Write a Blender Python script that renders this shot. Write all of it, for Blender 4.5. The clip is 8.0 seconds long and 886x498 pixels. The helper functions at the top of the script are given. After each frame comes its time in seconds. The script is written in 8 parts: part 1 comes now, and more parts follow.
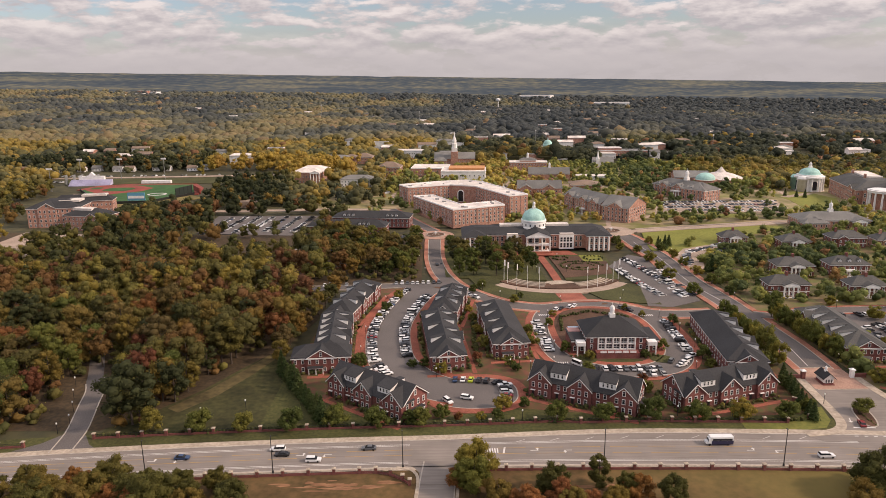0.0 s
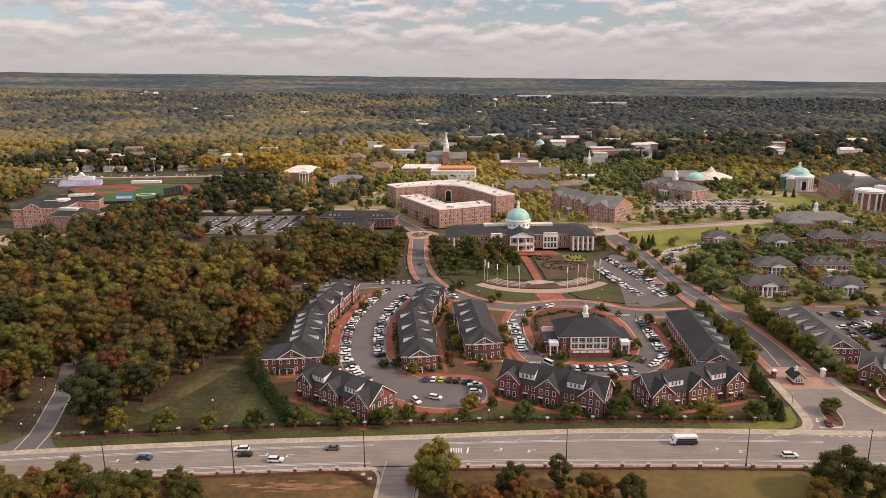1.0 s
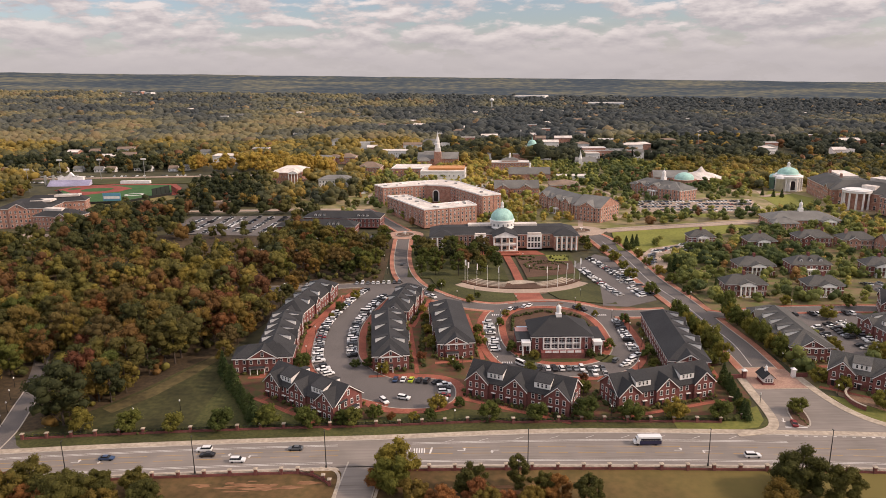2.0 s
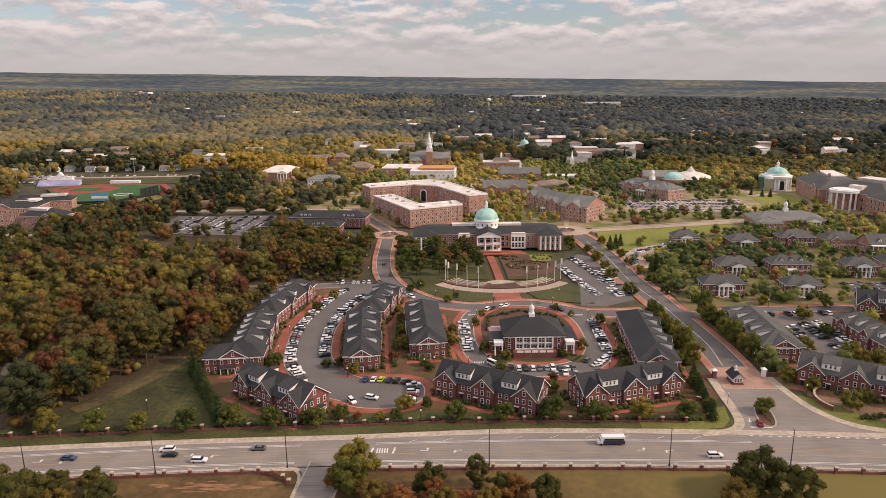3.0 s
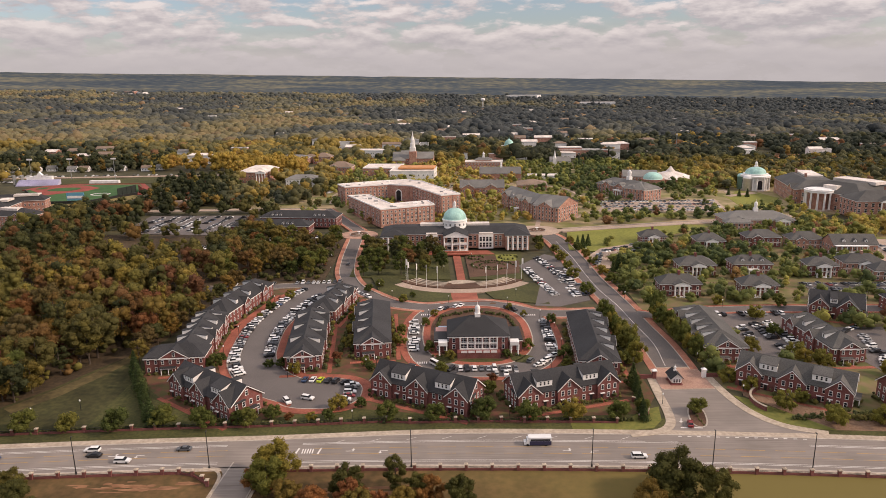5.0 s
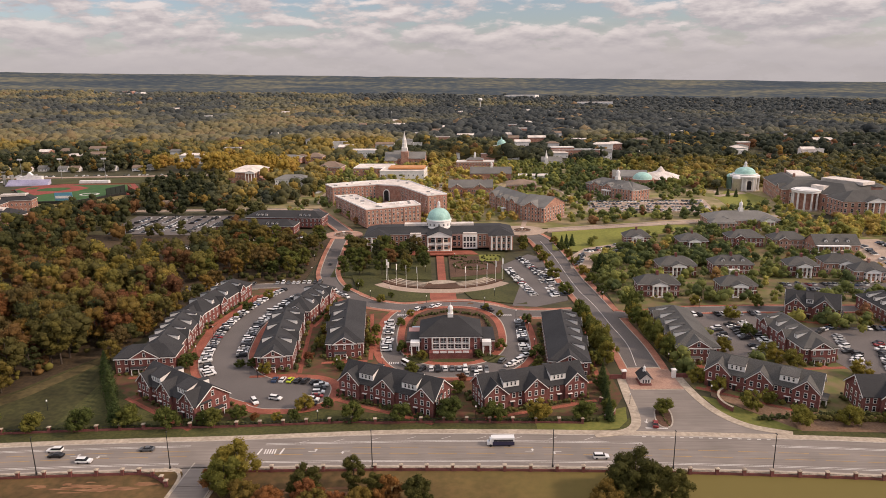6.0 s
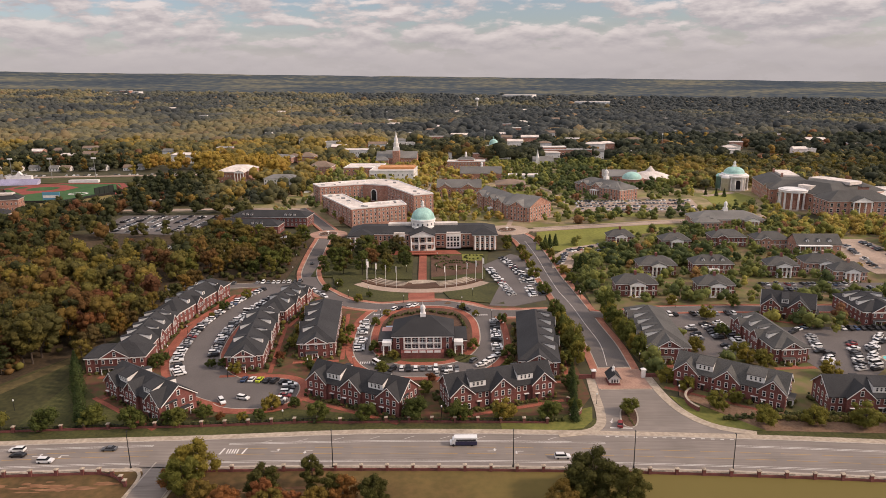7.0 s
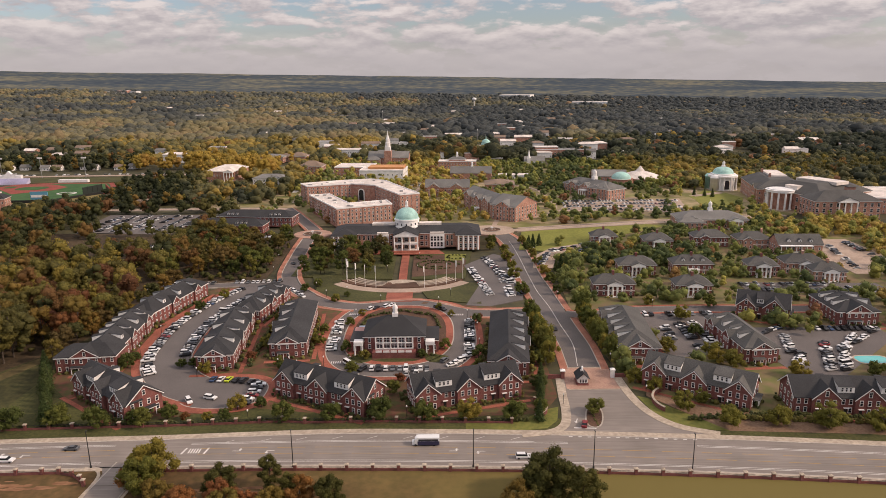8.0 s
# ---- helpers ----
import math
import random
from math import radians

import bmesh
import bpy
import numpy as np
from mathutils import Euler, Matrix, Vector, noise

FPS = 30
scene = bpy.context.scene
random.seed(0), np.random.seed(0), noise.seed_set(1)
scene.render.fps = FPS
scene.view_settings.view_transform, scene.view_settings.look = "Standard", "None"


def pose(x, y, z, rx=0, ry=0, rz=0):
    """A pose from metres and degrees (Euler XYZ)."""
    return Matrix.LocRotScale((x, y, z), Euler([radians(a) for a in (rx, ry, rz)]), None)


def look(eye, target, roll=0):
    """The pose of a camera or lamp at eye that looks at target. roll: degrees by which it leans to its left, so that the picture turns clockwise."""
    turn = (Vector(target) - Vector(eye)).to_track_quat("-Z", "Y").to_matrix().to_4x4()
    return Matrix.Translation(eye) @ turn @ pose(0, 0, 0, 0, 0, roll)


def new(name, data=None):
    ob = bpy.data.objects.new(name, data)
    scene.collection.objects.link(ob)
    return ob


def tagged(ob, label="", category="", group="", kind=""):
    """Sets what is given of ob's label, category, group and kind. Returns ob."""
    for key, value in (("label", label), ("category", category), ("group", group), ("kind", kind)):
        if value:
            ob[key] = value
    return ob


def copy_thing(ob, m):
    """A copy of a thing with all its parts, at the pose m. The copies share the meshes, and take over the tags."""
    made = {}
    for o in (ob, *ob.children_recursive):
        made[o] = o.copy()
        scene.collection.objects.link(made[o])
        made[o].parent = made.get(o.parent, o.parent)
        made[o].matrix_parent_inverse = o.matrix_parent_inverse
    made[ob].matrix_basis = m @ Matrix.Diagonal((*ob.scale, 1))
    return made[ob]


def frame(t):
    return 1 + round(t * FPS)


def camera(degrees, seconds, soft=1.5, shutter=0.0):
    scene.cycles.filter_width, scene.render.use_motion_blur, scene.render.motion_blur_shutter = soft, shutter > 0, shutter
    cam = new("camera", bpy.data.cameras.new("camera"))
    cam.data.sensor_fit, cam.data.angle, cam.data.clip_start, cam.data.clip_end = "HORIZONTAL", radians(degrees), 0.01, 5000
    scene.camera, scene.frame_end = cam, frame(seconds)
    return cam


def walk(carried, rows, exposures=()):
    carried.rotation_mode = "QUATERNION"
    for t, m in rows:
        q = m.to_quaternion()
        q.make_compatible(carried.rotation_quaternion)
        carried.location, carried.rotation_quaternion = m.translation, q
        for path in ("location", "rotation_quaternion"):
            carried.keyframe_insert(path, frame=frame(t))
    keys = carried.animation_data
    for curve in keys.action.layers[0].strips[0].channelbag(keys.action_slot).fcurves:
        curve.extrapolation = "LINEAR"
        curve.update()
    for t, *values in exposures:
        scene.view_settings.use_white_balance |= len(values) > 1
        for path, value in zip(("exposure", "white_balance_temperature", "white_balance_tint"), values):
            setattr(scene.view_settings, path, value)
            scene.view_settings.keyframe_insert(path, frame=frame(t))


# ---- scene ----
cam = camera(65.5, 8.0, soft=0.75)
METRES, EYE, TILT, LEAN, TURN = 94.0, 115.0, -13.96, 0.66, 0.0
ROWS = [
    (0.0, 0.0, 0.0, 0.0, 0.0, 0.0, -0.0),
    (0.5, 0.0614, 0.002, -0.0006, 0.0, 0.01, 0.02),
    (1.0, 0.1231, 0.0044, -0.0018, -0.0, 0.01, 0.03),
    (1.5, 0.1851, 0.0068, -0.0027, -0.01, 0.03, 0.06),
    (3.0, 0.3718, 0.0128, -0.0042, 0.0, 0.02, 0.06),
    (3.5, 0.4344, 0.0145, -0.0044, 0.02, 0.01, 0.06),
    (4.0, 0.497, 0.0165, -0.004, 0.01, 0.0, 0.06),
    (4.5, 0.5591, 0.0181, -0.0043, 0.01, 0.01, 0.06),
    (6.0, 0.7476, 0.022, -0.0036, 0.05, 0.01, 0.05),
    (6.5, 0.8101, 0.0234, -0.004, 0.05, -0.0, 0.04),
    (7.0, 0.8728, 0.0243, -0.0037, 0.05, -0.02, 0.03),
    (7.5, 0.9359, 0.0252, -0.004, 0.06, -0.03, 0.01),
    (8.0, 0.9996, 0.0264, -0.0041, 0.06, -0.03, -0.01),
]
walk(cam, [(t, pose(0, 0, EYE, TILT, LEAN, TURN) @ pose(METRES * x, METRES * y, METRES * z, 90 + pitch, roll, yaw)) for t, x, y, z, yaw, pitch, roll in ROWS],
     [(0.0, 0.22, 6560, 20), (4.0, 0.20, 6560, 20), (8.0, 0.08, 6560, 20)])

# ---- sky, sun ----
SUN_ELEVATION, SUN_AZIMUTH = radians(33), radians(102)
CLOUD_DARK, CLOUD_LIGHT = 3.7, 5.7
world = bpy.data.worlds.new("sky")
scene.world = world
world.use_nodes = True
wn, wl = world.node_tree.nodes, world.node_tree.links
wn.clear()
sky = wn.new("ShaderNodeTexSky")
sky.sky_type = "NISHITA"
sky.sun_disc = False
sky.sun_elevation, sky.sun_rotation = SUN_ELEVATION, SUN_AZIMUTH
sky.air_density, sky.dust_density, sky.altitude = 1.0, 1.5, 200
way = wn.new("ShaderNodeTexCoord")
split = wn.new("ShaderNodeSeparateXYZ")
wl.new(way.outputs["Generated"], split.inputs[0])


def wmath(op, a, b=None, clamp=False):
    n = wn.new("ShaderNodeMath")
    n.operation, n.use_clamp = op, clamp
    for i, s in enumerate((a, b)):
        if s is None:
            continue
        if isinstance(s, (int, float)):
            n.inputs[i].default_value = s
        else:
            wl.new(s, n.inputs[i])
    return n.outputs[0]


# broken cumulus: soft heaps twice as wide as high, denser and greyer towards the horizon
def puff(rise):
    stretch = wn.new("ShaderNodeMapping")
    stretch.inputs["Location"].default_value = (3.1, 1.7, rise)
    stretch.inputs["Scale"].default_value = (14, 14, 44)
    wl.new(way.outputs["Generated"], stretch.inputs["Vector"])
    n = wn.new("ShaderNodeTexNoise")
    n.inputs["Scale"].default_value, n.inputs["Detail"].default_value = 1.0, 6
    n.inputs["Roughness"].default_value = 0.56
    wl.new(stretch.outputs[0], n.inputs["Vector"])
    return n.outputs["Fac"]


here, above = puff(0.0), puff(0.36)
height = wmath("MAXIMUM", split.outputs[2], 0.0)
thick = wmath("ADD", here, wmath("MULTIPLY", wmath("SUBTRACT", 0.075, wmath("MINIMUM", height, 0.10)), 0.9))
cover = wn.new("ShaderNodeMapRange")
cover.inputs["From Min"].default_value, cover.inputs["From Max"].default_value = 0.42, 0.515
wl.new(thick, cover.inputs["Value"])
veil = wmath("SUBTRACT", 1.0, wmath("MULTIPLY", wmath("SUBTRACT", height, 0.026), 20.0), True)
clear = wmath("SUBTRACT", 1.0, wmath("MULTIPLY", veil, 0.9))
tone = wmath("ADD", 0.40, wmath("MULTIPLY", wmath("MULTIPLY", wmath("SUBTRACT", here, above), 4.2), clear), True)
cloud = wn.new("ShaderNodeValToRGB")
cloud.color_ramp.elements[0].position, cloud.color_ramp.elements[0].color = 0.1, (CLOUD_DARK, CLOUD_DARK * 0.965, CLOUD_DARK * 0.95, 1)
cloud.color_ramp.elements[1].position, cloud.color_ramp.elements[1].color = 0.95, (CLOUD_LIGHT, CLOUD_LIGHT * 0.95, CLOUD_LIGHT * 0.88, 1)
wl.new(tone, cloud.inputs["Fac"])
# cloud seen overhead is brighter than the same cloud low on the horizon
zenith = wn.new("ShaderNodeVectorMath")
zenith.operation = "SCALE"
wl.new(cloud.outputs[0], zenith.inputs[0])
wl.new(wmath("ADD", 1.0, wmath("MULTIPLY", height, 2.2)), zenith.inputs["Scale"])
both = wmath("MAXIMUM", cover.outputs[0], wmath("MULTIPLY", veil, 0.95), True)
mixed = wn.new("ShaderNodeMix")
mixed.data_type = "RGBA"
wl.new(both, mixed.inputs["Factor"])
wl.new(sky.outputs[0], mixed.inputs["A"])
wl.new(zenith.outputs[0], mixed.inputs["B"])
air = wn.new("ShaderNodeBackground")
air.inputs["Strength"].default_value = 0.1
wl.new(mixed.outputs["Result"], air.inputs["Color"])
wl.new(air.outputs[0], wn.new("ShaderNodeOutputWorld").inputs["Surface"])

sun = new("sun", bpy.data.lights.new("sun", "SUN"))
sun.data.energy, sun.data.angle, sun.data.color = 2.7, radians(5.0), (1.0, 0.82, 0.62)
sun.matrix_world = look((math.sin(SUN_AZIMUTH) * 900, math.cos(SUN_AZIMUTH) * 900 + 300, math.tan(SUN_ELEVATION) * 900), (0, 300, 0))

# ---- materials ----


def tree_of(name):
    m = bpy.data.materials.new(name)
    m.use_nodes = True
    n, l = m.node_tree.nodes, m.node_tree.links
    return m, n, l, n["Principled BSDF"]


def surface(name, a, b, scale=1.0, rough=0.8, detail=5, stain=0.25, big=0.06, bump=0.3, metal=0.0, spread=0.0, stretch=None):
    """Two colours mixed by fine grain, broken by a broad stain; spread varies whole objects."""
    m, n, l, p = tree_of(name)
    co = n.new("ShaderNodeTexCoord")
    geo = n.new("ShaderNodeNewGeometry")
    vec = geo.outputs["Position"]
    if stretch:
        mp = n.new("ShaderNodeMapping")
        mp.inputs["Scale"].default_value = stretch
        l.new(co.outputs["Object"], mp.inputs["Vector"])
        vec = mp.outputs[0]
    fine = n.new("ShaderNodeTexNoise")
    fine.inputs["Scale"].default_value, fine.inputs["Detail"].default_value = scale, detail
    l.new(vec, fine.inputs["Vector"])
    ramp = n.new("ShaderNodeValToRGB")
    ramp.color_ramp.elements[0].position, ramp.color_ramp.elements[0].color = 0.35, (*a, 1)
    ramp.color_ramp.elements[1].position, ramp.color_ramp.elements[1].color = 0.65, (*b, 1)
    l.new(fine.outputs["Fac"], ramp.inputs["Fac"])
    broad = n.new("ShaderNodeTexNoise")
    broad.inputs["Scale"].default_value, broad.inputs["Detail"].default_value = big, 4
    l.new(geo.outputs["Position"], broad.inputs["Vector"])
    amount = n.new("ShaderNodeMapRange")
    amount.inputs["From Min"].default_value, amount.inputs["From Max"].default_value = 0.3, 0.7
    amount.inputs["To Min"].default_value, amount.inputs["To Max"].default_value = 1 - stain, 1 + stain * 0.6
    l.new(broad.outputs["Fac"], amount.inputs["Value"])
    value = amount.outputs[0]
    if spread:
        info = n.new("ShaderNodeObjectInfo")
        each = n.new("ShaderNodeMapRange")
        each.inputs["To Min"].default_value, each.inputs["To Max"].default_value = 1 - spread, 1 + spread
        l.new(info.outputs["Random"], each.inputs["Value"])
        times = n.new("ShaderNodeMath")
        times.operation = "MULTIPLY"
        l.new(value, times.inputs[0]), l.new(each.outputs[0], times.inputs[1])
        value = times.outputs[0]
    tint = n.new("ShaderNodeVectorMath")
    tint.operation = "SCALE"
    l.new(ramp.outputs[0], tint.inputs[0]), l.new(value, tint.inputs["Scale"])
    l.new(tint.outputs[0], p.inputs["Base Color"])
    p.inputs["Roughness"].default_value, p.inputs["Metallic"].default_value = rough, metal
    p.inputs["Specular IOR Level"].default_value = 0.3
    if bump:
        bm = n.new("ShaderNodeBump")
        bm.inputs["Strength"].default_value, bm.inputs["Distance"].default_value = bump, 0.05
        l.new(fine.outputs["Fac"], bm.inputs["Height"])
        l.new(bm.outputs[0], p.inputs["Normal"])
    return m


def brickwork(name, a, b, mortar, scale=1.0):
    """Brick courses by world position, on upright walls of any turn."""
    m, n, l, p = tree_of(name)
    geo = n.new("ShaderNodeNewGeometry")
    sp = n.new("ShaderNodeSeparateXYZ")
    l.new(geo.outputs["Position"], sp.inputs[0])
    along = n.new("ShaderNodeMath")
    along.operation = "ADD"
    l.new(sp.outputs[0], along.inputs[0]), l.new(sp.outputs[1], along.inputs[1])
    flatv = n.new("ShaderNodeCombineXYZ")
    l.new(along.outputs[0], flatv.inputs[0]), l.new(sp.outputs[2], flatv.inputs[1])
    br = n.new("ShaderNodeTexBrick")
    br.inputs["Scale"].default_value = scale
    br.inputs["Brick Width"].default_value, br.inputs["Row Height"].default_value = 0.24, 0.08
    br.inputs["Mortar Size"].default_value = 0.008
    br.inputs["Color1"].default_value, br.inputs["Color2"].default_value, br.inputs["Mortar"].default_value = (*a, 1), (*b, 1), (*mortar, 1)
    l.new(flatv.outputs[0], br.inputs["Vector"])
    big = n.new("ShaderNodeTexNoise")
    big.inputs["Scale"].default_value, big.inputs["Detail"].default_value = 0.35, 6
    l.new(geo.outputs["Position"], big.inputs["Vector"])
    amount = n.new("ShaderNodeMapRange")
    amount.inputs["From Min"].default_value, amount.inputs["From Max"].default_value = 0.3, 0.7
    amount.inputs["To Min"].default_value, amount.inputs["To Max"].default_value = 0.72, 1.2
    l.new(big.outputs["Fac"], amount.inputs["Value"])
    tint = n.new("ShaderNodeVectorMath")
    tint.operation = "SCALE"
    l.new(br.outputs["Color"], tint.inputs[0]), l.new(amount.outputs[0], tint.inputs["Scale"])
    l.new(tint.outputs[0], p.inputs["Base Color"])
    p.inputs["Roughness"].default_value = 0.85
    return m


def leafage(name, stops, by="object", dull=1.0, vary=0.22):
    """Leaf colours drawn from a ramp, tree by tree, with a lighter or darker cast leaf by leaf."""
    m, n, l, p = tree_of(name)
    ramp = n.new("ShaderNodeValToRGB")
    els = ramp.color_ramp.elements
    while len(els) < len(stops):
        els.new(0.5)
    for e, (at, c) in zip(els, stops):
        e.position, e.color = at, (c[0] * dull, c[1] * dull, c[2] * dull, 1)
    geo = n.new("ShaderNodeNewGeometry")
    if by == "object":
        l.new(n.new("ShaderNodeObjectInfo").outputs["Random"], ramp.inputs["Fac"])
    else:
        at = n.new("ShaderNodeAttribute")
        at.attribute_name = "hue"
        l.new(at.outputs["Fac"], ramp.inputs["Fac"])
    spot = n.new("ShaderNodeTexNoise")
    spot.inputs["Scale"].default_value, spot.inputs["Detail"].default_value = 0.45, 3
    l.new(geo.outputs["Position"], spot.inputs["Vector"])
    a = n.new("ShaderNodeMapRange")
    a.inputs["From Min"].default_value, a.inputs["From Max"].default_value = 0.3, 0.7
    a.inputs["To Min"].default_value, a.inputs["To Max"].default_value = 0.82, 1.18
    l.new(spot.outputs["Fac"], a.inputs["Value"])
    b = n.new("ShaderNodeMapRange")
    b.inputs["To Min"].default_value, b.inputs["To Max"].default_value = 1 - vary, 1 + vary
    l.new(geo.outputs["Random Per Island"], b.inputs["Value"])
    mul = n.new("ShaderNodeMath")
    mul.operation = "MULTIPLY"
    l.new(a.outputs[0], mul.inputs[0]), l.new(b.outputs[0], mul.inputs[1])
    tint = n.new("ShaderNodeVectorMath")
    tint.operation = "SCALE"
    l.new(ramp.outputs[0], tint.inputs[0]), l.new(mul.outputs[0], tint.inputs["Scale"])
    p.inputs["Roughness"].default_value, p.inputs["Specular IOR Level"].default_value = 0.75, 0.15
    l.new(tint.outputs[0], p.inputs["Base Color"])
    rough_ = n.new("ShaderNodeTexNoise")
    rough_.inputs["Scale"].default_value, rough_.inputs["Detail"].default_value = 1.6, 4
    l.new(geo.outputs["Position"], rough_.inputs["Vector"])
    bm = n.new("ShaderNodeBump")
    bm.inputs["Strength"].default_value, bm.inputs["Distance"].default_value = 0.6, 0.5
    l.new(rough_.outputs["Fac"], bm.inputs["Height"])
    l.new(bm.outputs[0], p.inputs["Normal"])
    thin = n.new("ShaderNodeBsdfTranslucent")
    l.new(tint.outputs[0], thin.inputs["Color"])
    mx = n.new("ShaderNodeMixShader")
    mx.inputs[0].default_value = 0.45
    l.new(p.outputs[0], mx.inputs[1]), l.new(thin.outputs[0], mx.inputs[2])
    l.new(mx.outputs[0], n["Material Output"].inputs["Surface"])
    return m


def plain(name, c, rough=0.5, metal=0.0, spec=0.5, coat=0.0):
    m, n, l, p = tree_of(name)
    p.inputs["Base Color"].default_value = (*c, 1)
    p.inputs["Roughness"].default_value, p.inputs["Metallic"].default_value = rough, metal
    p.inputs["Specular IOR Level"].default_value, p.inputs["Coat Weight"].default_value = spec, coat
    return m


OLIVE, GREEN, DEEP = (0.130, 0.112, 0.034), (0.082, 0.086, 0.030), (0.046, 0.055, 0.026)
GOLD, AMBER, RUST, STRAW = (0.29, 0.195, 0.040), (0.23, 0.105, 0.036), (0.165, 0.066, 0.036), (0.19, 0.14, 0.048)
leaf_forest = leafage("autumn_leaves", [(0.0, DEEP), (0.15, GREEN), (0.3, (0.105, 0.098, 0.032)), (0.45, OLIVE), (0.6, (0.165, 0.140, 0.036)), (0.75, (0.130, 0.095, 0.036)), (0.9, (0.185, 0.120, 0.036)), (1.0, (0.175, 0.086, 0.036))], dull=1.02)
leaf_green = leafage("green_leaves", [(0.0, (0.080, 0.100, 0.028)), (0.5, (0.126, 0.142, 0.034)), (0.85, (0.172, 0.172, 0.040)), (1.0, (0.225, 0.192, 0.042))])
leaf_roadside = leafage("roadside_leaves", [(0.0, (0.090, 0.090, 0.026)), (0.6, (0.130, 0.120, 0.032)), (1.0, (0.170, 0.142, 0.036))])
# yellow-green leaves, their brightness raised to stand in for sun on street trees
leaf_lime = leafage("sunny_yellow_green_leaves", [(0.0, (0.165, 0.165, 0.036)), (0.6, (0.23, 0.205, 0.040)), (1.0, (0.29, 0.225, 0.045))])
leaf_gold = leafage("golden_leaves", [(0.0, STRAW), (0.4, (0.22, 0.155, 0.036)), (0.7, (0.185, 0.145, 0.036)), (1.0, (0.25, 0.140, 0.034))])
leaf_orange = leafage("orange_leaves", [(0.0, (0.30, 0.150, 0.045)), (0.5, (0.33, 0.140, 0.055)), (1.0, (0.25, 0.105, 0.045))])
leaf_rust = leafage("rust_leaves", [(0.0, AMBER), (0.5, (0.195, 0.082, 0.038)), (1.0, RUST)])
leaf_conifer = leafage("conifer_needles", [(0.0, (0.066, 0.098, 0.034)), (1.0, (0.112, 0.142, 0.046))])
FAR_STOPS = [(0.0, DEEP), (0.3, GREEN), (0.52, OLIVE), (0.72, (0.185, 0.165, 0.042)), (0.85, (0.265, 0.205, 0.044)), (0.93, (0.185, 0.105, 0.038)), (1.0, (0.150, 0.072, 0.036))]
leaf_far = leafage("distant_leaves", FAR_STOPS, by="hue", dull=1.7)
leaf_garden = leafage("garden_leaves", [(0.0, (0.050, 0.066, 0.026)), (0.3, (0.090, 0.105, 0.034)), (0.52, (0.140, 0.148, 0.042)), (0.72, (0.200, 0.192, 0.050)), (0.85, (0.270, 0.215, 0.052)), (0.93, (0.190, 0.115, 0.045)), (1.0, (0.155, 0.080, 0.042))], by="hue", dull=1.8)
# own gold of the leaves, brightened further in place of sun on them
leaf_bright = leafage("bright_gold_leaves", [(0.0, (0.17, 0.155, 0.045)), (0.5, (0.27, 0.215, 0.050)), (0.85, (0.37, 0.260, 0.055)), (1.0, (0.33, 0.200, 0.055))], by="hue", dull=1.15)
# leaf_far's colours darkened, which paints cloud shade into the woods
leaf_wood = leafage("woodland_leaves", FAR_STOPS, by="hue", dull=1.08)
# haze is put into these leaf colours: lighter, greyer and bluer
leaf_horizon = leafage("hazed_wood_leaves", [(0.0, (0.072, 0.080, 0.078)), (0.3, (0.105, 0.110, 0.092)), (0.55, (0.150, 0.144, 0.096)), (0.8, (0.225, 0.195, 0.100)), (1.0, (0.24, 0.170, 0.100))], by="hue", vary=0.14, dull=1.35)
# a milder painted haze for the woods nearer by
leaf_mid = leafage("half_hazed_leaves", [(0.0, (0.048, 0.056, 0.038)), (0.3, (0.076, 0.082, 0.044)), (0.55, (0.126, 0.118, 0.052)), (0.78, (0.215, 0.175, 0.058)), (0.9, (0.29, 0.21, 0.052)), (1.0, (0.19, 0.10, 0.05))], by="hue", dull=1.3)
bark = surface("bark", (0.055, 0.042, 0.03), (0.11, 0.085, 0.065), scale=3, rough=0.9)
asphalt = surface("worn_asphalt", (0.116, 0.102, 0.094), (0.152, 0.134, 0.124), scale=2.5, rough=0.9, stain=0.14, big=0.05, bump=0.15)
highway = surface("road_asphalt", (0.205, 0.175, 0.150), (0.250, 0.216, 0.188), scale=1.2, rough=0.88, stain=0.16, big=0.08, bump=0.15, stretch=(0.06, 1.6, 1))
concrete = surface("concrete", (0.36, 0.295, 0.225), (0.47, 0.39, 0.30), scale=0.8, rough=0.9, stain=0.2, big=0.2)
kerbstone = surface("kerb_concrete", (0.36, 0.31, 0.26), (0.46, 0.41, 0.35), scale=0.9, rough=0.9, stain=0.2)
# paler repeat of brick_paving, with the sunshine put into its colour
street_brick = surface("sunlit_brick_paving", (0.33, 0.135, 0.085), (0.43, 0.195, 0.130), scale=1.8, rough=0.9, stain=0.3, big=0.12)
# pinkish gate brick; on the west roundabout its paleness replaces sunshine
gate_brick = surface("pale_brick_paving", (0.34, 0.20, 0.145), (0.43, 0.27, 0.20), scale=1.6, rough=0.9, stain=0.25, big=0.12)
brick_paving = surface("brick_paving", (0.26, 0.078, 0.048), (0.35, 0.118, 0.075), scale=2.2, rough=0.9, stain=0.3, big=0.12)
pale_paving = surface("sandy_paving", (0.34, 0.25, 0.19), (0.44, 0.34, 0.26), scale=1.0, rough=0.9, stain=0.2, big=0.08)
# lawn and bright_lawn carry cloud shade and sunshine in their grass colours
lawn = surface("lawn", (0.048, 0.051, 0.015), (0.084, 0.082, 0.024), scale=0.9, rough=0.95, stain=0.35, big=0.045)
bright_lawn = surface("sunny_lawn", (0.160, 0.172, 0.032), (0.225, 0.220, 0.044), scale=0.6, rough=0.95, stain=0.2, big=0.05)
dry_lawn = surface("dry_lawn", (0.215, 0.155, 0.058), (0.175, 0.15, 0.048), scale=0.35, rough=0.95, stain=0.3, big=0.05)
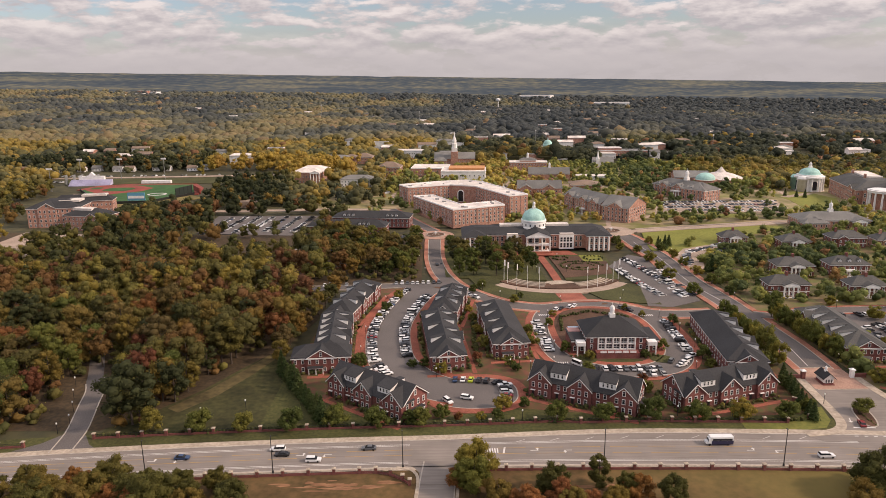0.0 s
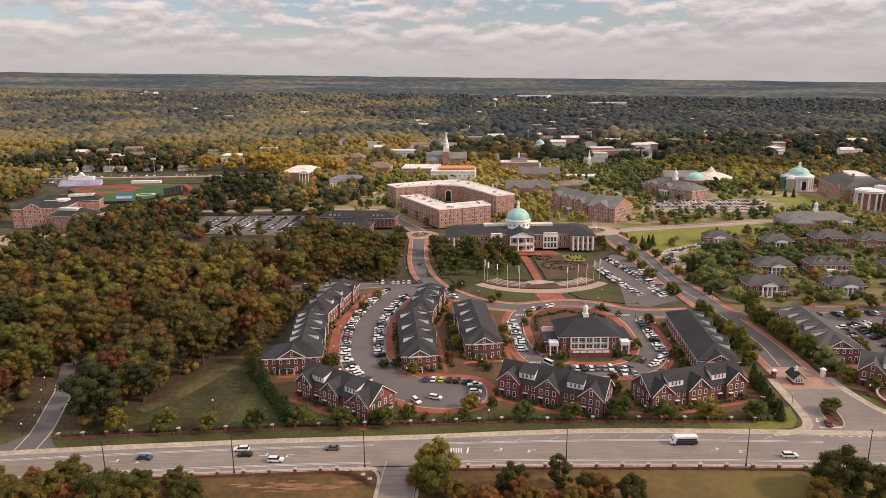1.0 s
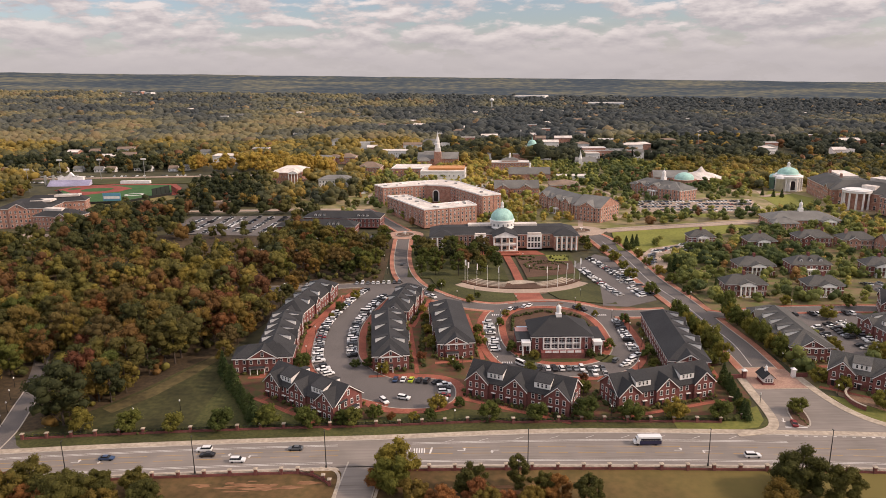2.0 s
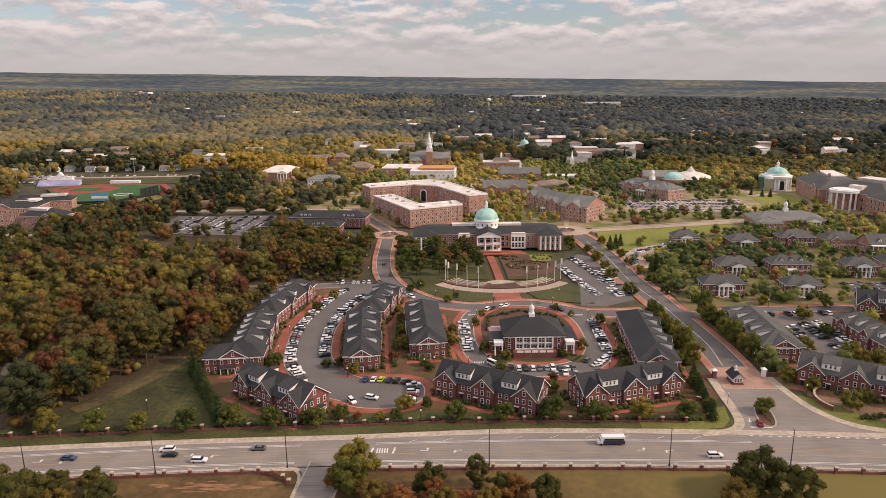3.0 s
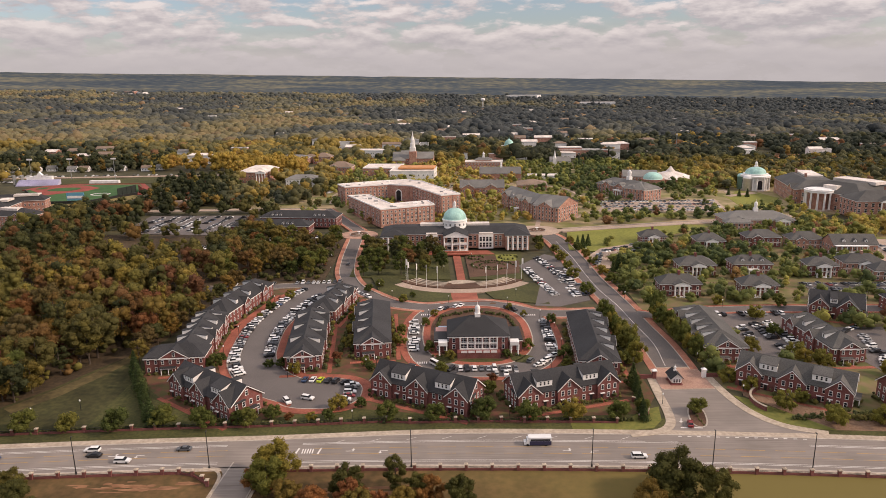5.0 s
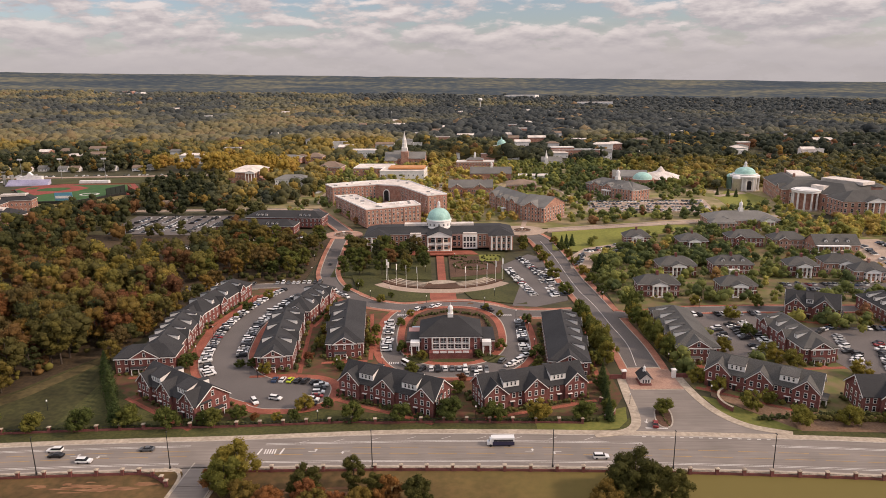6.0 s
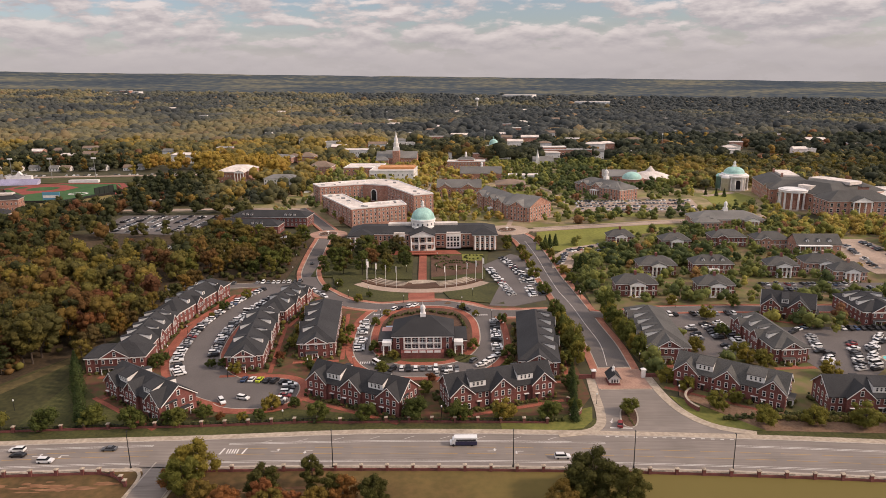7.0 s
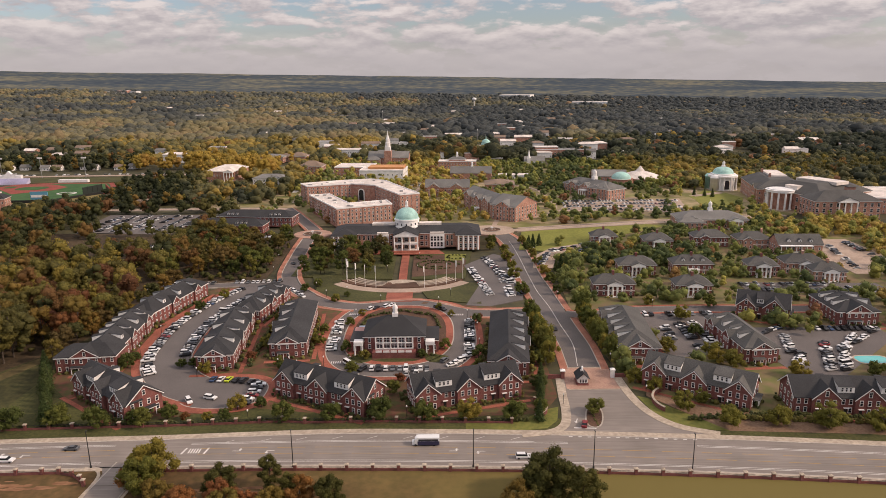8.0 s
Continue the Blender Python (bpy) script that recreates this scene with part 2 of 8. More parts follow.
corner_grass = surface("corner_grass", (0.120, 0.130, 0.028), (0.175, 0.170, 0.040), scale=0.6, rough=0.95, stain=0.25, big=0.08)
mulch = surface("mulch", (0.075, 0.040, 0.024), (0.13, 0.072, 0.045), scale=1.8, rough=0.95, stain=0.3, big=0.1)
pine_straw = surface("pine_straw", (0.17, 0.10, 0.06), (0.24, 0.155, 0.10), scale=1.2, rough=0.95, stain=0.25, big=0.12)
clay = surface("bare_clay", (0.20, 0.095, 0.045), (0.30, 0.16, 0.085), scale=0.5, rough=0.95, stain=0.35, big=0.15, stretch=(0.5, 1.6, 1))
white_line = surface("road_paint_white", (0.55, 0.52, 0.48), (0.72, 0.69, 0.65), scale=3, rough=0.8, stain=0.2)
yellow_line = surface("road_paint_yellow", (0.38, 0.22, 0.06), (0.50, 0.31, 0.09), scale=3, rough=0.8, stain=0.2)
red_brick = brickwork("red_brick", (0.158, 0.040, 0.034), (0.210, 0.057, 0.046), (0.21, 0.125, 0.105))
rose_brick = brickwork("rose_brick", (0.34, 0.145, 0.098), (0.42, 0.19, 0.13), (0.50, 0.38, 0.30))
shingle = surface("charcoal_shingle", (0.029, 0.029, 0.030), (0.048, 0.048, 0.049), scale=3.0, rough=0.85, stain=0.2, big=0.1, spread=0.1)
grey_shingle = surface("grey_shingle", (0.150, 0.146, 0.134), (0.205, 0.198, 0.182), scale=2.5, rough=0.85, stain=0.2, big=0.1, spread=0.15)
mid_shingle = surface("slate_shingle", (0.074, 0.072, 0.066), (0.110, 0.106, 0.098), scale=2.5, rough=0.85, stain=0.2, big=0.1, spread=0.15)
brown_shingle = surface("tan_shingle", (0.20, 0.145, 0.105), (0.26, 0.19, 0.14), scale=2.5, rough=0.85, stain=0.2, big=0.1)
white_roof = surface("pale_membrane_roof", (0.62, 0.55, 0.49), (0.76, 0.69, 0.62), scale=0.5, rough=0.8, stain=0.25, big=0.09)
orange_deck = surface("orange_roof_deck", (0.50, 0.22, 0.08), (0.60, 0.30, 0.13), scale=0.5, rough=0.8, stain=0.2)
white_paint = surface("white_paint", (0.76, 0.74, 0.70), (0.84, 0.82, 0.79), scale=2.0, rough=0.55, stain=0.12, big=0.3, bump=0.05)
copper = surface("verdigris_copper", (0.30, 0.53, 0.47), (0.40, 0.63, 0.56), scale=1.0, rough=0.6, stain=0.2, big=0.2)
black_iron = plain("black_iron", (0.012, 0.012, 0.012), 0.5)
grey_metal = surface("grey_metal", (0.30, 0.30, 0.29), (0.38, 0.38, 0.37), scale=2, rough=0.45, metal=0.4)
glass = plain("dark_window_glass", (0.02, 0.024, 0.03), 0.08, 0.0, 0.8)
car_glass = plain("car_glass", (0.015, 0.016, 0.018), 0.22, 0.0, 0.35)
tyre = plain("tyre_rubber", (0.014, 0.014, 0.014), 0.85)
lamp_globe = plain("white_lamp_globe", (0.8, 0.79, 0.75), 0.3)
turf = surface("sports_turf", (0.035, 0.092, 0.026), (0.05, 0.12, 0.036), scale=0.2, rough=0.95, stain=0.1)
track_red = surface("red_track", (0.23, 0.052, 0.038), (0.30, 0.075, 0.052), scale=0.4, rough=0.9, stain=0.15)
pool_water = plain("pool_water", (0.10, 0.50, 0.48), 0.05)
sign_blue = plain("blue_board", (0.10, 0.30, 0.42), 0.5)

# ---- building blocks ----


class Geo:
    """Gathers vertices and faces of one mesh."""

    def __init__(self):
        self.v, self.f = [], []

    def add(self, verts, faces):
        k = len(self.v)
        self.v.extend(verts)
        self.f.extend([tuple(k + i for i in f) for f in faces])
        return self

    def box(self, x0, x1, y0, y1, z0, z1):
        return self.add([(x, y, z) for z in (z0, z1) for y in (y0, y1) for x in (x0, x1)],
                        [(0, 2, 3, 1), (4, 5, 7, 6), (0, 1, 5, 4), (2, 6, 7, 3), (0, 4, 6, 2), (1, 3, 7, 5)])

    def slab(self, outline, z0, z1):
        """An upright prism on an outline of (x, y), counter-clockwise."""
        n = len(outline)
        return self.add([(x, y, z) for z in (z0, z1) for x, y in outline],
                        [tuple(range(n - 1, -1, -1)), tuple(range(n, 2 * n))] + [(i, (i + 1) % n, n + (i + 1) % n, n + i) for i in range(n)])

    def along_x(self, section, x0, x1):
        n = len(section)
        return self.add([(x, y, z) for x in (x0, x1) for y, z in section],
                        [tuple(range(n - 1, -1, -1)), tuple(range(n, 2 * n))] + [(i, (i + 1) % n, n + (i + 1) % n, n + i) for i in range(n)])

    def along_y(self, section, y0, y1):
        n = len(section)
        return self.add([(x, y, z) for y in (y0, y1) for x, z in section],
                        [tuple(range(n)), tuple(range(2 * n - 1, n - 1, -1))] + [(i, n + i, n + (i + 1) % n, (i + 1) % n) for i in range(n)])

    def lathe(self, profile, n=16, cx=0, cy=0):
        """Turned about the upright through (cx, cy); profile of (radius, z) from below upwards."""
        k = len(profile)
        vs = [(cx + r * math.cos(2 * math.pi * i / n), cy + r * math.sin(2 * math.pi * i / n), z) for r, z in profile for i in range(n)]
        fs = [(j * n + i, j * n + (i + 1) % n, (j + 1) * n + (i + 1) % n, (j + 1) * n + i) for j in range(k - 1) for i in range(n)]
        return self.add(vs, fs + [tuple(range(n - 1, -1, -1)), tuple((k - 1) * n + i for i in range(n))])

    def tube(self, a, b, ra, rb, n=6):
        a, b = Vector(a), Vector(b)
        q = (b - a).to_track_quat("Z", "Y")
        vs = [tuple(p + q @ Vector((r * math.cos(2 * math.pi * i / n), r * math.sin(2 * math.pi * i / n), 0))) for p, r in ((a, ra), (b, rb)) for i in range(n)]
        return self.add(vs, [(i, (i + 1) % n, n + (i + 1) % n, n + i) for i in range(n)] + [tuple(range(n - 1, -1, -1)), tuple(range(n, 2 * n))])

    def mesh(self, name, material, smooth=False):
        me = bpy.data.meshes.new(name)
        me.from_pydata(self.v, [], self.f)
        me.materials.append(material)
        if smooth:
            me.shade_smooth()
        return me


def thing(name, label, category, m=None, group="", kind=""):
    ob = new(name)
    ob.empty_display_size = 0.5
    if m is not None:
        ob.matrix_world = m
    return tagged(ob, label, category, group, kind)


def part(name, geo, material, parent, label="", smooth=False, m=None):
    me = geo if isinstance(geo, bpy.types.Mesh) else geo.mesh(name, material, smooth)
    ob = new(name, me)
    ob.parent = parent
    if m is not None:
        ob.matrix_basis = m
    return tagged(ob, label)


def single(name, geo, material, label, category, kind="", group="", m=None, smooth=False):
    ob = new(name, geo.mesh(name, material, smooth))
    if m is not None:
        ob.matrix_world = m
    return tagged(ob, label, category, group, kind)


FOOTPRINTS = []


def keep_clear(x, y, r):
    FOOTPRINTS.append((x, y, r))


def is_clear(x, y, r):
    return all((x - a) ** 2 + (y - b) ** 2 > (r + c) ** 2 for a, b, c in FOOTPRINTS)


def clear_line(points, r):
    for (x0, y0), (x1, y1) in zip(points, points[1:]):
        n = max(1, int(math.hypot(x1 - x0, y1 - y0) / max(r, 2)))
        for i in range(n + 1):
            keep_clear(x0 + (x1 - x0) * i / n, y0 + (y1 - y0) * i / n, r)


def spline(points, step=3.0):
    """A smooth line through the points."""
    p = [Vector(q) for q in points]
    p = [2 * p[0] - p[1]] + p + [2 * p[-1] - p[-2]]
    out = []
    for i in range(1, len(p) - 2):
        n = max(2, int((p[i + 1] - p[i]).length / step))
        for k in range(n):
            t = k / n
            out.append(0.5 * (2 * p[i] + (p[i + 1] - p[i - 1]) * t + (2 * p[i - 1] - 5 * p[i] + 4 * p[i + 1] - p[i + 2]) * t * t + (3 * p[i] - p[i - 1] - 3 * p[i + 1] + p[i + 2]) * t ** 3))
    out.append(p[-2])
    return out


def sides(line, left, right):
    """The line shifted to its left and right."""
    a, b = [], []
    for i, p in enumerate(line):
        d = (line[min(i + 1, len(line) - 1)] - line[max(i - 1, 0)]).normalized()
        n = Vector((-d.y, d.x))
        a.append(p + n * (left(i / (len(line) - 1)) if callable(left) else left))
        b.append(p - n * (right(i / (len(line) - 1)) if callable(right) else right))
    return a, b


def strip(geo, a, b, z0, z1):
    """A ribbon with thickness between two lines of equal length (a lies to the left)."""
    n = len(a)
    vs = [(p.x, p.y, z) for z in (z0, z1) for q in (a, b) for p in q]
    fs = []
    for i in range(n - 1):
        fs += [(2 * n + i, 3 * n + i, 3 * n + i + 1, 2 * n + i + 1), (i, i + 1, n + i + 1, n + i),
               (i, 2 * n + i, 2 * n + i + 1, i + 1), (n + i, n + i + 1, 3 * n + i + 1, 3 * n + i)]
    fs += [(0, n, 3 * n, 2 * n), (n - 1, 3 * n - 1, 4 * n - 1, 2 * n - 1)]
    return geo.add(vs, fs)


def oval(cx, cy, rx, ry, n=40, power=2.0, turn=0.0):
    out = []
    for i in range(n):
        a = 2 * math.pi * i / n
        c, s = math.cos(a), math.sin(a)
        x, y = rx * math.copysign(abs(c) ** (2 / power), c), ry * math.copysign(abs(s) ** (2 / power), s)
        out.append(Vector((cx + x * math.cos(turn) - y * math.sin(turn), cy + x * math.sin(turn) + y * math.cos(turn))))
    return out


def ring(geo, outline, inner, outer, z0, z1):
    """A closed kerb along an outline."""
    n = len(outline)
    c = sum(outline, Vector((0, 0))) / n
    a, b = [], []
    for i, p in enumerate(outline):
        d = (outline[(i + 1) % n] - outline[i - 1]).normalized()
        nn = Vector((d.y, -d.x))
        if nn.dot(p - c) < 0:
            nn = -nn
        a.append(p - nn * inner), b.append(p + nn * outer)
    return strip(geo, a + a[:1], b + b[:1], z0, z1)


# ---- ground ----


def ease(a, b, t):
    t = min(1.0, max(0.0, (t - a) / (b - a)))
    return t * t * (3 - 2 * t)


def hills(x, y):
    """Level round the campus; beyond, it dips east and rises to a long wooded skyline, fitted to the camera's horizon
    line.
    """
    far = ease(900, 2600, y)
    ridge = max(0.0, (y - 2500) / 2350)
    return -0.0233 * x * far + 116 * min(ridge, 1.0) ** 1.25 + far * (4 * noise.noise((x / 620, y / 420, 0.3)) + 3 * noise.noise((x / 180, y / 150, 2.1)))


g = Geo()
xs = [-5200 + 104 * i for i in range(101)]
gxs = [x for x in xs if x < -560] + [-560 + 14 * i for i in range(87)] + [x for x in xs if x > 650]
gys = [-900 + 100 * i for i in range(9)] + [25 * i for i in range(4)] + [100 + 60 * i for i in range(4)] + [336 + 14 * i for i in range(56)] + [1130 + 95 * i for i in range(39)] + [4860]
nx = len(gxs)
g.add([(x, y, hills(x, y)) for y in gys for x in gxs], [(j * nx + i, j * nx + i + 1, (j + 1) * nx + i + 1, (j + 1) * nx + i) for j in range(len(gys) - 1) for i in range(nx - 1)])
nx = len(xs)
ground_mat = surface("woodland_ground", (0.050, 0.050, 0.026), (0.092, 0.080, 0.036), scale=0.12, rough=0.95, stain=0.4, big=0.006)
single("ground", g, ground_mat, "rolling ground of dull grass and leaf litter reaching the horizon", "ground", "structure", smooth=True)


# beyond the last single trees the woods close to an even canopy with clearings; its blue-grey is painted haze
canopy, cn, cl, cp = tree_of("far_canopy")
where = cn.new("ShaderNodeNewGeometry")
layers = []
for scale_, detail_ in (((0.020, 0.016, 0), 6), ((0.0015, 0.0032, 0), 5)):
    flat_ = cn.new("ShaderNodeMapping")
    flat_.inputs["Scale"].default_value = scale_
    cl.new(where.outputs["Position"], flat_.inputs["Vector"])
    tone_ = cn.new("ShaderNodeTexNoise")
    tone_.inputs["Scale"].default_value, tone_.inputs["Detail"].default_value = 1.0, detail_
    cl.new(flat_.outputs[0], tone_.inputs["Vector"])
    layers.append(tone_.outputs["Fac"])
both_ = cn.new("ShaderNodeMath")
both_.operation = "ADD"
cl.new(layers[0], both_.inputs[0]), cl.new(layers[1], both_.inputs[1])
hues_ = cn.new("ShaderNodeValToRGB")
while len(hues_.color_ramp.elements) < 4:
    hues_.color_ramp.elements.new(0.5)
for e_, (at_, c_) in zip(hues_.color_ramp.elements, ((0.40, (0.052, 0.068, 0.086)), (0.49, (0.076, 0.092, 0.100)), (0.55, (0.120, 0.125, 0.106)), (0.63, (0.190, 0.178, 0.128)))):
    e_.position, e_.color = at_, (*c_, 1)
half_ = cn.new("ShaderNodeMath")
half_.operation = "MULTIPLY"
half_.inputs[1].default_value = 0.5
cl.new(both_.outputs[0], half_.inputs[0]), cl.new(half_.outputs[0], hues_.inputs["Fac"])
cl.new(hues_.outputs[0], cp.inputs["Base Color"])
cp.inputs["Roughness"].default_value, cp.inputs["Specular IOR Level"].default_value = 1.0, 0.0
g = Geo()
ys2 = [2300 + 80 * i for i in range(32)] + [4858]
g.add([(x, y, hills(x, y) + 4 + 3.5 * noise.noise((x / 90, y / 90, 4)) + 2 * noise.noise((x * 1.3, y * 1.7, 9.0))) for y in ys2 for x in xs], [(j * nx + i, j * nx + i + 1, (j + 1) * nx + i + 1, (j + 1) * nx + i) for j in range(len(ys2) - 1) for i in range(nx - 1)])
single("far_canopy", g, canopy, "closed canopy of far woods tinted blue-grey as by haze, with pale clearings", "woods", "structure", smooth=True)


def patch(name, outline, material, label, category, z=0.03, kind="structure"):
    return single(name, Geo().slab([(p[0], p[1]) for p in outline], -0.3, z), material, label, category, kind)


def road_mid(x):
    """The near edge line of the main road, a gentle bow."""
    d = x - 30
    return 190.6 - 0.00029 * d * d if abs(d) < 260 else 190.6 - 0.00029 * 260 * (2 * abs(d) - 260)


def far_edge(x):
    t = min(1, max(0, (x + 10) / 80))
    return 13.0 + 3.2 * t * t * (3 - 2 * t)


road_xs = [-520 + 8 * i for i in range(141)]


def road_line(off):
    return [Vector((x, road_mid(x) + (off(x) if callable(off) else off))) for x in road_xs]


single("main_road", strip(Geo(), road_line(far_edge), road_line(-2.4), -0.3, 0.05), highway, "wide worn grey asphalt road with several lanes", "road", "structure")
for off0, off1, nm, mt, lb in ((lambda x: far_edge(x), lambda x: far_edge(x) + 0.5, "kerb_far", kerbstone, "pale concrete kerb along the main road"),
                               (lambda x: far_edge(x) + 0.5, lambda x: far_edge(x) + 3.2, "pavement_far", concrete, "sandy concrete pavement beside the main road"),
                               (lambda x: -2.9, lambda x: -2.4, "kerb_near", kerbstone, "pale concrete kerb along the main road"),
                               (lambda x: -4.4, lambda x: -2.9, "pavement_near", concrete, "narrow concrete pavement beside the main road")):
    single(nm, strip(Geo(), road_line(off1), road_line(off0), -0.3, 0.17 if "kerb" in nm else 0.15), mt, lb, nm.split("_")[0], "structure")
single("verge_far", strip(Geo(), road_line(lambda x: far_edge(x) + 12), road_line(lambda x: far_edge(x) + 3.2), -0.3, 0.06), lawn, "strip of mown grass between pavement and brick fence", "grass", "structure")
verge_grass = surface("verge_grass", (0.088, 0.058, 0.020), (0.145, 0.084, 0.033), scale=0.4, rough=0.95, stain=0.35, big=0.07)
vn, vl = verge_grass.node_tree.nodes, verge_grass.node_tree.links
vp = vn["Principled BSDF"]
brown = vp.inputs["Base Color"].links[0].from_socket
place = vn.new("ShaderNodeNewGeometry")
apart_ = vn.new("ShaderNodeSeparateXYZ")
vl.new(place.outputs["Position"], apart_.inputs[0])
blotch = vn.new("ShaderNodeTexNoise")
blotch.inputs["Scale"].default_value, blotch.inputs["Detail"].default_value = 0.05, 5
vl.new(place.outputs["Position"], blotch.inputs["Vector"])
shift_ = vn.new("ShaderNodeMath")
shift_.operation = "MULTIPLY_ADD"
shift_.inputs[1].default_value = 110.0
vl.new(blotch.outputs["Fac"], shift_.inputs[0]), vl.new(apart_.outputs[0], shift_.inputs[2])
ripe = vn.new("ShaderNodeMapRange")
ripe.inputs["From Min"].default_value, ripe.inputs["From Max"].default_value = 95, 185
vl.new(shift_.outputs[0], ripe.inputs["Value"])
green_ = vn.new("ShaderNodeMix")
green_.data_type = "RGBA"
green_.inputs["B"].default_value = (0.150, 0.118, 0.032, 1)
vl.new(ripe.outputs[0], green_.inputs["Factor"]), vl.new(brown, green_.inputs["A"])
vl.new(green_.outputs["Result"], vp.inputs["Base Color"])
single("verge_near", strip(Geo(), road_line(-4.4), road_line(-70), -0.3, 0.06), verge_grass, "brownish grass below the road, yellowing along its length", "grass", "structure")

# lane lines
def lane(name, off, width, mat, label, dash=None, x0=-500, x1=520, gaps=((-12, 10),)):
    g = Geo()
    x = x0
    while x < x1:
        e = x + (dash[0] if dash else 8)
        if not any(a < x + 2 < b for a, b in gaps):
            pts = [Vector((u, road_mid(u) + (off(u) if callable(off) else off))) for u in (x, (x + e) / 2, e)]
            strip(g, [p + Vector((0, width / 2)) for p in pts], [p - Vector((0, width / 2)) for p in pts], 0.03, 0.058)
        x = e + (dash[1] if dash else 0)
    single(name, g, mat, label, "road marking", "structure")


lane("line_near", -0.35, 0.18, white_line, "white edge line on the road")
lane("line_near_lane", 0.35, 0.18, white_line, "white bicycle lane line on the road")
lane("line_yellow_near", 4.25, 0.18, yellow_line, "yellow turning lane line", dash=(9, 3))
lane("line_yellow_far", lambda x: 7.4 + 0.7 * min(1, max(0, x / 70)), 0.18, yellow_line, "yellow turning lane line", dash=(9, 3))
lane("line_far_lane", lambda x: 10.0 + 1.5 * min(1, max(0, x / 70)), 0.18, white_line, "white lane line on the road", gaps=((-12, 10), (128, 168)))
lane("line_far", lambda x: 10.7 + 1.5 * min(1, max(0, x / 70)), 0.18, white_line, "white lane line on the road", gaps=((-12, 10), (128, 168)))
g = Geo()
for k in range(10):
    x = 22 + 11.5 * k
    y = road_mid(x) + far_edge(x)
    g.slab([(x, y - 3.0), (x + 0.3, y - 3.0), (x + 3.4, y - 1.4), (x + 3.1, y - 1.4)], 0.03, 0.058)
for x in (10.5, 17.5):
    y = road_mid(x)
    g.slab([(x, y + 4.4), (x + 0.6, y + 4.4), (x + 1.2, y + 8.0), (x + 0.6, y + 8.0)], 0.03, 0.058)
for k in range(5):
    g.box(12.6 + 0.8 * k, 13.0 + 0.8 * k, road_mid(13) + 4.8, road_mid(13) + 7.6, 0.03, 0.058)
single("road_hatching", g, white_line, "white hatched strokes and stop bars on the road", "road marking", "structure")
# turn arrows
for x, flip in ((-46, 1), (-38, -1), (28, 1), (38, -1), (96, 1), (104, -1), (-92, 1), (-84, -1)):
    g = Geo()
    y = road_mid(x) + 5.9
    g.box(-1.6, 0.6, -0.12, 0.12, 0.03, 0.059)
    g.slab([(0.5, -0.12), (0.9, -0.12), (0.9, 0.9), (0.5, 0.9)], 0.03, 0.059)
    g.slab([(0.1, 0.8), (1.3, 0.8), (0.7, 1.6)], 0.03, 0.059)
    single("turn_arrow", g, white_line, "white painted left-turn arrow on the road", "road marking", "structure", m=pose(x, y, 0, 0, 0, 0 if flip > 0 else 180))

# streets: declared one by one, then laid together so that kerbs and walks stop where another street joins
STREETS, DISCS = [], []


def drive(name, points, width, material, label, kerb=True, brick=0.0, z=0.06, paving=None, category="road"):
    """A street of constant width along a smooth line, with kerbs and, where asked, paved walks on both sides."""
    STREETS.append((name, spline(points), width / 2, material, label, kerb, brick, paving, category))
    clear_line(points, width / 2 + 2.5 + brick)


def crossed(p, own, reach=0.6):
    """Whether a place lies on another street or paved disc."""
    for i, (nm, line, half, *_) in enumerate(STREETS):
        if i != own and min((q - p).length_squared for q in line) < (half + reach) ** 2:
            return True
    return any(((p.x - x) / rx) ** 2 + ((p.y - y) / ry) ** 2 < 1 for j, (x, y, rx, ry) in enumerate(DISCS) if j + 1000 != own)


def broken_strip(geo, a, b, z0, z1, own):
    """A strip laid only where nothing crosses it."""
    run = []
    for i in range(len(a) + 1):
        if i < len(a) and not crossed((a[i] + b[i]) / 2, own):
            run.append(i)
            continue
        if len(run) > 1:
            strip(geo, [a[k] for k in run], [b[k] for k in run], z0, z1)
        run = []
    return geo


def lay_streets():
    for n, (name, line, half, material, label, kerb, brick, paving, category) in enumerate(STREETS):
        dz = 0.0017 * n
        a, b = sides(line, half, half)
        single(name, strip(Geo(), a, b, -0.3, 0.072 + dz), material, label, category, "structure")
        o1, i1 = sides(line, half + 0.4, half + 0.4)
        if kerb:
            g = Geo()
            broken_strip(g, o1, a, -0.3, 0.2 + dz, n), broken_strip(g, b, i1, -0.3, 0.2 + dz, n)
            single(name + "_kerb", g, kerbstone, "pale concrete kerb of the " + category, "kerb", "structure")
        if brick:
            g = Geo()
            o2, i2 = sides(line, half + 0.4 + brick, half + 0.4 + brick)
            broken_strip(g, o2, o1, -0.3, 0.17 + dz, n), broken_strip(g, i1, i2, -0.3, 0.17 + dz, n)
            single(name + "_walk", g, paving or brick_paving, "red brick footpath beside the " + category, "footpath", "structure")


def court_edge(name, outline, disc, walk, label):
    """Kerb and brick walk round a paved court, open where streets enter."""
    n = len(outline)
    c = sum(outline, Vector((0, 0))) / n
    lines = []
    for off in (0, 0.4, 0.4 + walk):
        out = []
        for i, p in enumerate(outline):
            d = (outline[(i + 1) % n] - outline[i - 1]).normalized()
            nn = Vector((d.y, -d.x))
            out.append(p + (nn if nn.dot(p - c) > 0 else -nn) * off)
        lines.append(out + out[:1])
    single(name + "_kerb", broken_strip(Geo(), lines[0], lines[1], -0.3, 0.19, 1000 + disc), kerbstone, "pale kerb round the " + label, "kerb", "structure")
    single(name + "_walk", broken_strip(Geo(), lines[1], lines[2], -0.3, 0.165, 1000 + disc), brick_paving, "red brick footpath round the " + label, "footpath", "structure")


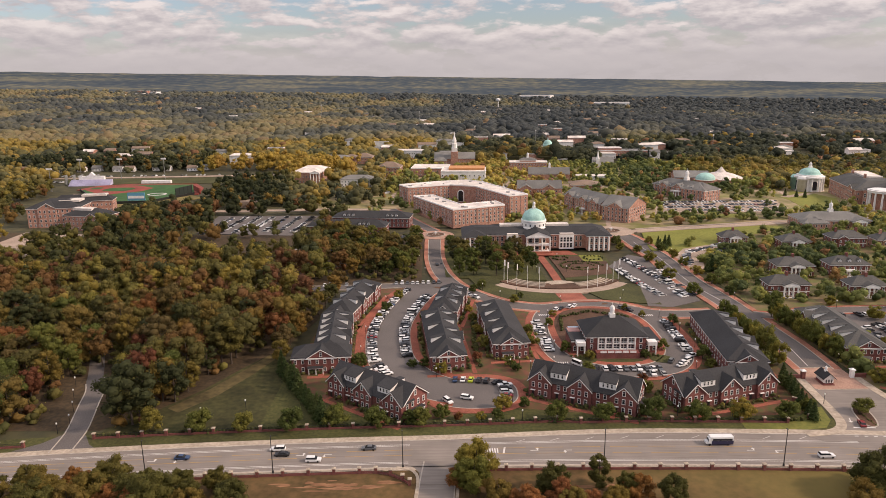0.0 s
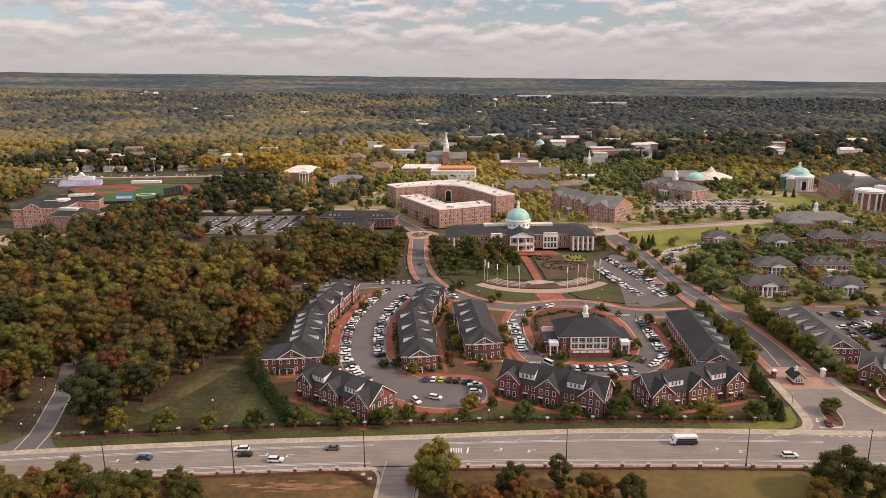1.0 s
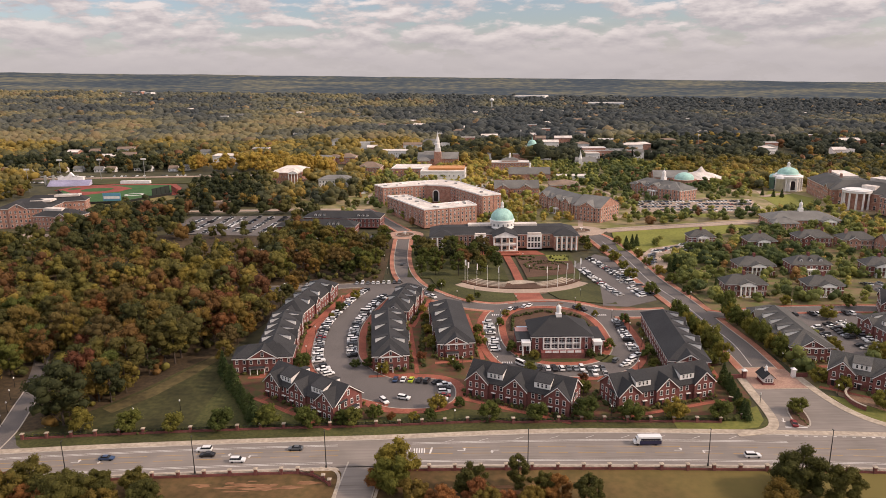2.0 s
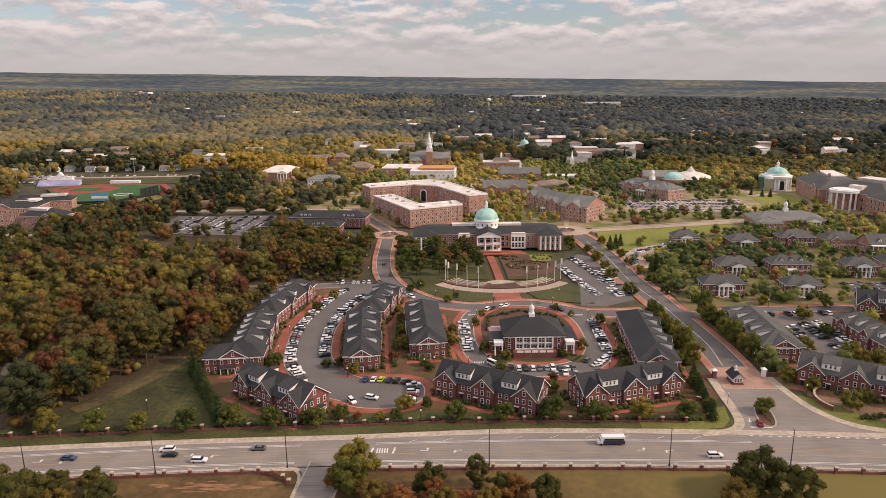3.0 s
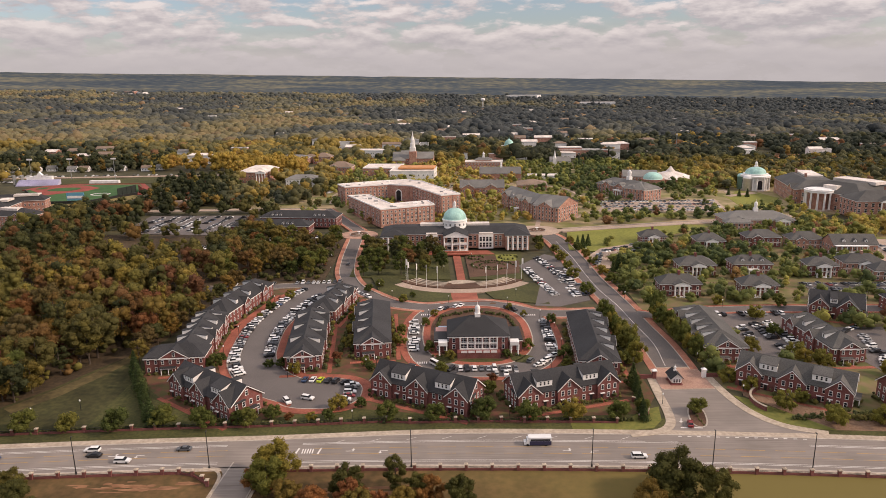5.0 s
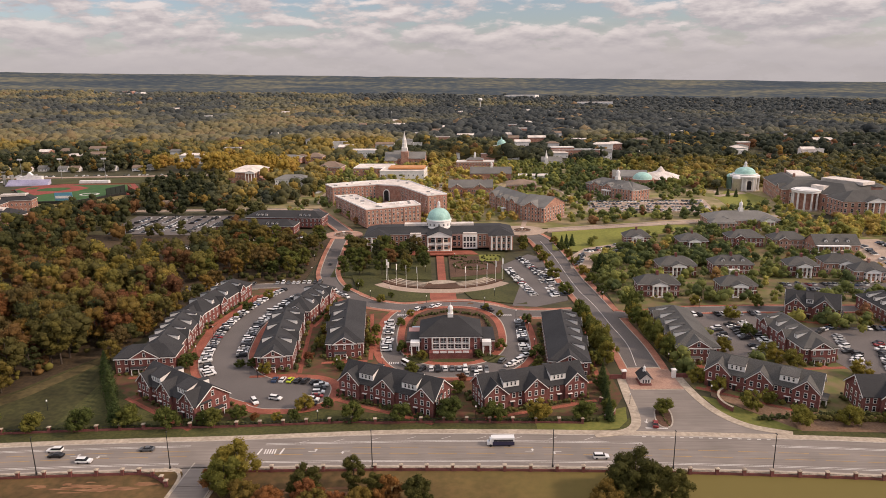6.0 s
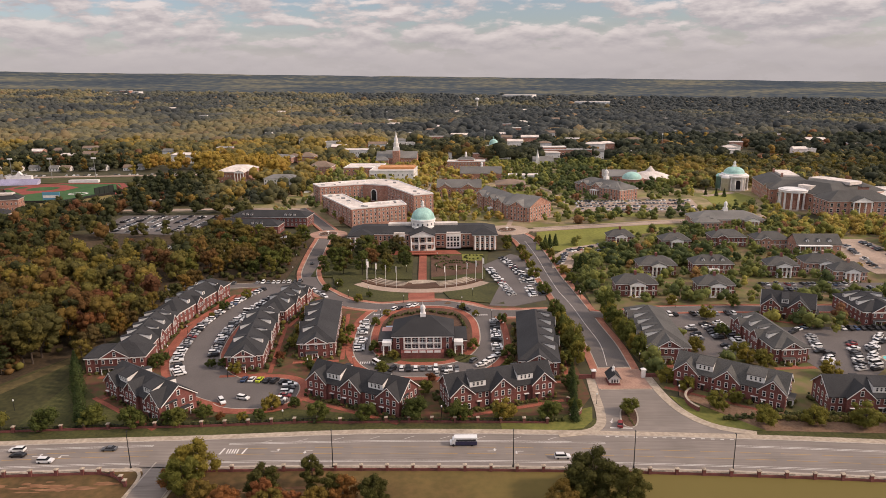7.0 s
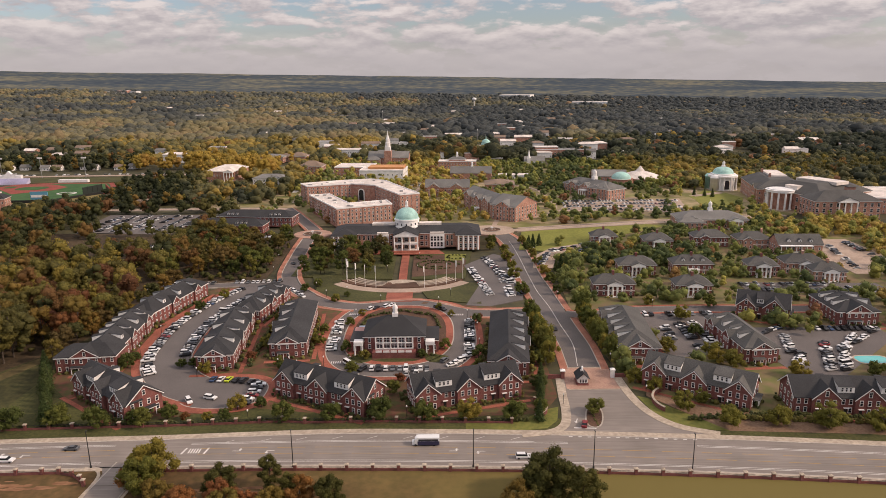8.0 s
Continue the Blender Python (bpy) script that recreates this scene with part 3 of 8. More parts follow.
DISCS += [(11, 238, 15.3, 12.3), (74, 297, 33, 46.5), (-5.7, 505, 14, 14), (128.5, 512, 17, 17), (148.5, 240, 11, 17)]
drive("side_drive", [(-2, 190), (-3, 178), (-4, 160), (-6, 120)], 10, highway, "asphalt drive joining the main road", z=0.075)
drive("wood_lane", [(-124, 198), (-125.5, 211), (-128.5, 222), (-131.5, 232), (-135, 244), (-140, 254)], 6.4, asphalt, "narrow asphalt lane climbing beside the woods", z=0.075)
single("lane_mouth", Geo().slab([(-140, 199), (-112, 199), (-117, 203), (-121, 209), (-129.5, 209), (-133, 204)], -0.3, 0.09), asphalt, "flared asphalt mouth of the woodland lane", "road", "structure")
STREETS.append(("wood_lane_upper", spline([(-139.6, 253), (-147, 270), (-158, 292), (-172, 320)]), 2.9, asphalt, "narrow asphalt lane under the trees", False, 0.0, None, "road"))
clear_line([(-140, 254), (-144, 262)], 1.0)
# real brown litter, its colour darkened for shade as well
single("woodland_floor", Geo().slab([(-420, 216), (-118, 212), (-103, 227), (-93, 242), (-84, 261), (-71, 285), (-63, 320), (-62, 372), (-12, 384), (-12, 505), (-104, 512), (-200, 516), (-420, 540)], -0.3, 0.055), surface("leaf_litter", (0.050, 0.036, 0.019), (0.088, 0.058, 0.030), scale=0.6, rough=0.95, stain=0.35, big=0.05), "brown leaf litter under the woods", "woodland floor", "structure")
# meadow colour darkened: cloud shade painted into the grass
single("meadow", Geo().slab([(-118, 205), (-46, 214), (-50, 232), (-63, 252), (-70, 272), (-72, 284), (-84, 262), (-93, 243), (-103, 228), (-116, 214)], -0.3, 0.07), surface("shaded_meadow_grass", (0.036, 0.038, 0.012), (0.066, 0.060, 0.019), scale=0.5, rough=0.95, stain=0.4, big=0.06), "sloping mown meadow at the edge of the woods", "meadow", "structure")
single("meadow_track", Geo().slab([(-101, 228), (-96, 224.5), (-86, 238), (-78, 256), (-71, 276), (-73, 284), (-82, 262), (-91, 243)], -0.3, 0.085), surface("trodden_grass", (0.070, 0.054, 0.022), (0.105, 0.080, 0.031), scale=0.4, rough=0.95, stain=0.4, big=0.1), "worn strip of dry grass across the meadow", "track", "structure")
single("drive_mouth", Geo().slab([(-13, 188.6), (-10, 187), (-8.4, 184), (-8.2, 178), (2.4, 178), (3.4, 184), (5, 187), (8, 188.6)], -0.3, 0.17), highway, "flared asphalt mouth of the drive", "road", "structure")
for pts in ([(-15.5, 187.4), (-11.5, 186.2), (-9.3, 183.5), (-8.7, 178), (-9.5, 165)], [(10.5, 187.4), (6.2, 186.2), (4.2, 183.5), (3.2, 178), (2.2, 165)]):
    da_, db_ = sides(spline(pts, 1.5), 0.45, 0.45)
    single("drive_kerb", strip(Geo(), da_, db_, -0.3, 0.24), concrete, "pale kerb curving into the drive", "kerb", "structure")
cr = random.Random(4)
for cx, cy, half in ((-36, 178, 15), (34, 175, 17)):
    g = Geo()
    for k in range(26):
        u = cr.gauss(0, 0.5) * half
        n_ = 9
        rx_, ry_ = cr.uniform(1.0, 4.5), cr.uniform(0.25, 0.9)
        v_ = cr.gauss(0, 1.3)
        g.slab([(cx + u + rx_ * cr.uniform(0.6, 1.2) * math.cos(2 * math.pi * i / n_), cy + v_ + ry_ * cr.uniform(0.6, 1.3) * math.sin(2 * math.pi * i / n_)) for i in range(n_)], -0.3, 0.071 + 0.0012 * k)
    single("clay_patch", g, clay, "streaks of bare orange clay in the grass", "bare soil", "structure")
single("far_clearing", Geo().slab([(486, 926), (548, 907), (613, 974), (542, 1012)], -0.3, 0.4), clay, "bare orange building ground among the trees", "bare soil", "structure")
clear_line([(500, 930), (590, 975)], 34)

# the village: mulch and grass base, loop with parking, ring round the hall
single("village_ground", Geo().slab([(-64, 216), (-40, 212.5), (20, 213.5), (90, 213), (124, 213.5), (134, 232), (134, 330), (40, 352), (-4, 378), (-30, 378), (-60, 320)], -0.3, 0.065), surface("planted_ground", (0.155, 0.062, 0.040), (0.082, 0.080, 0.026), scale=0.3, rough=0.95, stain=0.3, big=0.08), "brick paths, mulch beds and grass between the houses", "planting", "structure")
single("village_lawn", Geo().slab([(-64, 213), (-40, 212.5), (20, 213.5), (128, 213.2), (128, 219), (74, 216), (22, 226), (-18, 214), (-46, 234), (-64, 252)], -0.3, 0.08), lawn, "mown grass in front of the brick row houses", "grass", "structure")
drive("west_loop", [(-6, 373), (-14, 362), (-22, 338), (-26.5, 310), (-25.5, 286), (-22, 267), (-12, 250), (0, 240.5), (8, 239)], 19.5, asphalt, "curved asphalt car park drive between brick houses", brick=3.2, z=0.08, category="car park")
bulb = oval(11, 238, 15.5, 12.5, 40, 2.6)
single("west_court", Geo().slab([tuple(p) for p in bulb], -0.3, 0.069), asphalt, "asphalt turning court with parked cars", "car park", "structure")
keep_clear(11, 238, 19)
court = oval(74, 297, 33, 46.5, 56, 2.7)
single("hall_court", Geo().slab([tuple(p) for p in court], -0.3, 0.0705), asphalt, "asphalt ring road with parking round the brick hall", "car park", "structure")
isle = oval(72.5, 299, 24.5, 37.5, 56, 2.5)
single("hall_island_kerb", ring(Geo(), isle, 0, 0.5, -0.3, 0.2), kerbstone, "pale kerb round the hall's island", "kerb", "structure")
single("hall_island_walk", ring(Geo(), isle, 3.2, 0, -0.3, 0.19), brick_paving, "red brick footpath round the hall", "footpath", "structure")
single("hall_island", Geo().slab([tuple(p) for p in oval(72.5, 299, 21.5, 34.5, 48, 2.5)], -0.3, 0.18), mulch, "mulched planting island round the brick hall", "planting", "structure")
for x, y, rx, ry in ((58, 268, 5, 4), (90, 268, 5, 4), (73, 266.5, 9, 1.8)):
    single("hall_lawn", Geo().slab([tuple(p) for p in oval(x, y, rx, ry, 24)], -0.3, 0.2), lawn, "small lawn in front of the brick hall", "grass", "structure")
keep_clear(74, 297, 44), keep_clear(74, 270, 30), keep_clear(74, 325, 30)

drive("north_street", [(20, 352), (31, 342), (48, 335.5), (64, 338.5), (79, 340), (93, 332), (104, 325), (117, 323.5), (134, 325)], 9, asphalt, "asphalt street behind the brick hall", brick=2.6, z=0.09, paving=street_brick)
drive("hill_street", [(31, 342), (20, 354), (8, 372), (0, 398), (-3.4, 432), (-5, 463), (-6, 492)], 8.5, asphalt, "asphalt street rising to a small roundabout", brick=2.6, z=0.1, paving=street_brick)
drive("hill_street_upper", [(-7, 518), (-20, 548), (-38, 590), (-48, 612)], 8.5, asphalt, "asphalt street past the brick quadrangle", brick=2, z=0.1, paving=street_brick)
drive("west_street", [(4, 377), (-12, 377), (-40, 374), (-75, 372)], 8, asphalt, "asphalt street above the brick houses", z=0.1)
drive("avenue", [(148.5, 256), (148.8, 264), (149, 282), (147.5, 306), (146, 335), (144, 360), (142, 387), (141, 432), (138, 478), (131, 505)], 12.5, asphalt, "asphalt avenue leading up from the gatehouse", brick=3.0, z=0.095, paving=street_brick)
drive("cross_street", [(152, 322), (165, 318), (178, 325), (210, 327), (250, 326), (300, 324)], 8, asphalt, "asphalt cross street between houses", brick=2, z=0.09)
drive("lawn_street", [(131, 508), (150, 513), (188, 521), (246, 533), (305, 545), (370, 560)], 8, pale_paving, "sandy road along the great lawn", z=0.1, brick=2, paving=pale_paving)
drive("town_street", [(-330, 618), (-200, 612), (-125, 613), (-48, 610)], 8, pale_paving, "sandy road above the car park", z=0.1)
lay_streets()
court_edge("west_court", bulb, 0, 3.6, "turning court")
court_edge("hall_court", court, 1, 3.0, "ring road")
# mouth of the avenue on the main road
mouth = Geo().slab([(118, 203.5), (131, 208), (135.5, 216), (137, 232), (139, 250), (158, 250), (158.5, 236), (161, 222), (167, 211), (180, 203.5), (176, 200), (122, 200)], -0.3, 0.1)
single("avenue_mouth", mouth, highway, "wide asphalt mouth of the avenue at the main road", "road", "structure")
for nm, pts in (("mouth_walk", [(118, 204.6), (128, 206.4), (133, 211), (135, 220), (136, 234), (137.5, 250)]), ("mouth_walk", [(182, 203.8), (170, 209.5), (163.5, 219), (160.5, 232), (159.3, 250)])):
    a, b = sides(spline(pts, 2), 1.6, 1.6)
    single(nm, strip(Geo(), a, b, -0.3, 0.2), concrete, "sandy concrete footpath curving into the avenue", "footpath", "structure")
single("gate_paving", Geo().slab([(138.5, 238), (158.5, 238), (158, 257), (139, 257)], -0.3, 0.125), gate_brick, "brick-paved forecourt at the gatehouse", "paving", "structure")
median = oval(144, 216.5, 2.6, 7.4, 28, 2.4, radians(-12))
single("median_kerb", ring(Geo(), median, 0, 0.5, -0.3, 0.25), kerbstone, "pale kerb of the planted median", "kerb", "structure")
single("median_bed", Geo().slab([tuple(p) for p in median], -0.3, 0.23), mulch, "mulched planted median in the avenue", "planting", "structure")
single("stop_line", Geo().slab([(135.8, 208.6), (143, 208.2), (143, 208.8), (135.8, 209.2)], 0, 0.115), white_line, "white stop line at the main road", "road marking", "structure")
for x in (137.4, 141.4):
    g = Geo().box(-0.15, 0.15, -1.8, 0.5, 0.0, 0.118).slab([(-0.7, 0.4), (0.7, 0.4), (0, 1.4)], 0.0, 0.118)
    single("turn_arrow", g, white_line, "white painted turn arrow at the avenue", "road marking", "structure", m=pose(x, 213.5, 0, 0, 0, 160 if x < 140 else 200))
single("corner_lawn", Geo().slab([(100, 207.5), (119, 207.5), (127, 209), (131, 214), (133, 224), (128, 222), (118, 213.6), (100, 213.4)], -0.3, 0.12), corner_grass, "bright mown corner lawn by the avenue", "grass", "structure")
single("corner_lawn", Geo().slab([(166, 214), (176, 207.5), (186, 206), (178, 216), (166, 230), (162.5, 232)], -0.3, 0.12), corner_grass, "bright mown corner lawn by the avenue", "grass", "structure")
single("straw_bed", Geo().slab([(186, 206), (230, 203), (330, 188), (330, 212), (240, 214), (200, 217), (178, 228), (168, 238), (166, 232), (178, 216)], -0.3, 0.11), pine_straw, "pine straw bed under young trees", "planting", "structure")
single("east_ground", Geo().slab([(162, 238), (200, 216), (330, 206), (420, 260), (420, 520), (300, 540), (160, 516), (156, 330)], -0.3, 0.068), surface("garden_ground", (0.125, 0.138, 0.038), (0.20, 0.135, 0.075), scale=0.14, rough=0.95, stain=0.35, big=0.04), "grass, paths and beds between the villas", "grass", "structure")

# avenue and court markings
al_, ar_ = sides(spline([(146.3, 259), (148.6, 282), (147.2, 306), (145.6, 335), (142.5, 360), (141.2, 390), (140.4, 432), (137.5, 476)]), 0.12, 0.12)
single("avenue_line", strip(Geo(), al_, ar_, 0.0, 0.112), white_line, "white centre line of the avenue", "road marking", "structure")
g = Geo()
for k in range(9):
    g.box(46.2 + 0.95 * k, 46.7 + 0.95 * k, 323, 325.2, 0.0, 0.10)
for k in range(7):
    g.box(96 + 0.95 * k, 96.5 + 0.95 * k, 321, 323.2, 0.0, 0.10)
for k in range(6):
    g.box(45.5 + 0.9 * k, 45.95 + 0.9 * k, 264, 266, 0.0, 0.10)
single("crossing", g, white_line, "white zebra strokes at the ring road", "road marking", "structure")
g = Geo()
for k in range(14):
    x = 133 + 3.0 * k
    g.box(x, x + 1.2, road_mid(x) + far_edge(x) - 0.7, road_mid(x) + far_edge(x) - 0.3, 0.02, 0.105)
single("mouth_dashes", g, white_line, "short white dashes across the avenue mouth", "road marking", "structure")
for y in (237.6, 257.4):
    single("gate_line", Geo().box(139.2, 158.2, y - 0.25, y + 0.25, 0, 0.135), concrete, "pale stone band across the gate forecourt", "paving", "structure")
single("park_island", ring(Geo(), oval(204.5, 297, 2.4, 12, 24, 2.6), 0.4, 0, -0.3, 0.3), kerbstone, "pale kerb of a car park island", "kerb", "structure")
single("island_bed", Geo().slab([tuple(p) for p in oval(204.5, 297, 2.2, 11.8, 24, 2.6)], -0.3, 0.26), mulch, "mulched island in the car park", "planting", "structure")

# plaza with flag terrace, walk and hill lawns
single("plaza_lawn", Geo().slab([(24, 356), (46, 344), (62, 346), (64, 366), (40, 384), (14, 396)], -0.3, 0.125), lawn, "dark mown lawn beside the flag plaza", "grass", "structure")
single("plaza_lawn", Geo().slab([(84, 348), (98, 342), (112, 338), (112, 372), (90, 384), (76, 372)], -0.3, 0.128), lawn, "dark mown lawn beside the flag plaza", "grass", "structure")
single("plaza_paving", Geo().slab([(62, 343), (76, 343), (75, 372), (61, 372)], -0.3, 0.13), brick_paving, "red brick forecourt of the flag plaza", "paving", "structure")
a = [Vector((68 + 37 * math.sin(t), 392 - 26 * math.cos(t))) for t in [radians(-62 + 4 * k) for k in range(32)]]
b = [Vector((68 + 44 * math.sin(t), 392 - 34 * math.cos(t))) for t in [radians(-60 + 3.87 * k) for k in range(32)]]
single("flag_terrace", strip(Geo(), a, b, -0.3, 0.45), pale_paving, "curved pale stone terrace with steps", "terrace", "structure")
single("terrace_disc", Geo().slab([tuple(p) for p in oval(68, 374, 9.5, 7, 40)], -0.3, 0.85), concrete, "round pale stone plaza floor", "plaza", "structure")
single("hall_walk", Geo().slab([(65.8, 378), (70.6, 378), (68.7, 447), (63.9, 447)], -0.3, 0.13), brick_paving, "red brick walk up to the domed hall", "footpath", "structure")
single("hill_lawn", Geo().slab([(73, 384), (104, 384), (110, 450), (72, 450)], -0.3, 0.1), lawn, "lawn below the domed hall", "grass", "structure")
single("hill_lawn", Geo().slab([(2, 392), (62, 384), (60, 450), (2, 470)], -0.3, 0.1), lawn, "lawn below the domed hall", "grass", "structure")
single("east_car_park", Geo().slab([(104, 336), (116, 334), (134, 344), (137, 380), (134, 428), (124, 440), (104, 412), (112, 372)], -0.3, 0.135), asphalt, "asphalt car park on the slope", "car park", "structure")
clear_line([(112, 410), (124, 350)], 16)
single("great_lawn", Geo().slab([(142, 450), (150, 505), (190, 515), (250, 527), (262, 520), (215, 486), (192, 470), (160, 446)], -0.3, 0.13), bright_lawn, "broad bright green lawn coloured as in sunshine", "lawn", "structure")
single("lawn_car_park", Geo().slab([(146, 404), (150, 432), (164, 454), (204, 474), (212, 466), (180, 440), (164, 418), (160, 404)], -0.3, 0.14), pale_paving, "pale car park curving below the great lawn", "car park", "structure")
clear_line([(150, 410), (160, 440), (205, 472)], 9)
clear_line([(150, 480), (240, 515)], 20)
for cx, cy, nm in ((-5.7, 505, "west_roundabout"), (128.5, 512, "east_roundabout")):
    o = oval(cx, cy, 14 if cx < 0 else 17, 14 if cx < 0 else 17, 36)
    single(nm, Geo().slab([tuple(p) for p in o], -0.3, 0.15), gate_brick if "west" in nm else pale_paving, "paved roundabout with a planted centre", "roundabout", "structure")
    c = oval(cx, cy, 6.5, 6.5, 28)
    single(nm + "_kerb", ring(Geo(), c, 0, 0.5, -0.3, 0.35), kerbstone, "pale round kerb", "kerb", "structure")
    single(nm + "_bed", Geo().slab([tuple(p) for p in c], -0.3, 0.3), mulch, "round planted bed in the roundabout", "planting", "structure")
    keep_clear(cx, cy, 19)
for nm, pts in (("grey_car_park", [(-192, 520), (-116, 508), (-108, 585), (-196, 588)]), ("garden_car_park", [(186, 266), (204, 268), (226, 312), (226, 321), (186, 321), (188, 296)]),
                ("pool_car_park", [(229, 250), (246, 246), (290, 286), (290, 300), (232, 300), (226, 270)]), ("stadium_car_park", [(190, 584), (300, 574), (312, 640), (252, 626), (206, 628)]),
                ("works_yard", [(-330, 440), (-288, 440), (-270, 520), (-330, 530)]), ("villa_car_park", [(255, 352), (330, 348), (330, 366), (255, 370)]), ("upper_car_park", [(330, 384), (372, 384), (372, 470), (346, 470), (330, 420)])):
    single(nm, Geo().slab([p for p in pts], -0.3, 0.14), asphalt if nm[0] in "gp" else pale_paving if nm[0] == "s" else pale_paving if nm[0] in "wu" else asphalt, "asphalt car park with marked bays" if nm[0] != "w" else "bare sandy builders' yard", "car park", "structure")
    cx, cy = sum(p[0] for p in pts) / len(pts), sum(p[1] for p in pts) / len(pts)
    for p in pts:
        clear_line([p, (cx, cy)], 8)
for pts in ([(198, 600), (300, 592)], [(204, 622), (304, 620)], [(-184, 530), (-114, 520)], [(-188, 556), (-112, 552)], [(-190, 578), (-112, 578)]):
    clear_line(pts, 11)
# campus ground colour is raised so that the paint itself looks sunlit
single("campus_ground", Geo().slab([(-130, 620), (-48, 616), (-44, 540), (150, 520), (380, 560), (520, 700), (330, 900), (-60, 960), (-220, 860)], -0.3, 0.062), surface("sunlit_campus_grass", (0.155, 0.156, 0.046), (0.345, 0.262, 0.155), scale=0.06, rough=0.95, stain=0.35, big=0.02), "grass and paths between campus buildings, coloured as if sunlit", "grass", "structure")

# paths and lawns among the campus halls
for pts in ([(131, 527), (138, 580), (124, 640), (60, 690)], [(152, 545), (186, 585), (192, 650), (178, 722), (120, 756)], [(186, 586), (250, 580), (318, 584)], [(192, 664), (262, 640), (316, 690), (344, 684)], [(58, 636), (66, 720), (84, 800)], [(124, 652), (192, 646)], [(10, 722), (60, 738), (150, 728)], [(322, 600), (340, 684)], [(-48, 640), (-50, 700), (-20, 740)]):
    pl, pr_ = sides(spline(pts), 1.9, 1.9)
    single("campus_path", strip(Geo(), pl, pr_, -0.3, 0.1), pale_paving, "sandy footpath between campus halls", "footpath", "structure")
    clear_line(pts, 2.2)
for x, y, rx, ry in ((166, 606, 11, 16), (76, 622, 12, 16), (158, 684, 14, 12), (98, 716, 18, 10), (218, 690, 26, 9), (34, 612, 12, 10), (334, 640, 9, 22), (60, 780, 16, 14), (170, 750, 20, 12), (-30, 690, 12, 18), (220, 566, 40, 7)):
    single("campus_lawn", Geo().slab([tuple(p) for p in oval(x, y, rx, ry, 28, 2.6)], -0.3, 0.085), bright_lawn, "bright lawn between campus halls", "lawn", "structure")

# stone seats behind the flag terrace, and the roundabouts' fountains
a = [Vector((68 + 26 * math.sin(t), 392 - 17 * math.cos(t))) for t in [radians(-66 + 4 * j) for j in range(34)]]
b = [Vector((68 + 38 * math.sin(t), 392 - 27 * math.cos(t))) for t in [radians(-66 + 4 * j) for j in range(34)]]
single("terrace_bed", strip(Geo(), a, b, -0.3, 0.30), mulch, "mulched slope between the terrace seats", "planting", "structure")
for side in (-1, 1):
    for k in range(5):
        ts = [radians(side * (17 + 3.7 * j)) for j in range(14)][::side]
        a = [Vector((68 + (35.6 - 2.1 * k) * math.sin(t), 392 - (25.2 - 1.7 * k) * math.cos(t))) for t in ts]
        b = [Vector((68 + (36.5 - 2.1 * k) * math.sin(t), 392 - (26.1 - 1.7 * k) * math.cos(t))) for t in ts]
        single("terrace_seat", strip(Geo(), a, b, -0.3, 0.75 + 0.2 * k), concrete, "long curved stone seat of the terrace", "seat", "structure")
single("hall_forecourt", Geo().slab([(40, 441), (92, 441), (88, 452), (46, 452)], -0.3, 0.14), brick_paving, "red brick forecourt before the domed hall", "paving", "structure")
single("garden_beds", Geo().slab([(73, 388), (103, 396), (106, 424), (90, 438), (72, 436)], -0.3, 0.118), mulch, "mulched garden beds on the slope", "planting", "structure")
single("garden_lawn", Geo().slab([(92, 424), (104, 424), (106, 440), (92, 440)], -0.3, 0.135), bright_lawn, "small bright lawn beside the garden", "lawn", "structure")
for cx, cy in ((-5.7, 505), (128.5, 512)):
    fo = thing("fountain", "round pale stone fountain in the roundabout bed", "fountain", pose(cx, cy, 0.3))
    part("basin", Geo().lathe([(2.6, 0), (2.8, 0.7), (2.5, 0.75), (2.4, 0.5), (0.5, 0.45)], 24), concrete, fo)
    part("stem", Geo().lathe([(0.5, 0.4), (0.3, 1.2), (0.35, 1.8)], 12), white_paint, fo)
    part("bowl", Geo().lathe([(0.35, 1.8), (1.3, 2.2), (1.35, 2.35), (0.2, 2.25), (0.12, 3.0)], 16), white_paint, fo, "pale stone bowl")

# ---- buildings ----
PANES = {}


def window_meshes(w, h):
    """A white frame with a glazing bar, and its dark pane; origin at the sill's middle, facing -y."""
    key = (w, h)
    if key not in PANES:
        t = 0.14
        f = Geo().box(-w / 2, -w / 2 + t, -0.1, 0.02, 0, h).box(w / 2 - t, w / 2, -0.1, 0.02, 0, h)
        f.box(-w / 2 + t, w / 2 - t, -0.1, 0.02, h - t * 1.6, h).box(-w / 2 - 0.06, w / 2 + 0.06, -0.16, 0.02, -0.1, 0)
        f.box(-w / 2 + t, w / 2 - t, -0.07, 0.02, h * 0.48, h * 0.48 + 0.07)
        p = Geo().box(-w / 2 + t, w / 2 - t, -0.04, 0.0, 0, h - t * 1.6)
        PANES[key] = (f.mesh("window", white_paint), p.mesh("pane", glass))
    return PANES[key]


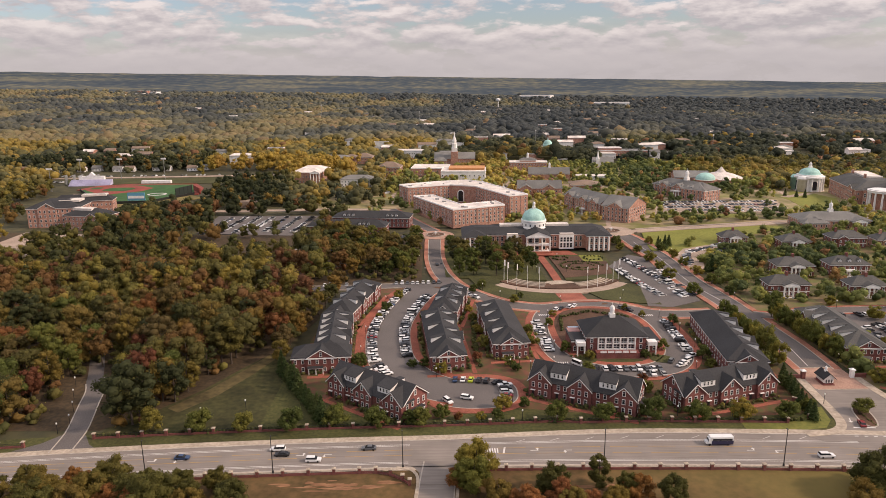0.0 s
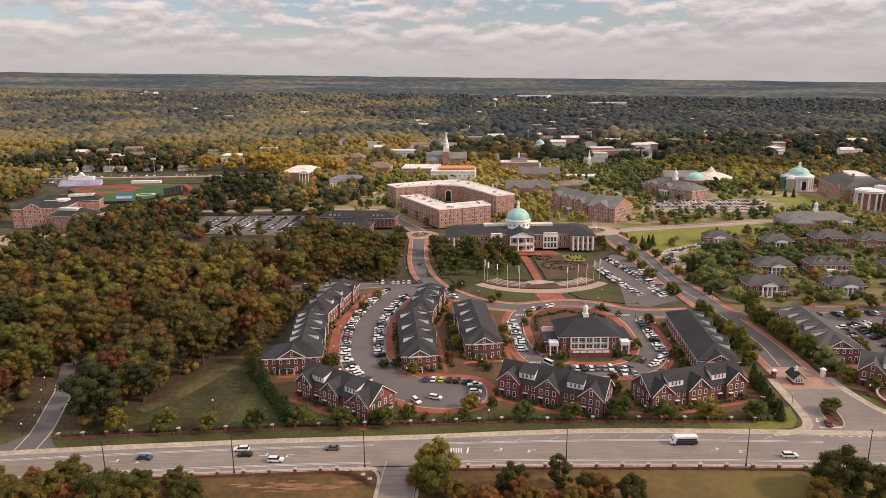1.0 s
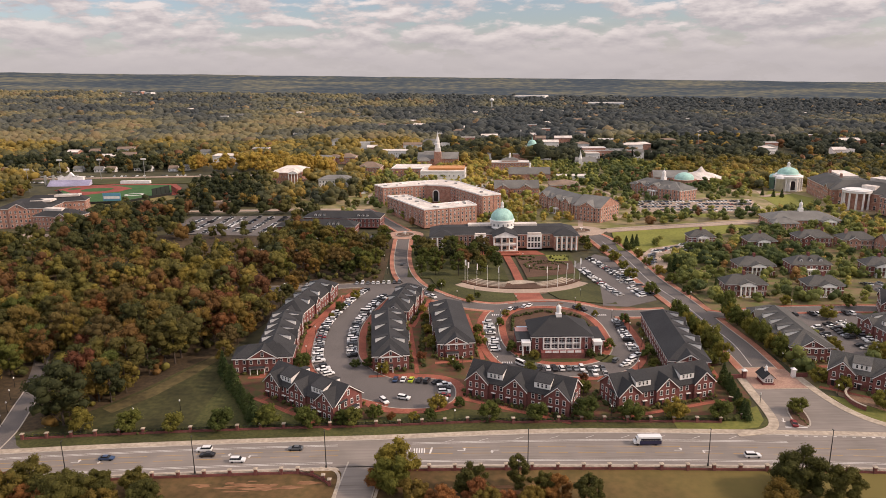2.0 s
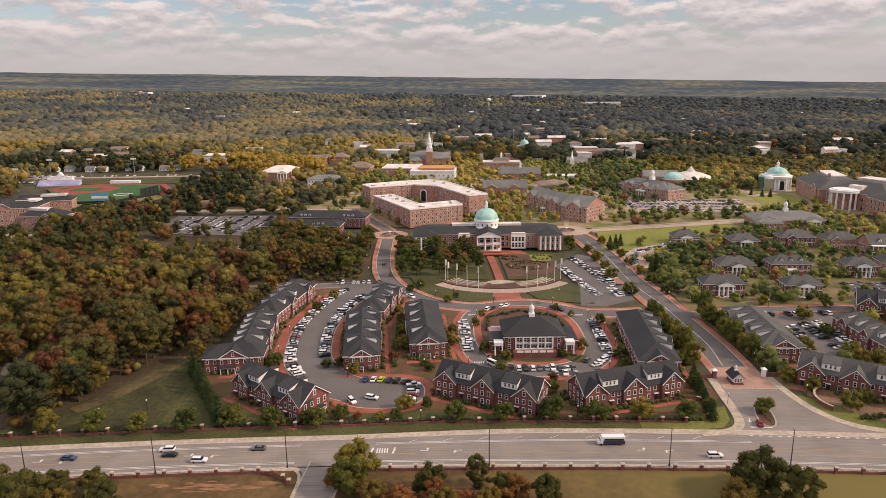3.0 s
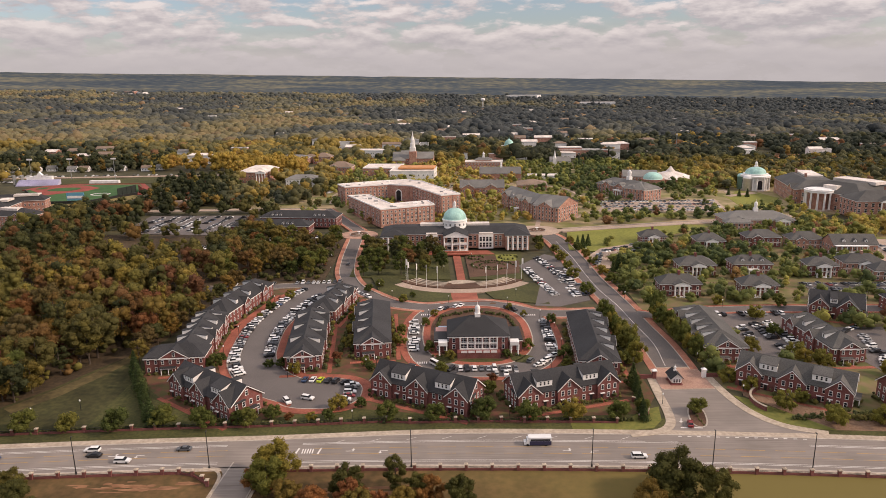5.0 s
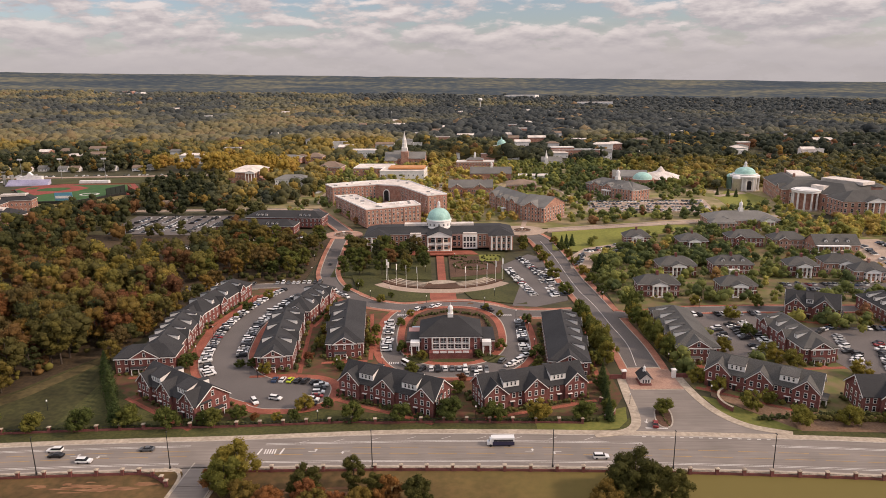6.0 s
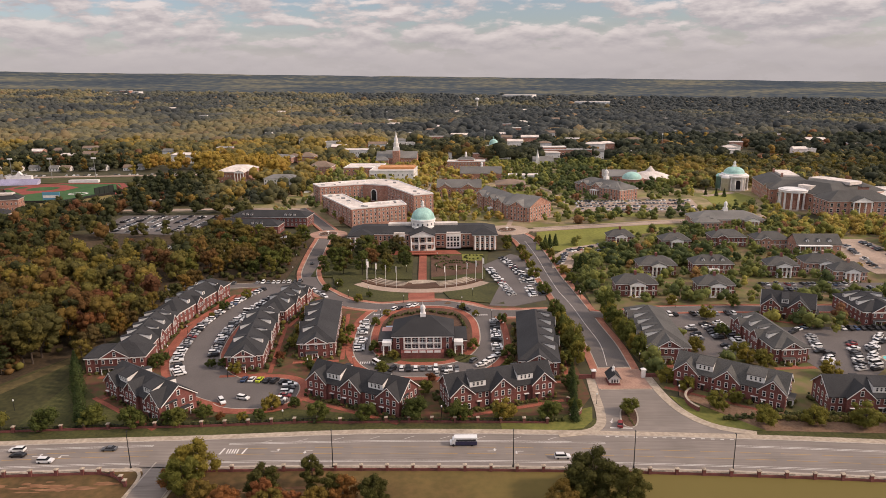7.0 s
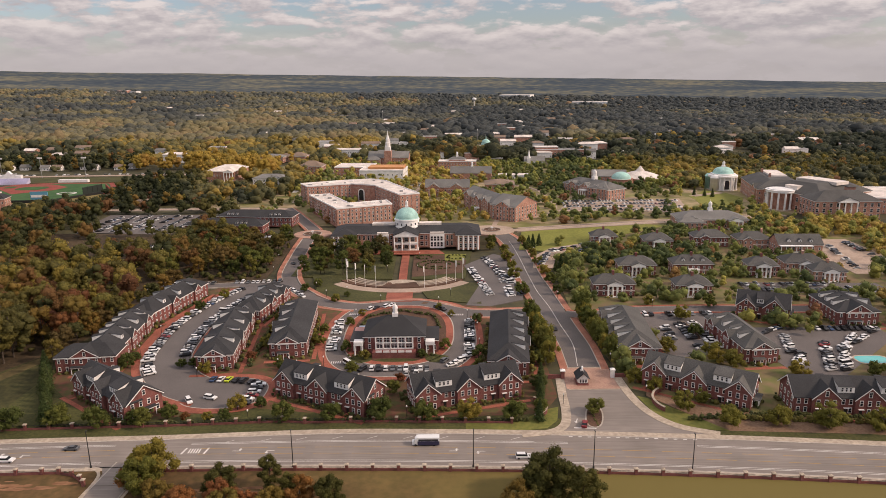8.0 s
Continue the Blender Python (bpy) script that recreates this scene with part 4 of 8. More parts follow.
def windows(parent, x, y, turn, spots, w=1.1, h=1.7):
    """Windows on a wall that starts at (x, y) and runs at the angle turn; spots of (along, height). Far facades, whose
    windows are too small to pick apart, keep theirs in one part."""
    f, p = window_meshes(w, h)
    c, s = math.cos(radians(turn)), math.sin(radians(turn))
    top = parent
    while top.parent:
        top = top.parent
    places = [pose(x + c * u + s * 0.004, y + s * u - c * 0.004, z, 0, 0, turn) for u, z in spots]
    if top.location.y > 420:
        f = Geo().box(-w / 2, w / 2, -0.05, 0.02, -0.1, h).mesh("window", white_paint)
        p = Geo().box(-w / 2 + 0.14, w / 2 - 0.14, -0.09, -0.04, 0.08, h * 0.47).box(-w / 2 + 0.14, w / 2 - 0.14, -0.09, -0.04, h * 0.53, h - 0.2).mesh("pane", glass)
        for src, nm, mat, lb in ((f, "window_frames", white_paint, "white window frames"), (p, "window_panes", glass, "dark window panes")):
            g = Geo()
            vs, fs = [tuple(v.co) for v in src.vertices], [tuple(q.vertices) for q in src.polygons]
            for m in places:
                g.add([tuple(m @ Vector(v)) for v in vs], fs)
            tagged(part(nm, g, mat, parent, lb), kind="stuff")
        return
    for m in places:
        wob = part("window", f, None, parent, m=m)
        part("pane", p, None, wob)


def grid(length, rows, step=2.6, margin=1.6, skip=()):
    n = max(1, int((length - 2 * margin) / step) + 1)
    gap = (length - 2 * margin) / max(1, n - 1)
    return [(margin + i * gap, z) for z in rows for i in range(n) if not any(a < margin + i * gap < b for a, b in skip)]


def gable_section(a, b, z, rise, oh=0.0, th=0.0):
    """Five-cornered wall section, or with th the bent slab of a gable roof over it."""
    m = (a + b) / 2
    if not th:
        return [(a, 0), (b, 0), (b, z), (m, z + rise), (a, z)]
    k = rise / (m - a)
    return [(a - oh, z - oh * k), (m, z + rise), (b + oh, z - oh * k), (b + oh, z - oh * k + th), (m, z + rise + th), (a - oh, z - oh * k + th)]


def hip(geo, x0, x1, y0, y1, z, rise, oh=0.5, flat_top=0.0):
    """A hipped roof with a fascia; flat_top leaves a deck of that half-width."""
    x0, x1, y0, y1 = x0 - oh, x1 + oh, y0 - oh, y1 + oh
    w, d = x1 - x0, y1 - y0
    k = min(w, d) / 2 - flat_top
    vs = [(x0, y0, z - 0.05), (x1, y0, z - 0.05), (x1, y1, z - 0.05), (x0, y1, z - 0.05), (x0, y0, z + 0.22), (x1, y0, z + 0.22), (x1, y1, z + 0.22), (x0, y1, z + 0.22)]
    fs = [(3, 2, 1, 0), (0, 1, 5, 4), (1, 2, 6, 5), (2, 3, 7, 6), (3, 0, 4, 7)]
    if flat_top > 0:
        vs += [(x0 + k, y0 + k, z + rise), (x1 - k, y0 + k, z + rise), (x1 - k, y1 - k, z + rise), (x0 + k, y1 - k, z + rise)]
        fs += [(4, 5, 9, 8), (5, 6, 10, 9), (6, 7, 11, 10), (7, 4, 8, 11), (8, 9, 10, 11)]
    elif w >= d:
        vs += [(x0 + k, y0 + k, z + rise), (x1 - k, y0 + k, z + rise)]
        fs += [(4, 5, 9, 8), (5, 6, 9), (6, 7, 8, 9), (7, 4, 8)]
    else:
        vs += [(x0 + k, y0 + k, z + rise), (x0 + k, y1 - k, z + rise)]
        fs += [(4, 5, 8), (5, 6, 9, 8), (6, 7, 9), (7, 4, 8, 9)]
    return geo.add(vs, fs)


def eaves(geo, x0, x1, y0, y1, z, d=0.45):
    """White cornice board round the wall head."""
    for a in ((x0 - d, x1 + d, y0 - d, y0 - 0.003), (x0 - d, x1 + d, y1 + 0.003, y1 + d), (x0 - d, x0 - 0.003, y0 - 0.003, y1 + 0.003), (x1 + 0.003, x1 + d, y0 - 0.003, y1 + 0.003)):
        geo.box(*a, z - 0.5, z - 0.06)
    return geo


def stand(A, B):
    """A pose at A whose x axis runs to B; and the length."""
    return pose(A[0], A[1], 0, 0, 0, math.degrees(math.atan2(B[1] - A[1], B[0] - A[0]))), math.hypot(B[0] - A[0], B[1] - A[1])


RECTS = []


def claim(m, x0, x1, y0, y1, extra=1.5):
    RECTS.append((m, x0, x1, y0, y1))
    r = min(x1 - x0, y1 - y0) / 2
    n = max(1, math.ceil(max(x1 - x0, y1 - y0) / (r + 0.1)))
    for i in range(n):
        t = (i + 0.5) / n
        q = m @ Vector(((x0 + (x1 - x0) * t, (y0 + y1) / 2, 0) if x1 - x0 > y1 - y0 else ((x0 + x1) / 2, y0 + (y1 - y0) * t, 0)))
        keep_clear(q.x, q.y, r + extra)


def shed_dormer(parent, cx, w, yf, face, k, eave, roof, turn=None, pane=3, flat=0.12):
    """A long dormer in a slope z = eave + k*y: white cheeks and face, shingled lid, windows. turn: pose for other slopes."""
    z0 = eave + k * yf
    z1 = z0 + face
    kk = k * flat
    yb = (z1 - eave - kk * yf) / (k - kk)
    zb = eave + k * yb
    g = Geo().along_x([(yf, z0 - 0.6), (yb, zb - 0.5), (yb, zb), (yf, z1)], cx - w / 2, cx + w / 2)
    d = part("dormer", g, white_paint, parent, "white-painted dormer in the roof slope", m=turn)
    e = 0.3
    part("dormer_roof", Geo().along_x([(yf - e, z1 - kk * e + 0.02), (yb + e, zb + kk * e + 0.02), (yb + e, zb + kk * e + 0.2), (yf - e, z1 - kk * e + 0.2)], cx - w / 2 - 0.15, cx + w / 2 + 0.15), roof, d, "dark shingled dormer roof")
    if pane:
        step = w / (pane + 1)
        windows(d, cx - w / 2, yf, 0, [(step * (i + 1), z0 + face * 0.3) for i in range(pane)], 0.9, round(face * 0.62, 2))


def row_house(A, B, depth, gables, dormers, eave=6.5, rise=5.0, roof=None, hip_end=False, label="", rear=2):
    """A long brick row of houses: gabled roof along its front, front gables, shed dormers, doors with canopies."""
    roof = roof or shingle
    m, L = stand(A, B)
    claim(m, 0, L, 0, depth)
    t = thing("row_house", label or "two-storey red brick row house with charcoal roof and white trim", "house", m, "brick houses of the village")
    k = rise / (depth / 2)
    part("wall", Geo().along_x(gable_section(0, depth, eave, rise), 0, L), red_brick, t, "dark red brick walls")
    part("roof", Geo().along_x(gable_section(0, depth, eave, rise, 0.55, 0.25), -0.5, L + 0.5), roof, t, "charcoal shingle roof")
    for x in (-0.62, L + 0.5):
        part("trim", Geo().along_x(gable_section(0, depth, eave - 0.38, rise, 0.55, 0.36), x, x + 0.12), white_paint, t, "white rake boards")
    taken = []
    for cx, w in gables:
        p, gr = 1.0, min(rise - 0.3, w / 2 * 0.92)
        taken.append((cx - w / 2 - 0.3, cx + w / 2 + 0.3))
        back = gr / k + 0.6
        ga = part("front_gable", Geo().along_y(gable_section(cx - w / 2, cx + w / 2, eave, gr), -p, back), red_brick, t, "brick front gable")
        part("gable_roof", Geo().along_y(gable_section(cx - w / 2, cx + w / 2, eave + 0.02, gr, 0.45, 0.24), -p - 0.45, back), roof, ga)
        part("rake_board", Geo().along_y(gable_section(cx - w / 2, cx + w / 2, eave - 0.36, gr, 0.45, 0.36), -p - 0.55, -p - 0.4), white_paint, ga, "white rake boards")
        windows(ga, cx - w / 2, -p, 0, [(w / 2, eave + 0.6)] + [(w / 2 + d * w * 0.29, 4.0) for d in (-1, 0, 1)] + [(w / 2 + w * 0.27, 0.9), (w / 2, 0.9)], 1.2, 1.9)
        d = part("door", Geo().box(cx - w * 0.29 - 0.5, cx - w * 0.29 + 0.5, -p - 0.06, -p + 0.02, 0.1, 2.3), black_iron, ga, "dark panelled front door")
        part("canopy", Geo().box(cx - w * 0.29 - 0.9, cx - w * 0.29 + 0.9, -p - 0.7, -p - 0.01, 2.6, 2.8), white_paint, d, "white door canopy")
    for cx, w in dormers:
        shed_dormer(t, cx, w, 1.1, 2.5, k, eave, roof, flat=0.36)
        d = part("door", Geo().box(cx - 0.5, cx + 0.5, -0.06, 0.02, 0.1, 2.3), black_iron, t, "dark panelled front door")
        part("canopy", Geo().box(cx - 0.9, cx + 0.9, -0.7, -0.01, 2.6, 2.8), white_paint, d, "white door canopy")
    windows(t, 0, 0, 0, grid(L, (4.0,), 2.4, 1.4, taken), 1.2, 1.9)
    windows(t, 0, 0, 0, [q for q in grid(L, (0.9,), 2.4, 1.4, taken) if not any(abs(q[0] - c) < 1.3 for c, w in dormers)], 1.2, 1.9)
    for x, turn, y in ((L, 90, 0), (0, -90, depth)):
        windows(t, x, y, turn, grid(depth, (0.9, 4.0), 2.8, 2.0) + [(depth / 2, eave + 1.3)], 1.2, 1.9)
    g = Geo().box(-2, L + 2, -5.6, -3.8, -0.3, 0.118)
    for cx, w in gables:
        g.box(cx - w * 0.29 - 0.7, cx - w * 0.29 + 0.7, -3.8, -1.05, -0.3, 0.118)
    single("footpath", g, brick_paving, "red brick footpath before a row of houses", "footpath", "structure", m=m)
    back = pose(L, depth, 0, 0, 0, 180)
    for i in range(rear):
        shed_dormer(t, L * (0.28 + 0.44 * i / max(1, rear - 1)), 2.4, 1.6, 2.0, k, eave, roof, turn=back, pane=1)
    # porch on the end wall
    po = part("porch", Geo().box(L + 0.01, L + 2.0, depth * 0.25, depth * 0.75, 2.7, 3.05), white_paint, t, "white end porch")
    part("porch_roof", Geo().box(L + 0.012, L + 2.2, depth * 0.24, depth * 0.76, 3.06, 3.2), roof, po, "shingled porch roof")
    for i in range(3):
        part("column", Geo().lathe([(0.16, 0), (0.13, 2.7)], 8, L + 1.75, depth * (0.28 + 0.22 * i)), white_paint, po)
    return t


def manor(x, y, turn, width, length, front=None, left=4, right=3, eave=6.6, rise=4.6, roof=None, label="", category="house", group="brick houses of the village"):
    """A deep brick house with a pedimented front: hipped roof running back, dormers on both slopes. (x, y): the front's left corner."""
    roof = roof or shingle
    m = pose(x, y, 0, 0, 0, turn)
    t = thing("brick_house", label or "deep red brick house with charcoal hipped roof and white pediment", category, m, group)
    W, S = width, length
    claim(m, 0, W, 0, S)
    part("wall", Geo().box(0, W, 0, S, 0, eave), red_brick, t, "dark red brick walls")
    part("roof", hip(Geo(), 0, W, 0, S, eave, rise, 0.5), roof, t, "charcoal hipped shingle roof")
    part("cornice", eaves(Geo(), 0, W, 0, S, eave), white_paint, t, "white cornice")
    fw = W * 0.62
    c = W / 2
    if front:
        fx0, fx1, fd = front
        wg = part("front_wing", Geo().box(fx0, fx1, -0.4, fd, 0, eave - 0.004), red_brick, t, "brick front wing")
        part("wing_roof", hip(Geo(), fx0, fx1, -0.4, fd, eave - 0.01, rise * 0.82, 0.5), roof, wg)
        part("wing_cornice", eaves(Geo(), fx0, fx1, -0.4, fd, eave - 0.02), white_paint, wg)
        c = (fx0 + fx1) / 2
        fw = (fx1 - fx0) * 0.5
        windows(wg, fx0, -0.4, 0, grid(fx1 - fx0, (0.9, 4.1), 2.7, 1.4, ((c - fx0 - fw / 2, c - fx0 + fw / 2),)), 1.1, 1.7)
        claim(m, fx0, fx1, 0, fd)
    gr = fw / 2 * 0.62
    pd = part("pediment", Geo().along_y(gable_section(c - fw / 2, c + fw / 2, eave, gr), -0.9, 4.5), red_brick, t, "brick pediment wall")
    part("pediment_roof", Geo().along_y(gable_section(c - fw / 2, c + fw / 2, eave + 0.03, gr, 0.4, 0.22), -1.35, gr / (rise / (min(W, S) / 2)) + 0.8), roof, pd)
    part("rake_board", Geo().along_y(gable_section(c - fw / 2, c + fw / 2, eave - 0.33, gr, 0.4, 0.34), -1.45, -1.3).box(c - fw / 2 - 0.4, c + fw / 2 + 0.4, -1.3, -0.92, eave - 0.5, eave - 0.1), white_paint, pd, "white pediment mouldings")
    windows(pd, c - fw / 2, -0.9, 0, grid(fw, (0.9, 4.1), 2.5, 1.3) + [(fw / 2, eave + 0.5)], 1.1, 1.7)
    if not front:
        side = (W - fw) / 2
        windows(t, 0, 0, 0, [(side / 2, z) for z in (0.9, 4.1)] + [(W - side / 2, z) for z in (0.9, 4.1)], 1.1, 1.7)
    po = part("porch", Geo().box(c - fw * 0.45, c + 0.6, -2.8, -0.92, 2.6, 2.95), white_paint, t, "white front porch")
    part("porch_roof", Geo().box(c - fw * 0.45 - 0.2, c + 0.8, -3.0, -0.93, 2.96, 3.12), roof, po, "shingled porch roof")
    for i in range(3):
        part("column", Geo().lathe([(0.17, 0), (0.14, 2.6)], 8, c - fw * 0.42 + i * (fw * 0.45 + 0.4) / 2, -2.6), white_paint, po)
    k = rise / (min(W, S) / 2)
    y0 = front[2] if front else 5
    for n, tm, lng in ((left, pose(0, 0, 0, 0, 0, -90), True), (right, pose(W, 0, 0, 0, 0, 90), False)):
        for i in range(n):
            at = y0 + (S - y0 - 4) * (i + 0.5) / n
            shed_dormer(t, -at if lng else at, 2.2, 1.2, 2.3, k, eave, roof, turn=tm, pane=1, flat=0.3)
    # gabled bays on the flank that faces the car park
    for i in range(2):
        at = y0 + (S - y0) * (0.3 + 0.45 * i)
        q = pose(W if right else 0, 0, 0, 0, 0, 90 if right else -90)
        a = at if right else -at
        bay = part("side_gable", Geo().along_y(gable_section(a - 3, a + 3, eave, 2.6), -0.8, 3.5), red_brick, t, "brick side gable", m=q)
        part("gable_roof", Geo().along_y(gable_section(a - 3, a + 3, eave + 0.03, 2.6, 0.4, 0.22), -1.2, 4.5), roof, bay)
        part("rake_board", Geo().along_y(gable_section(a - 3, a + 3, eave - 0.33, 2.6, 0.4, 0.34), -1.3, -1.15), white_paint, bay)
        windows(bay, a - 3, -0.8, 0, [(1.2, 4.1), (3, 4.1), (4.8, 4.1), (1.2, 0.9), (4.8, 0.9)], 1.0, 1.7)
    if x < 60:
        windows(t, W, 0, 90, [q for q in grid(S, (0.9, 4.1), 3.4, 2.5)], 1.0, 1.7)
    if x > 15:
        windows(t, 0, S, -90, [q for q in grid(S, (0.9, 4.1), 3.4, 2.5)], 1.0, 1.7)
    single("footpath", Geo().box(-1.8, W + 1.8, -6.0, -3.9, -0.3, 0.115).box(c - 1.2, c + 1.2, -3.9, -0.95, -0.3, 0.115).box(W + 2.2, W + 4.0, -3.9, S, -0.3, 0.115), brick_paving, "red brick footpath beside a brick house", "footpath", "structure", m=m)
    return t


def cupola(parent, x, y, z, s=1.0, dome=None):
    c = part("cupola", Geo().box(x - 1.2 * s, x + 1.2 * s, y - 1.2 * s, y + 1.2 * s, z - 1, z + 1.5 * s).lathe([(1.0 * s, z + 1.5 * s), (1.0 * s, z + 3.3 * s), (1.2 * s, z + 3.4 * s), (1.1 * s, z + 3.8 * s)], 8, x, y), white_paint, parent, "white-painted cupola")
    part("cupola_roof", Geo().lathe([(1.15 * s, z + 3.8 * s), (0.95 * s, z + 4.5 * s), (0.5 * s, z + 5.0 * s), (0.1 * s, z + 5.3 * s), (0.05 * s, z + 6.6 * s)], 8, x, y), dome or white_paint, c)
    return c


def portico(parent, x0, x1, y, depth, height, n=4, ped=True, roof=None, low=0.0):
    """White columns carrying an entablature and, where asked, a pediment."""
    p = part("portico", Geo().box(x0, x1, y - depth, y, height, height + 1.0).box(x0, x1, y - depth, y - 0.01, -0.05, 0.35 + low), white_paint, parent, "white columned portico")
    for i in range(n):
        cx = x0 + 0.5 + (x1 - x0 - 1) * i / (n - 1)
        part("column", Geo().lathe([(0.6, 0.35), (0.5, 0.6), (0.42, height - 0.4), (0.6, height)], 10, cx, y - depth + 0.6), white_paint, p)
    if ped:
        part("pediment", Geo().along_y([(x0, height + 1), (x1, height + 1), ((x0 + x1) / 2, height + 1 + (x1 - x0) * 0.2)], y - depth + 0.2, y + 4), white_paint, p)
        part("pediment_roof", Geo().along_y(gable_section(x0, x1, height + 1.03, (x1 - x0) * 0.2, 0.4, 0.25), y - depth - 0.1, y + 5), roof or grey_shingle, p)
    return p


def block(A, B, depth, eave, roof="hip", rise=4.0, wall=None, top=None, rows=2, label="", category="building", name="campus_building", step=3.4, win=(1.3, 1.9), sides_too=True, pediments=(), dormers=0, group="", chimneys=0, flat_top=0.0):
    """A plain large building on the line A to B, with rows of windows and a hipped, gabled or flat roof."""
    wall, top = wall or rose_brick, top or grey_shingle
    m, L = stand(A, B)
    claim(m, 0, L, 0, depth)
    t = thing(name, label, category, m, group)
    if roof == "gable":
        part("wall", Geo().along_x(gable_section(0, depth, eave, rise), 0, L), wall, t)
        part("roof", Geo().along_x(gable_section(0, depth, eave, rise, 0.6, 0.3), -0.5, L + 0.5), top, t)
        part("cornice", Geo().box(-0.5, L + 0.5, -0.42, -0.003, eave - 0.75, eave - 0.42), white_paint, t)
    elif roof == "hip":
        part("wall", Geo().box(0, L, 0, depth, 0, eave), wall, t)
        part("roof", hip(Geo(), 0, L, 0, depth, eave, rise, 0.7, flat_top), top, t)
        part("cornice", eaves(Geo(), 0, L, 0, depth, eave, 0.6), white_paint, t, "white cornice")
    else:
        part("wall", Geo().box(0, L, 0, depth, 0, eave), wall, t)
        part("roof", Geo().box(0.35, L - 0.35, 0.35, depth - 0.35, eave - 0.1, eave + 0.15), top, t, "flat pale roof")
        pr = Geo()
        for a in ((-0.25, L + 0.25, -0.25, 0.35), (-0.25, L + 0.25, depth - 0.35, depth + 0.25), (-0.25, 0.35, 0.35, depth - 0.35), (L - 0.35, L + 0.25, 0.35, depth - 0.35)):
            pr.box(*a, eave - 0.4, eave + 0.55)
        part("parapet", pr, white_paint if wall is not red_brick else kerbstone, t, "pale parapet coping")
    hs = [1.1 + i * (eave - 1.2) / rows for i in range(rows)]
    windows(t, 0, 0, 0, grid(L, hs, step, 1.8), *win)
    if sides_too:
        windows(t, L, 0, 90, grid(depth, hs, step, 2.0), *win)
        windows(t, 0, depth, -90, grid(depth, hs, step, 2.0), *win)
    for cx, w in pediments:
        pd = part("front_gable", Geo().along_y(gable_section(cx - w / 2, cx + w / 2, eave, w * 0.3), -1.0, depth / 2), wall, t)
        part("gable_roof", Geo().along_y(gable_section(cx - w / 2, cx + w / 2, eave + 0.03, w * 0.3, 0.5, 0.25), -1.5, depth / 2 + 1), top, pd)
        part("rake_board", Geo().along_y(gable_section(cx - w / 2, cx + w / 2, eave - 0.4, w * 0.3, 0.5, 0.4), -1.62, -1.45), white_paint, pd)
        windows(pd, cx - w / 2, -1.0, 0, grid(w, hs, 2.8, 1.6) + [(w / 2, eave + w * 0.06)], *win)
    k = rise / (depth / 2) if depth < L else rise / (L / 2)
    for cx in dormers if isinstance(dormers, tuple) else [L * (i + 1) / (dormers + 1) for i in range(dormers)]:
        d = part("dormer", Geo().along_y(gable_section(cx - 0.9, cx + 0.9, eave + 1.2 * k + 1.5, 0.8), 1.2, 4.0), white_paint, t, "small white gabled dormer")
        part("dormer_roof", Geo().along_y(gable_section(cx - 0.9, cx + 0.9, eave + 1.2 * k + 1.53, 0.8, 0.2, 0.14), 0.95, 4.2), top, d)
        windows(d, cx - 0.9, 1.2, 0, [(0.9, eave + 1.2 * k + 0.4)], 0.9, 1.1)
    for i in range(chimneys):
        cx = L * (0.2 + 0.6 * i / max(1, chimneys - 1)) if chimneys > 1 else L * 0.5
        part("chimney", Geo().box(cx - 0.6, cx + 0.6, depth * 0.5 - 0.9, depth * 0.5 + 0.9, eave, eave + rise + 1.6), wall, t, "brick chimney")
    return t


# the village
three = lambda L: ([(4.3, 8.6), (L * 0.49, 8.6), (L - 4.3, 8.6)], [(L * 0.27, 6.0), (L * 0.73, 6.0)])
for A, B, dpt in (((-43.7, 237.8), (-14.9, 215.9), 13), ((31, 236.8), (65.8, 218.4), 12.5), ((83, 221.3), (120.6, 233.1), 12.5), ((167.5, 241.8), (198.6, 219.9), 12)):
    L = math.hypot(B[0] - A[0], B[1] - A[1])
    gs, ds = three(L)
    row_house(A, B, dpt, gs, ds, roof=mid_shingle if A[0] > 150 else shingle)
row_house((212.1, 217.5), (256, 213.8), 13, [(10, 9), (24, 9), (38, 9)], [(17, 5.4), (31, 5.4)])
row_house((262, 212.5), (300, 206.5), 13, [(5, 9), (19, 9), (33, 9)], [(12, 5.4), (26, 5.4)])
row_house((232.9, 315.7), (253.5, 306), 15, [(4, 8), (16, 9)], [(10, 3)], rear=0)
manor(-54, 258.2, 5, 14, 52, front=(-8, 15.3, 11), left=5, right=4)
manor(-58, 313, -11, 13.5, 50, left=4, right=3)
manor(-6.2, 258, 5.7, 14.4, 54, left=3, right=4)
manor(-8, 315, -9.7, 13.5, 38, left=2, right=4)
manor(20, 270.8, 5, 15.2, 53, left=4, right=0)
manor(110, 250.5, -5, 15.5, 56, left=0, right=5)
manor(163.3, 263, -3.5, 17, 48, left=5, right=0, roof=mid_shingle)
manor(213, 259.5, 3, 14, 38, left=4, right=0, roof=mid_shingle)
manor(273.5, 302, -1, 19, 26, left=3, right=2)
manor(268, 236, -4, 16, 22, left=2, right=2)

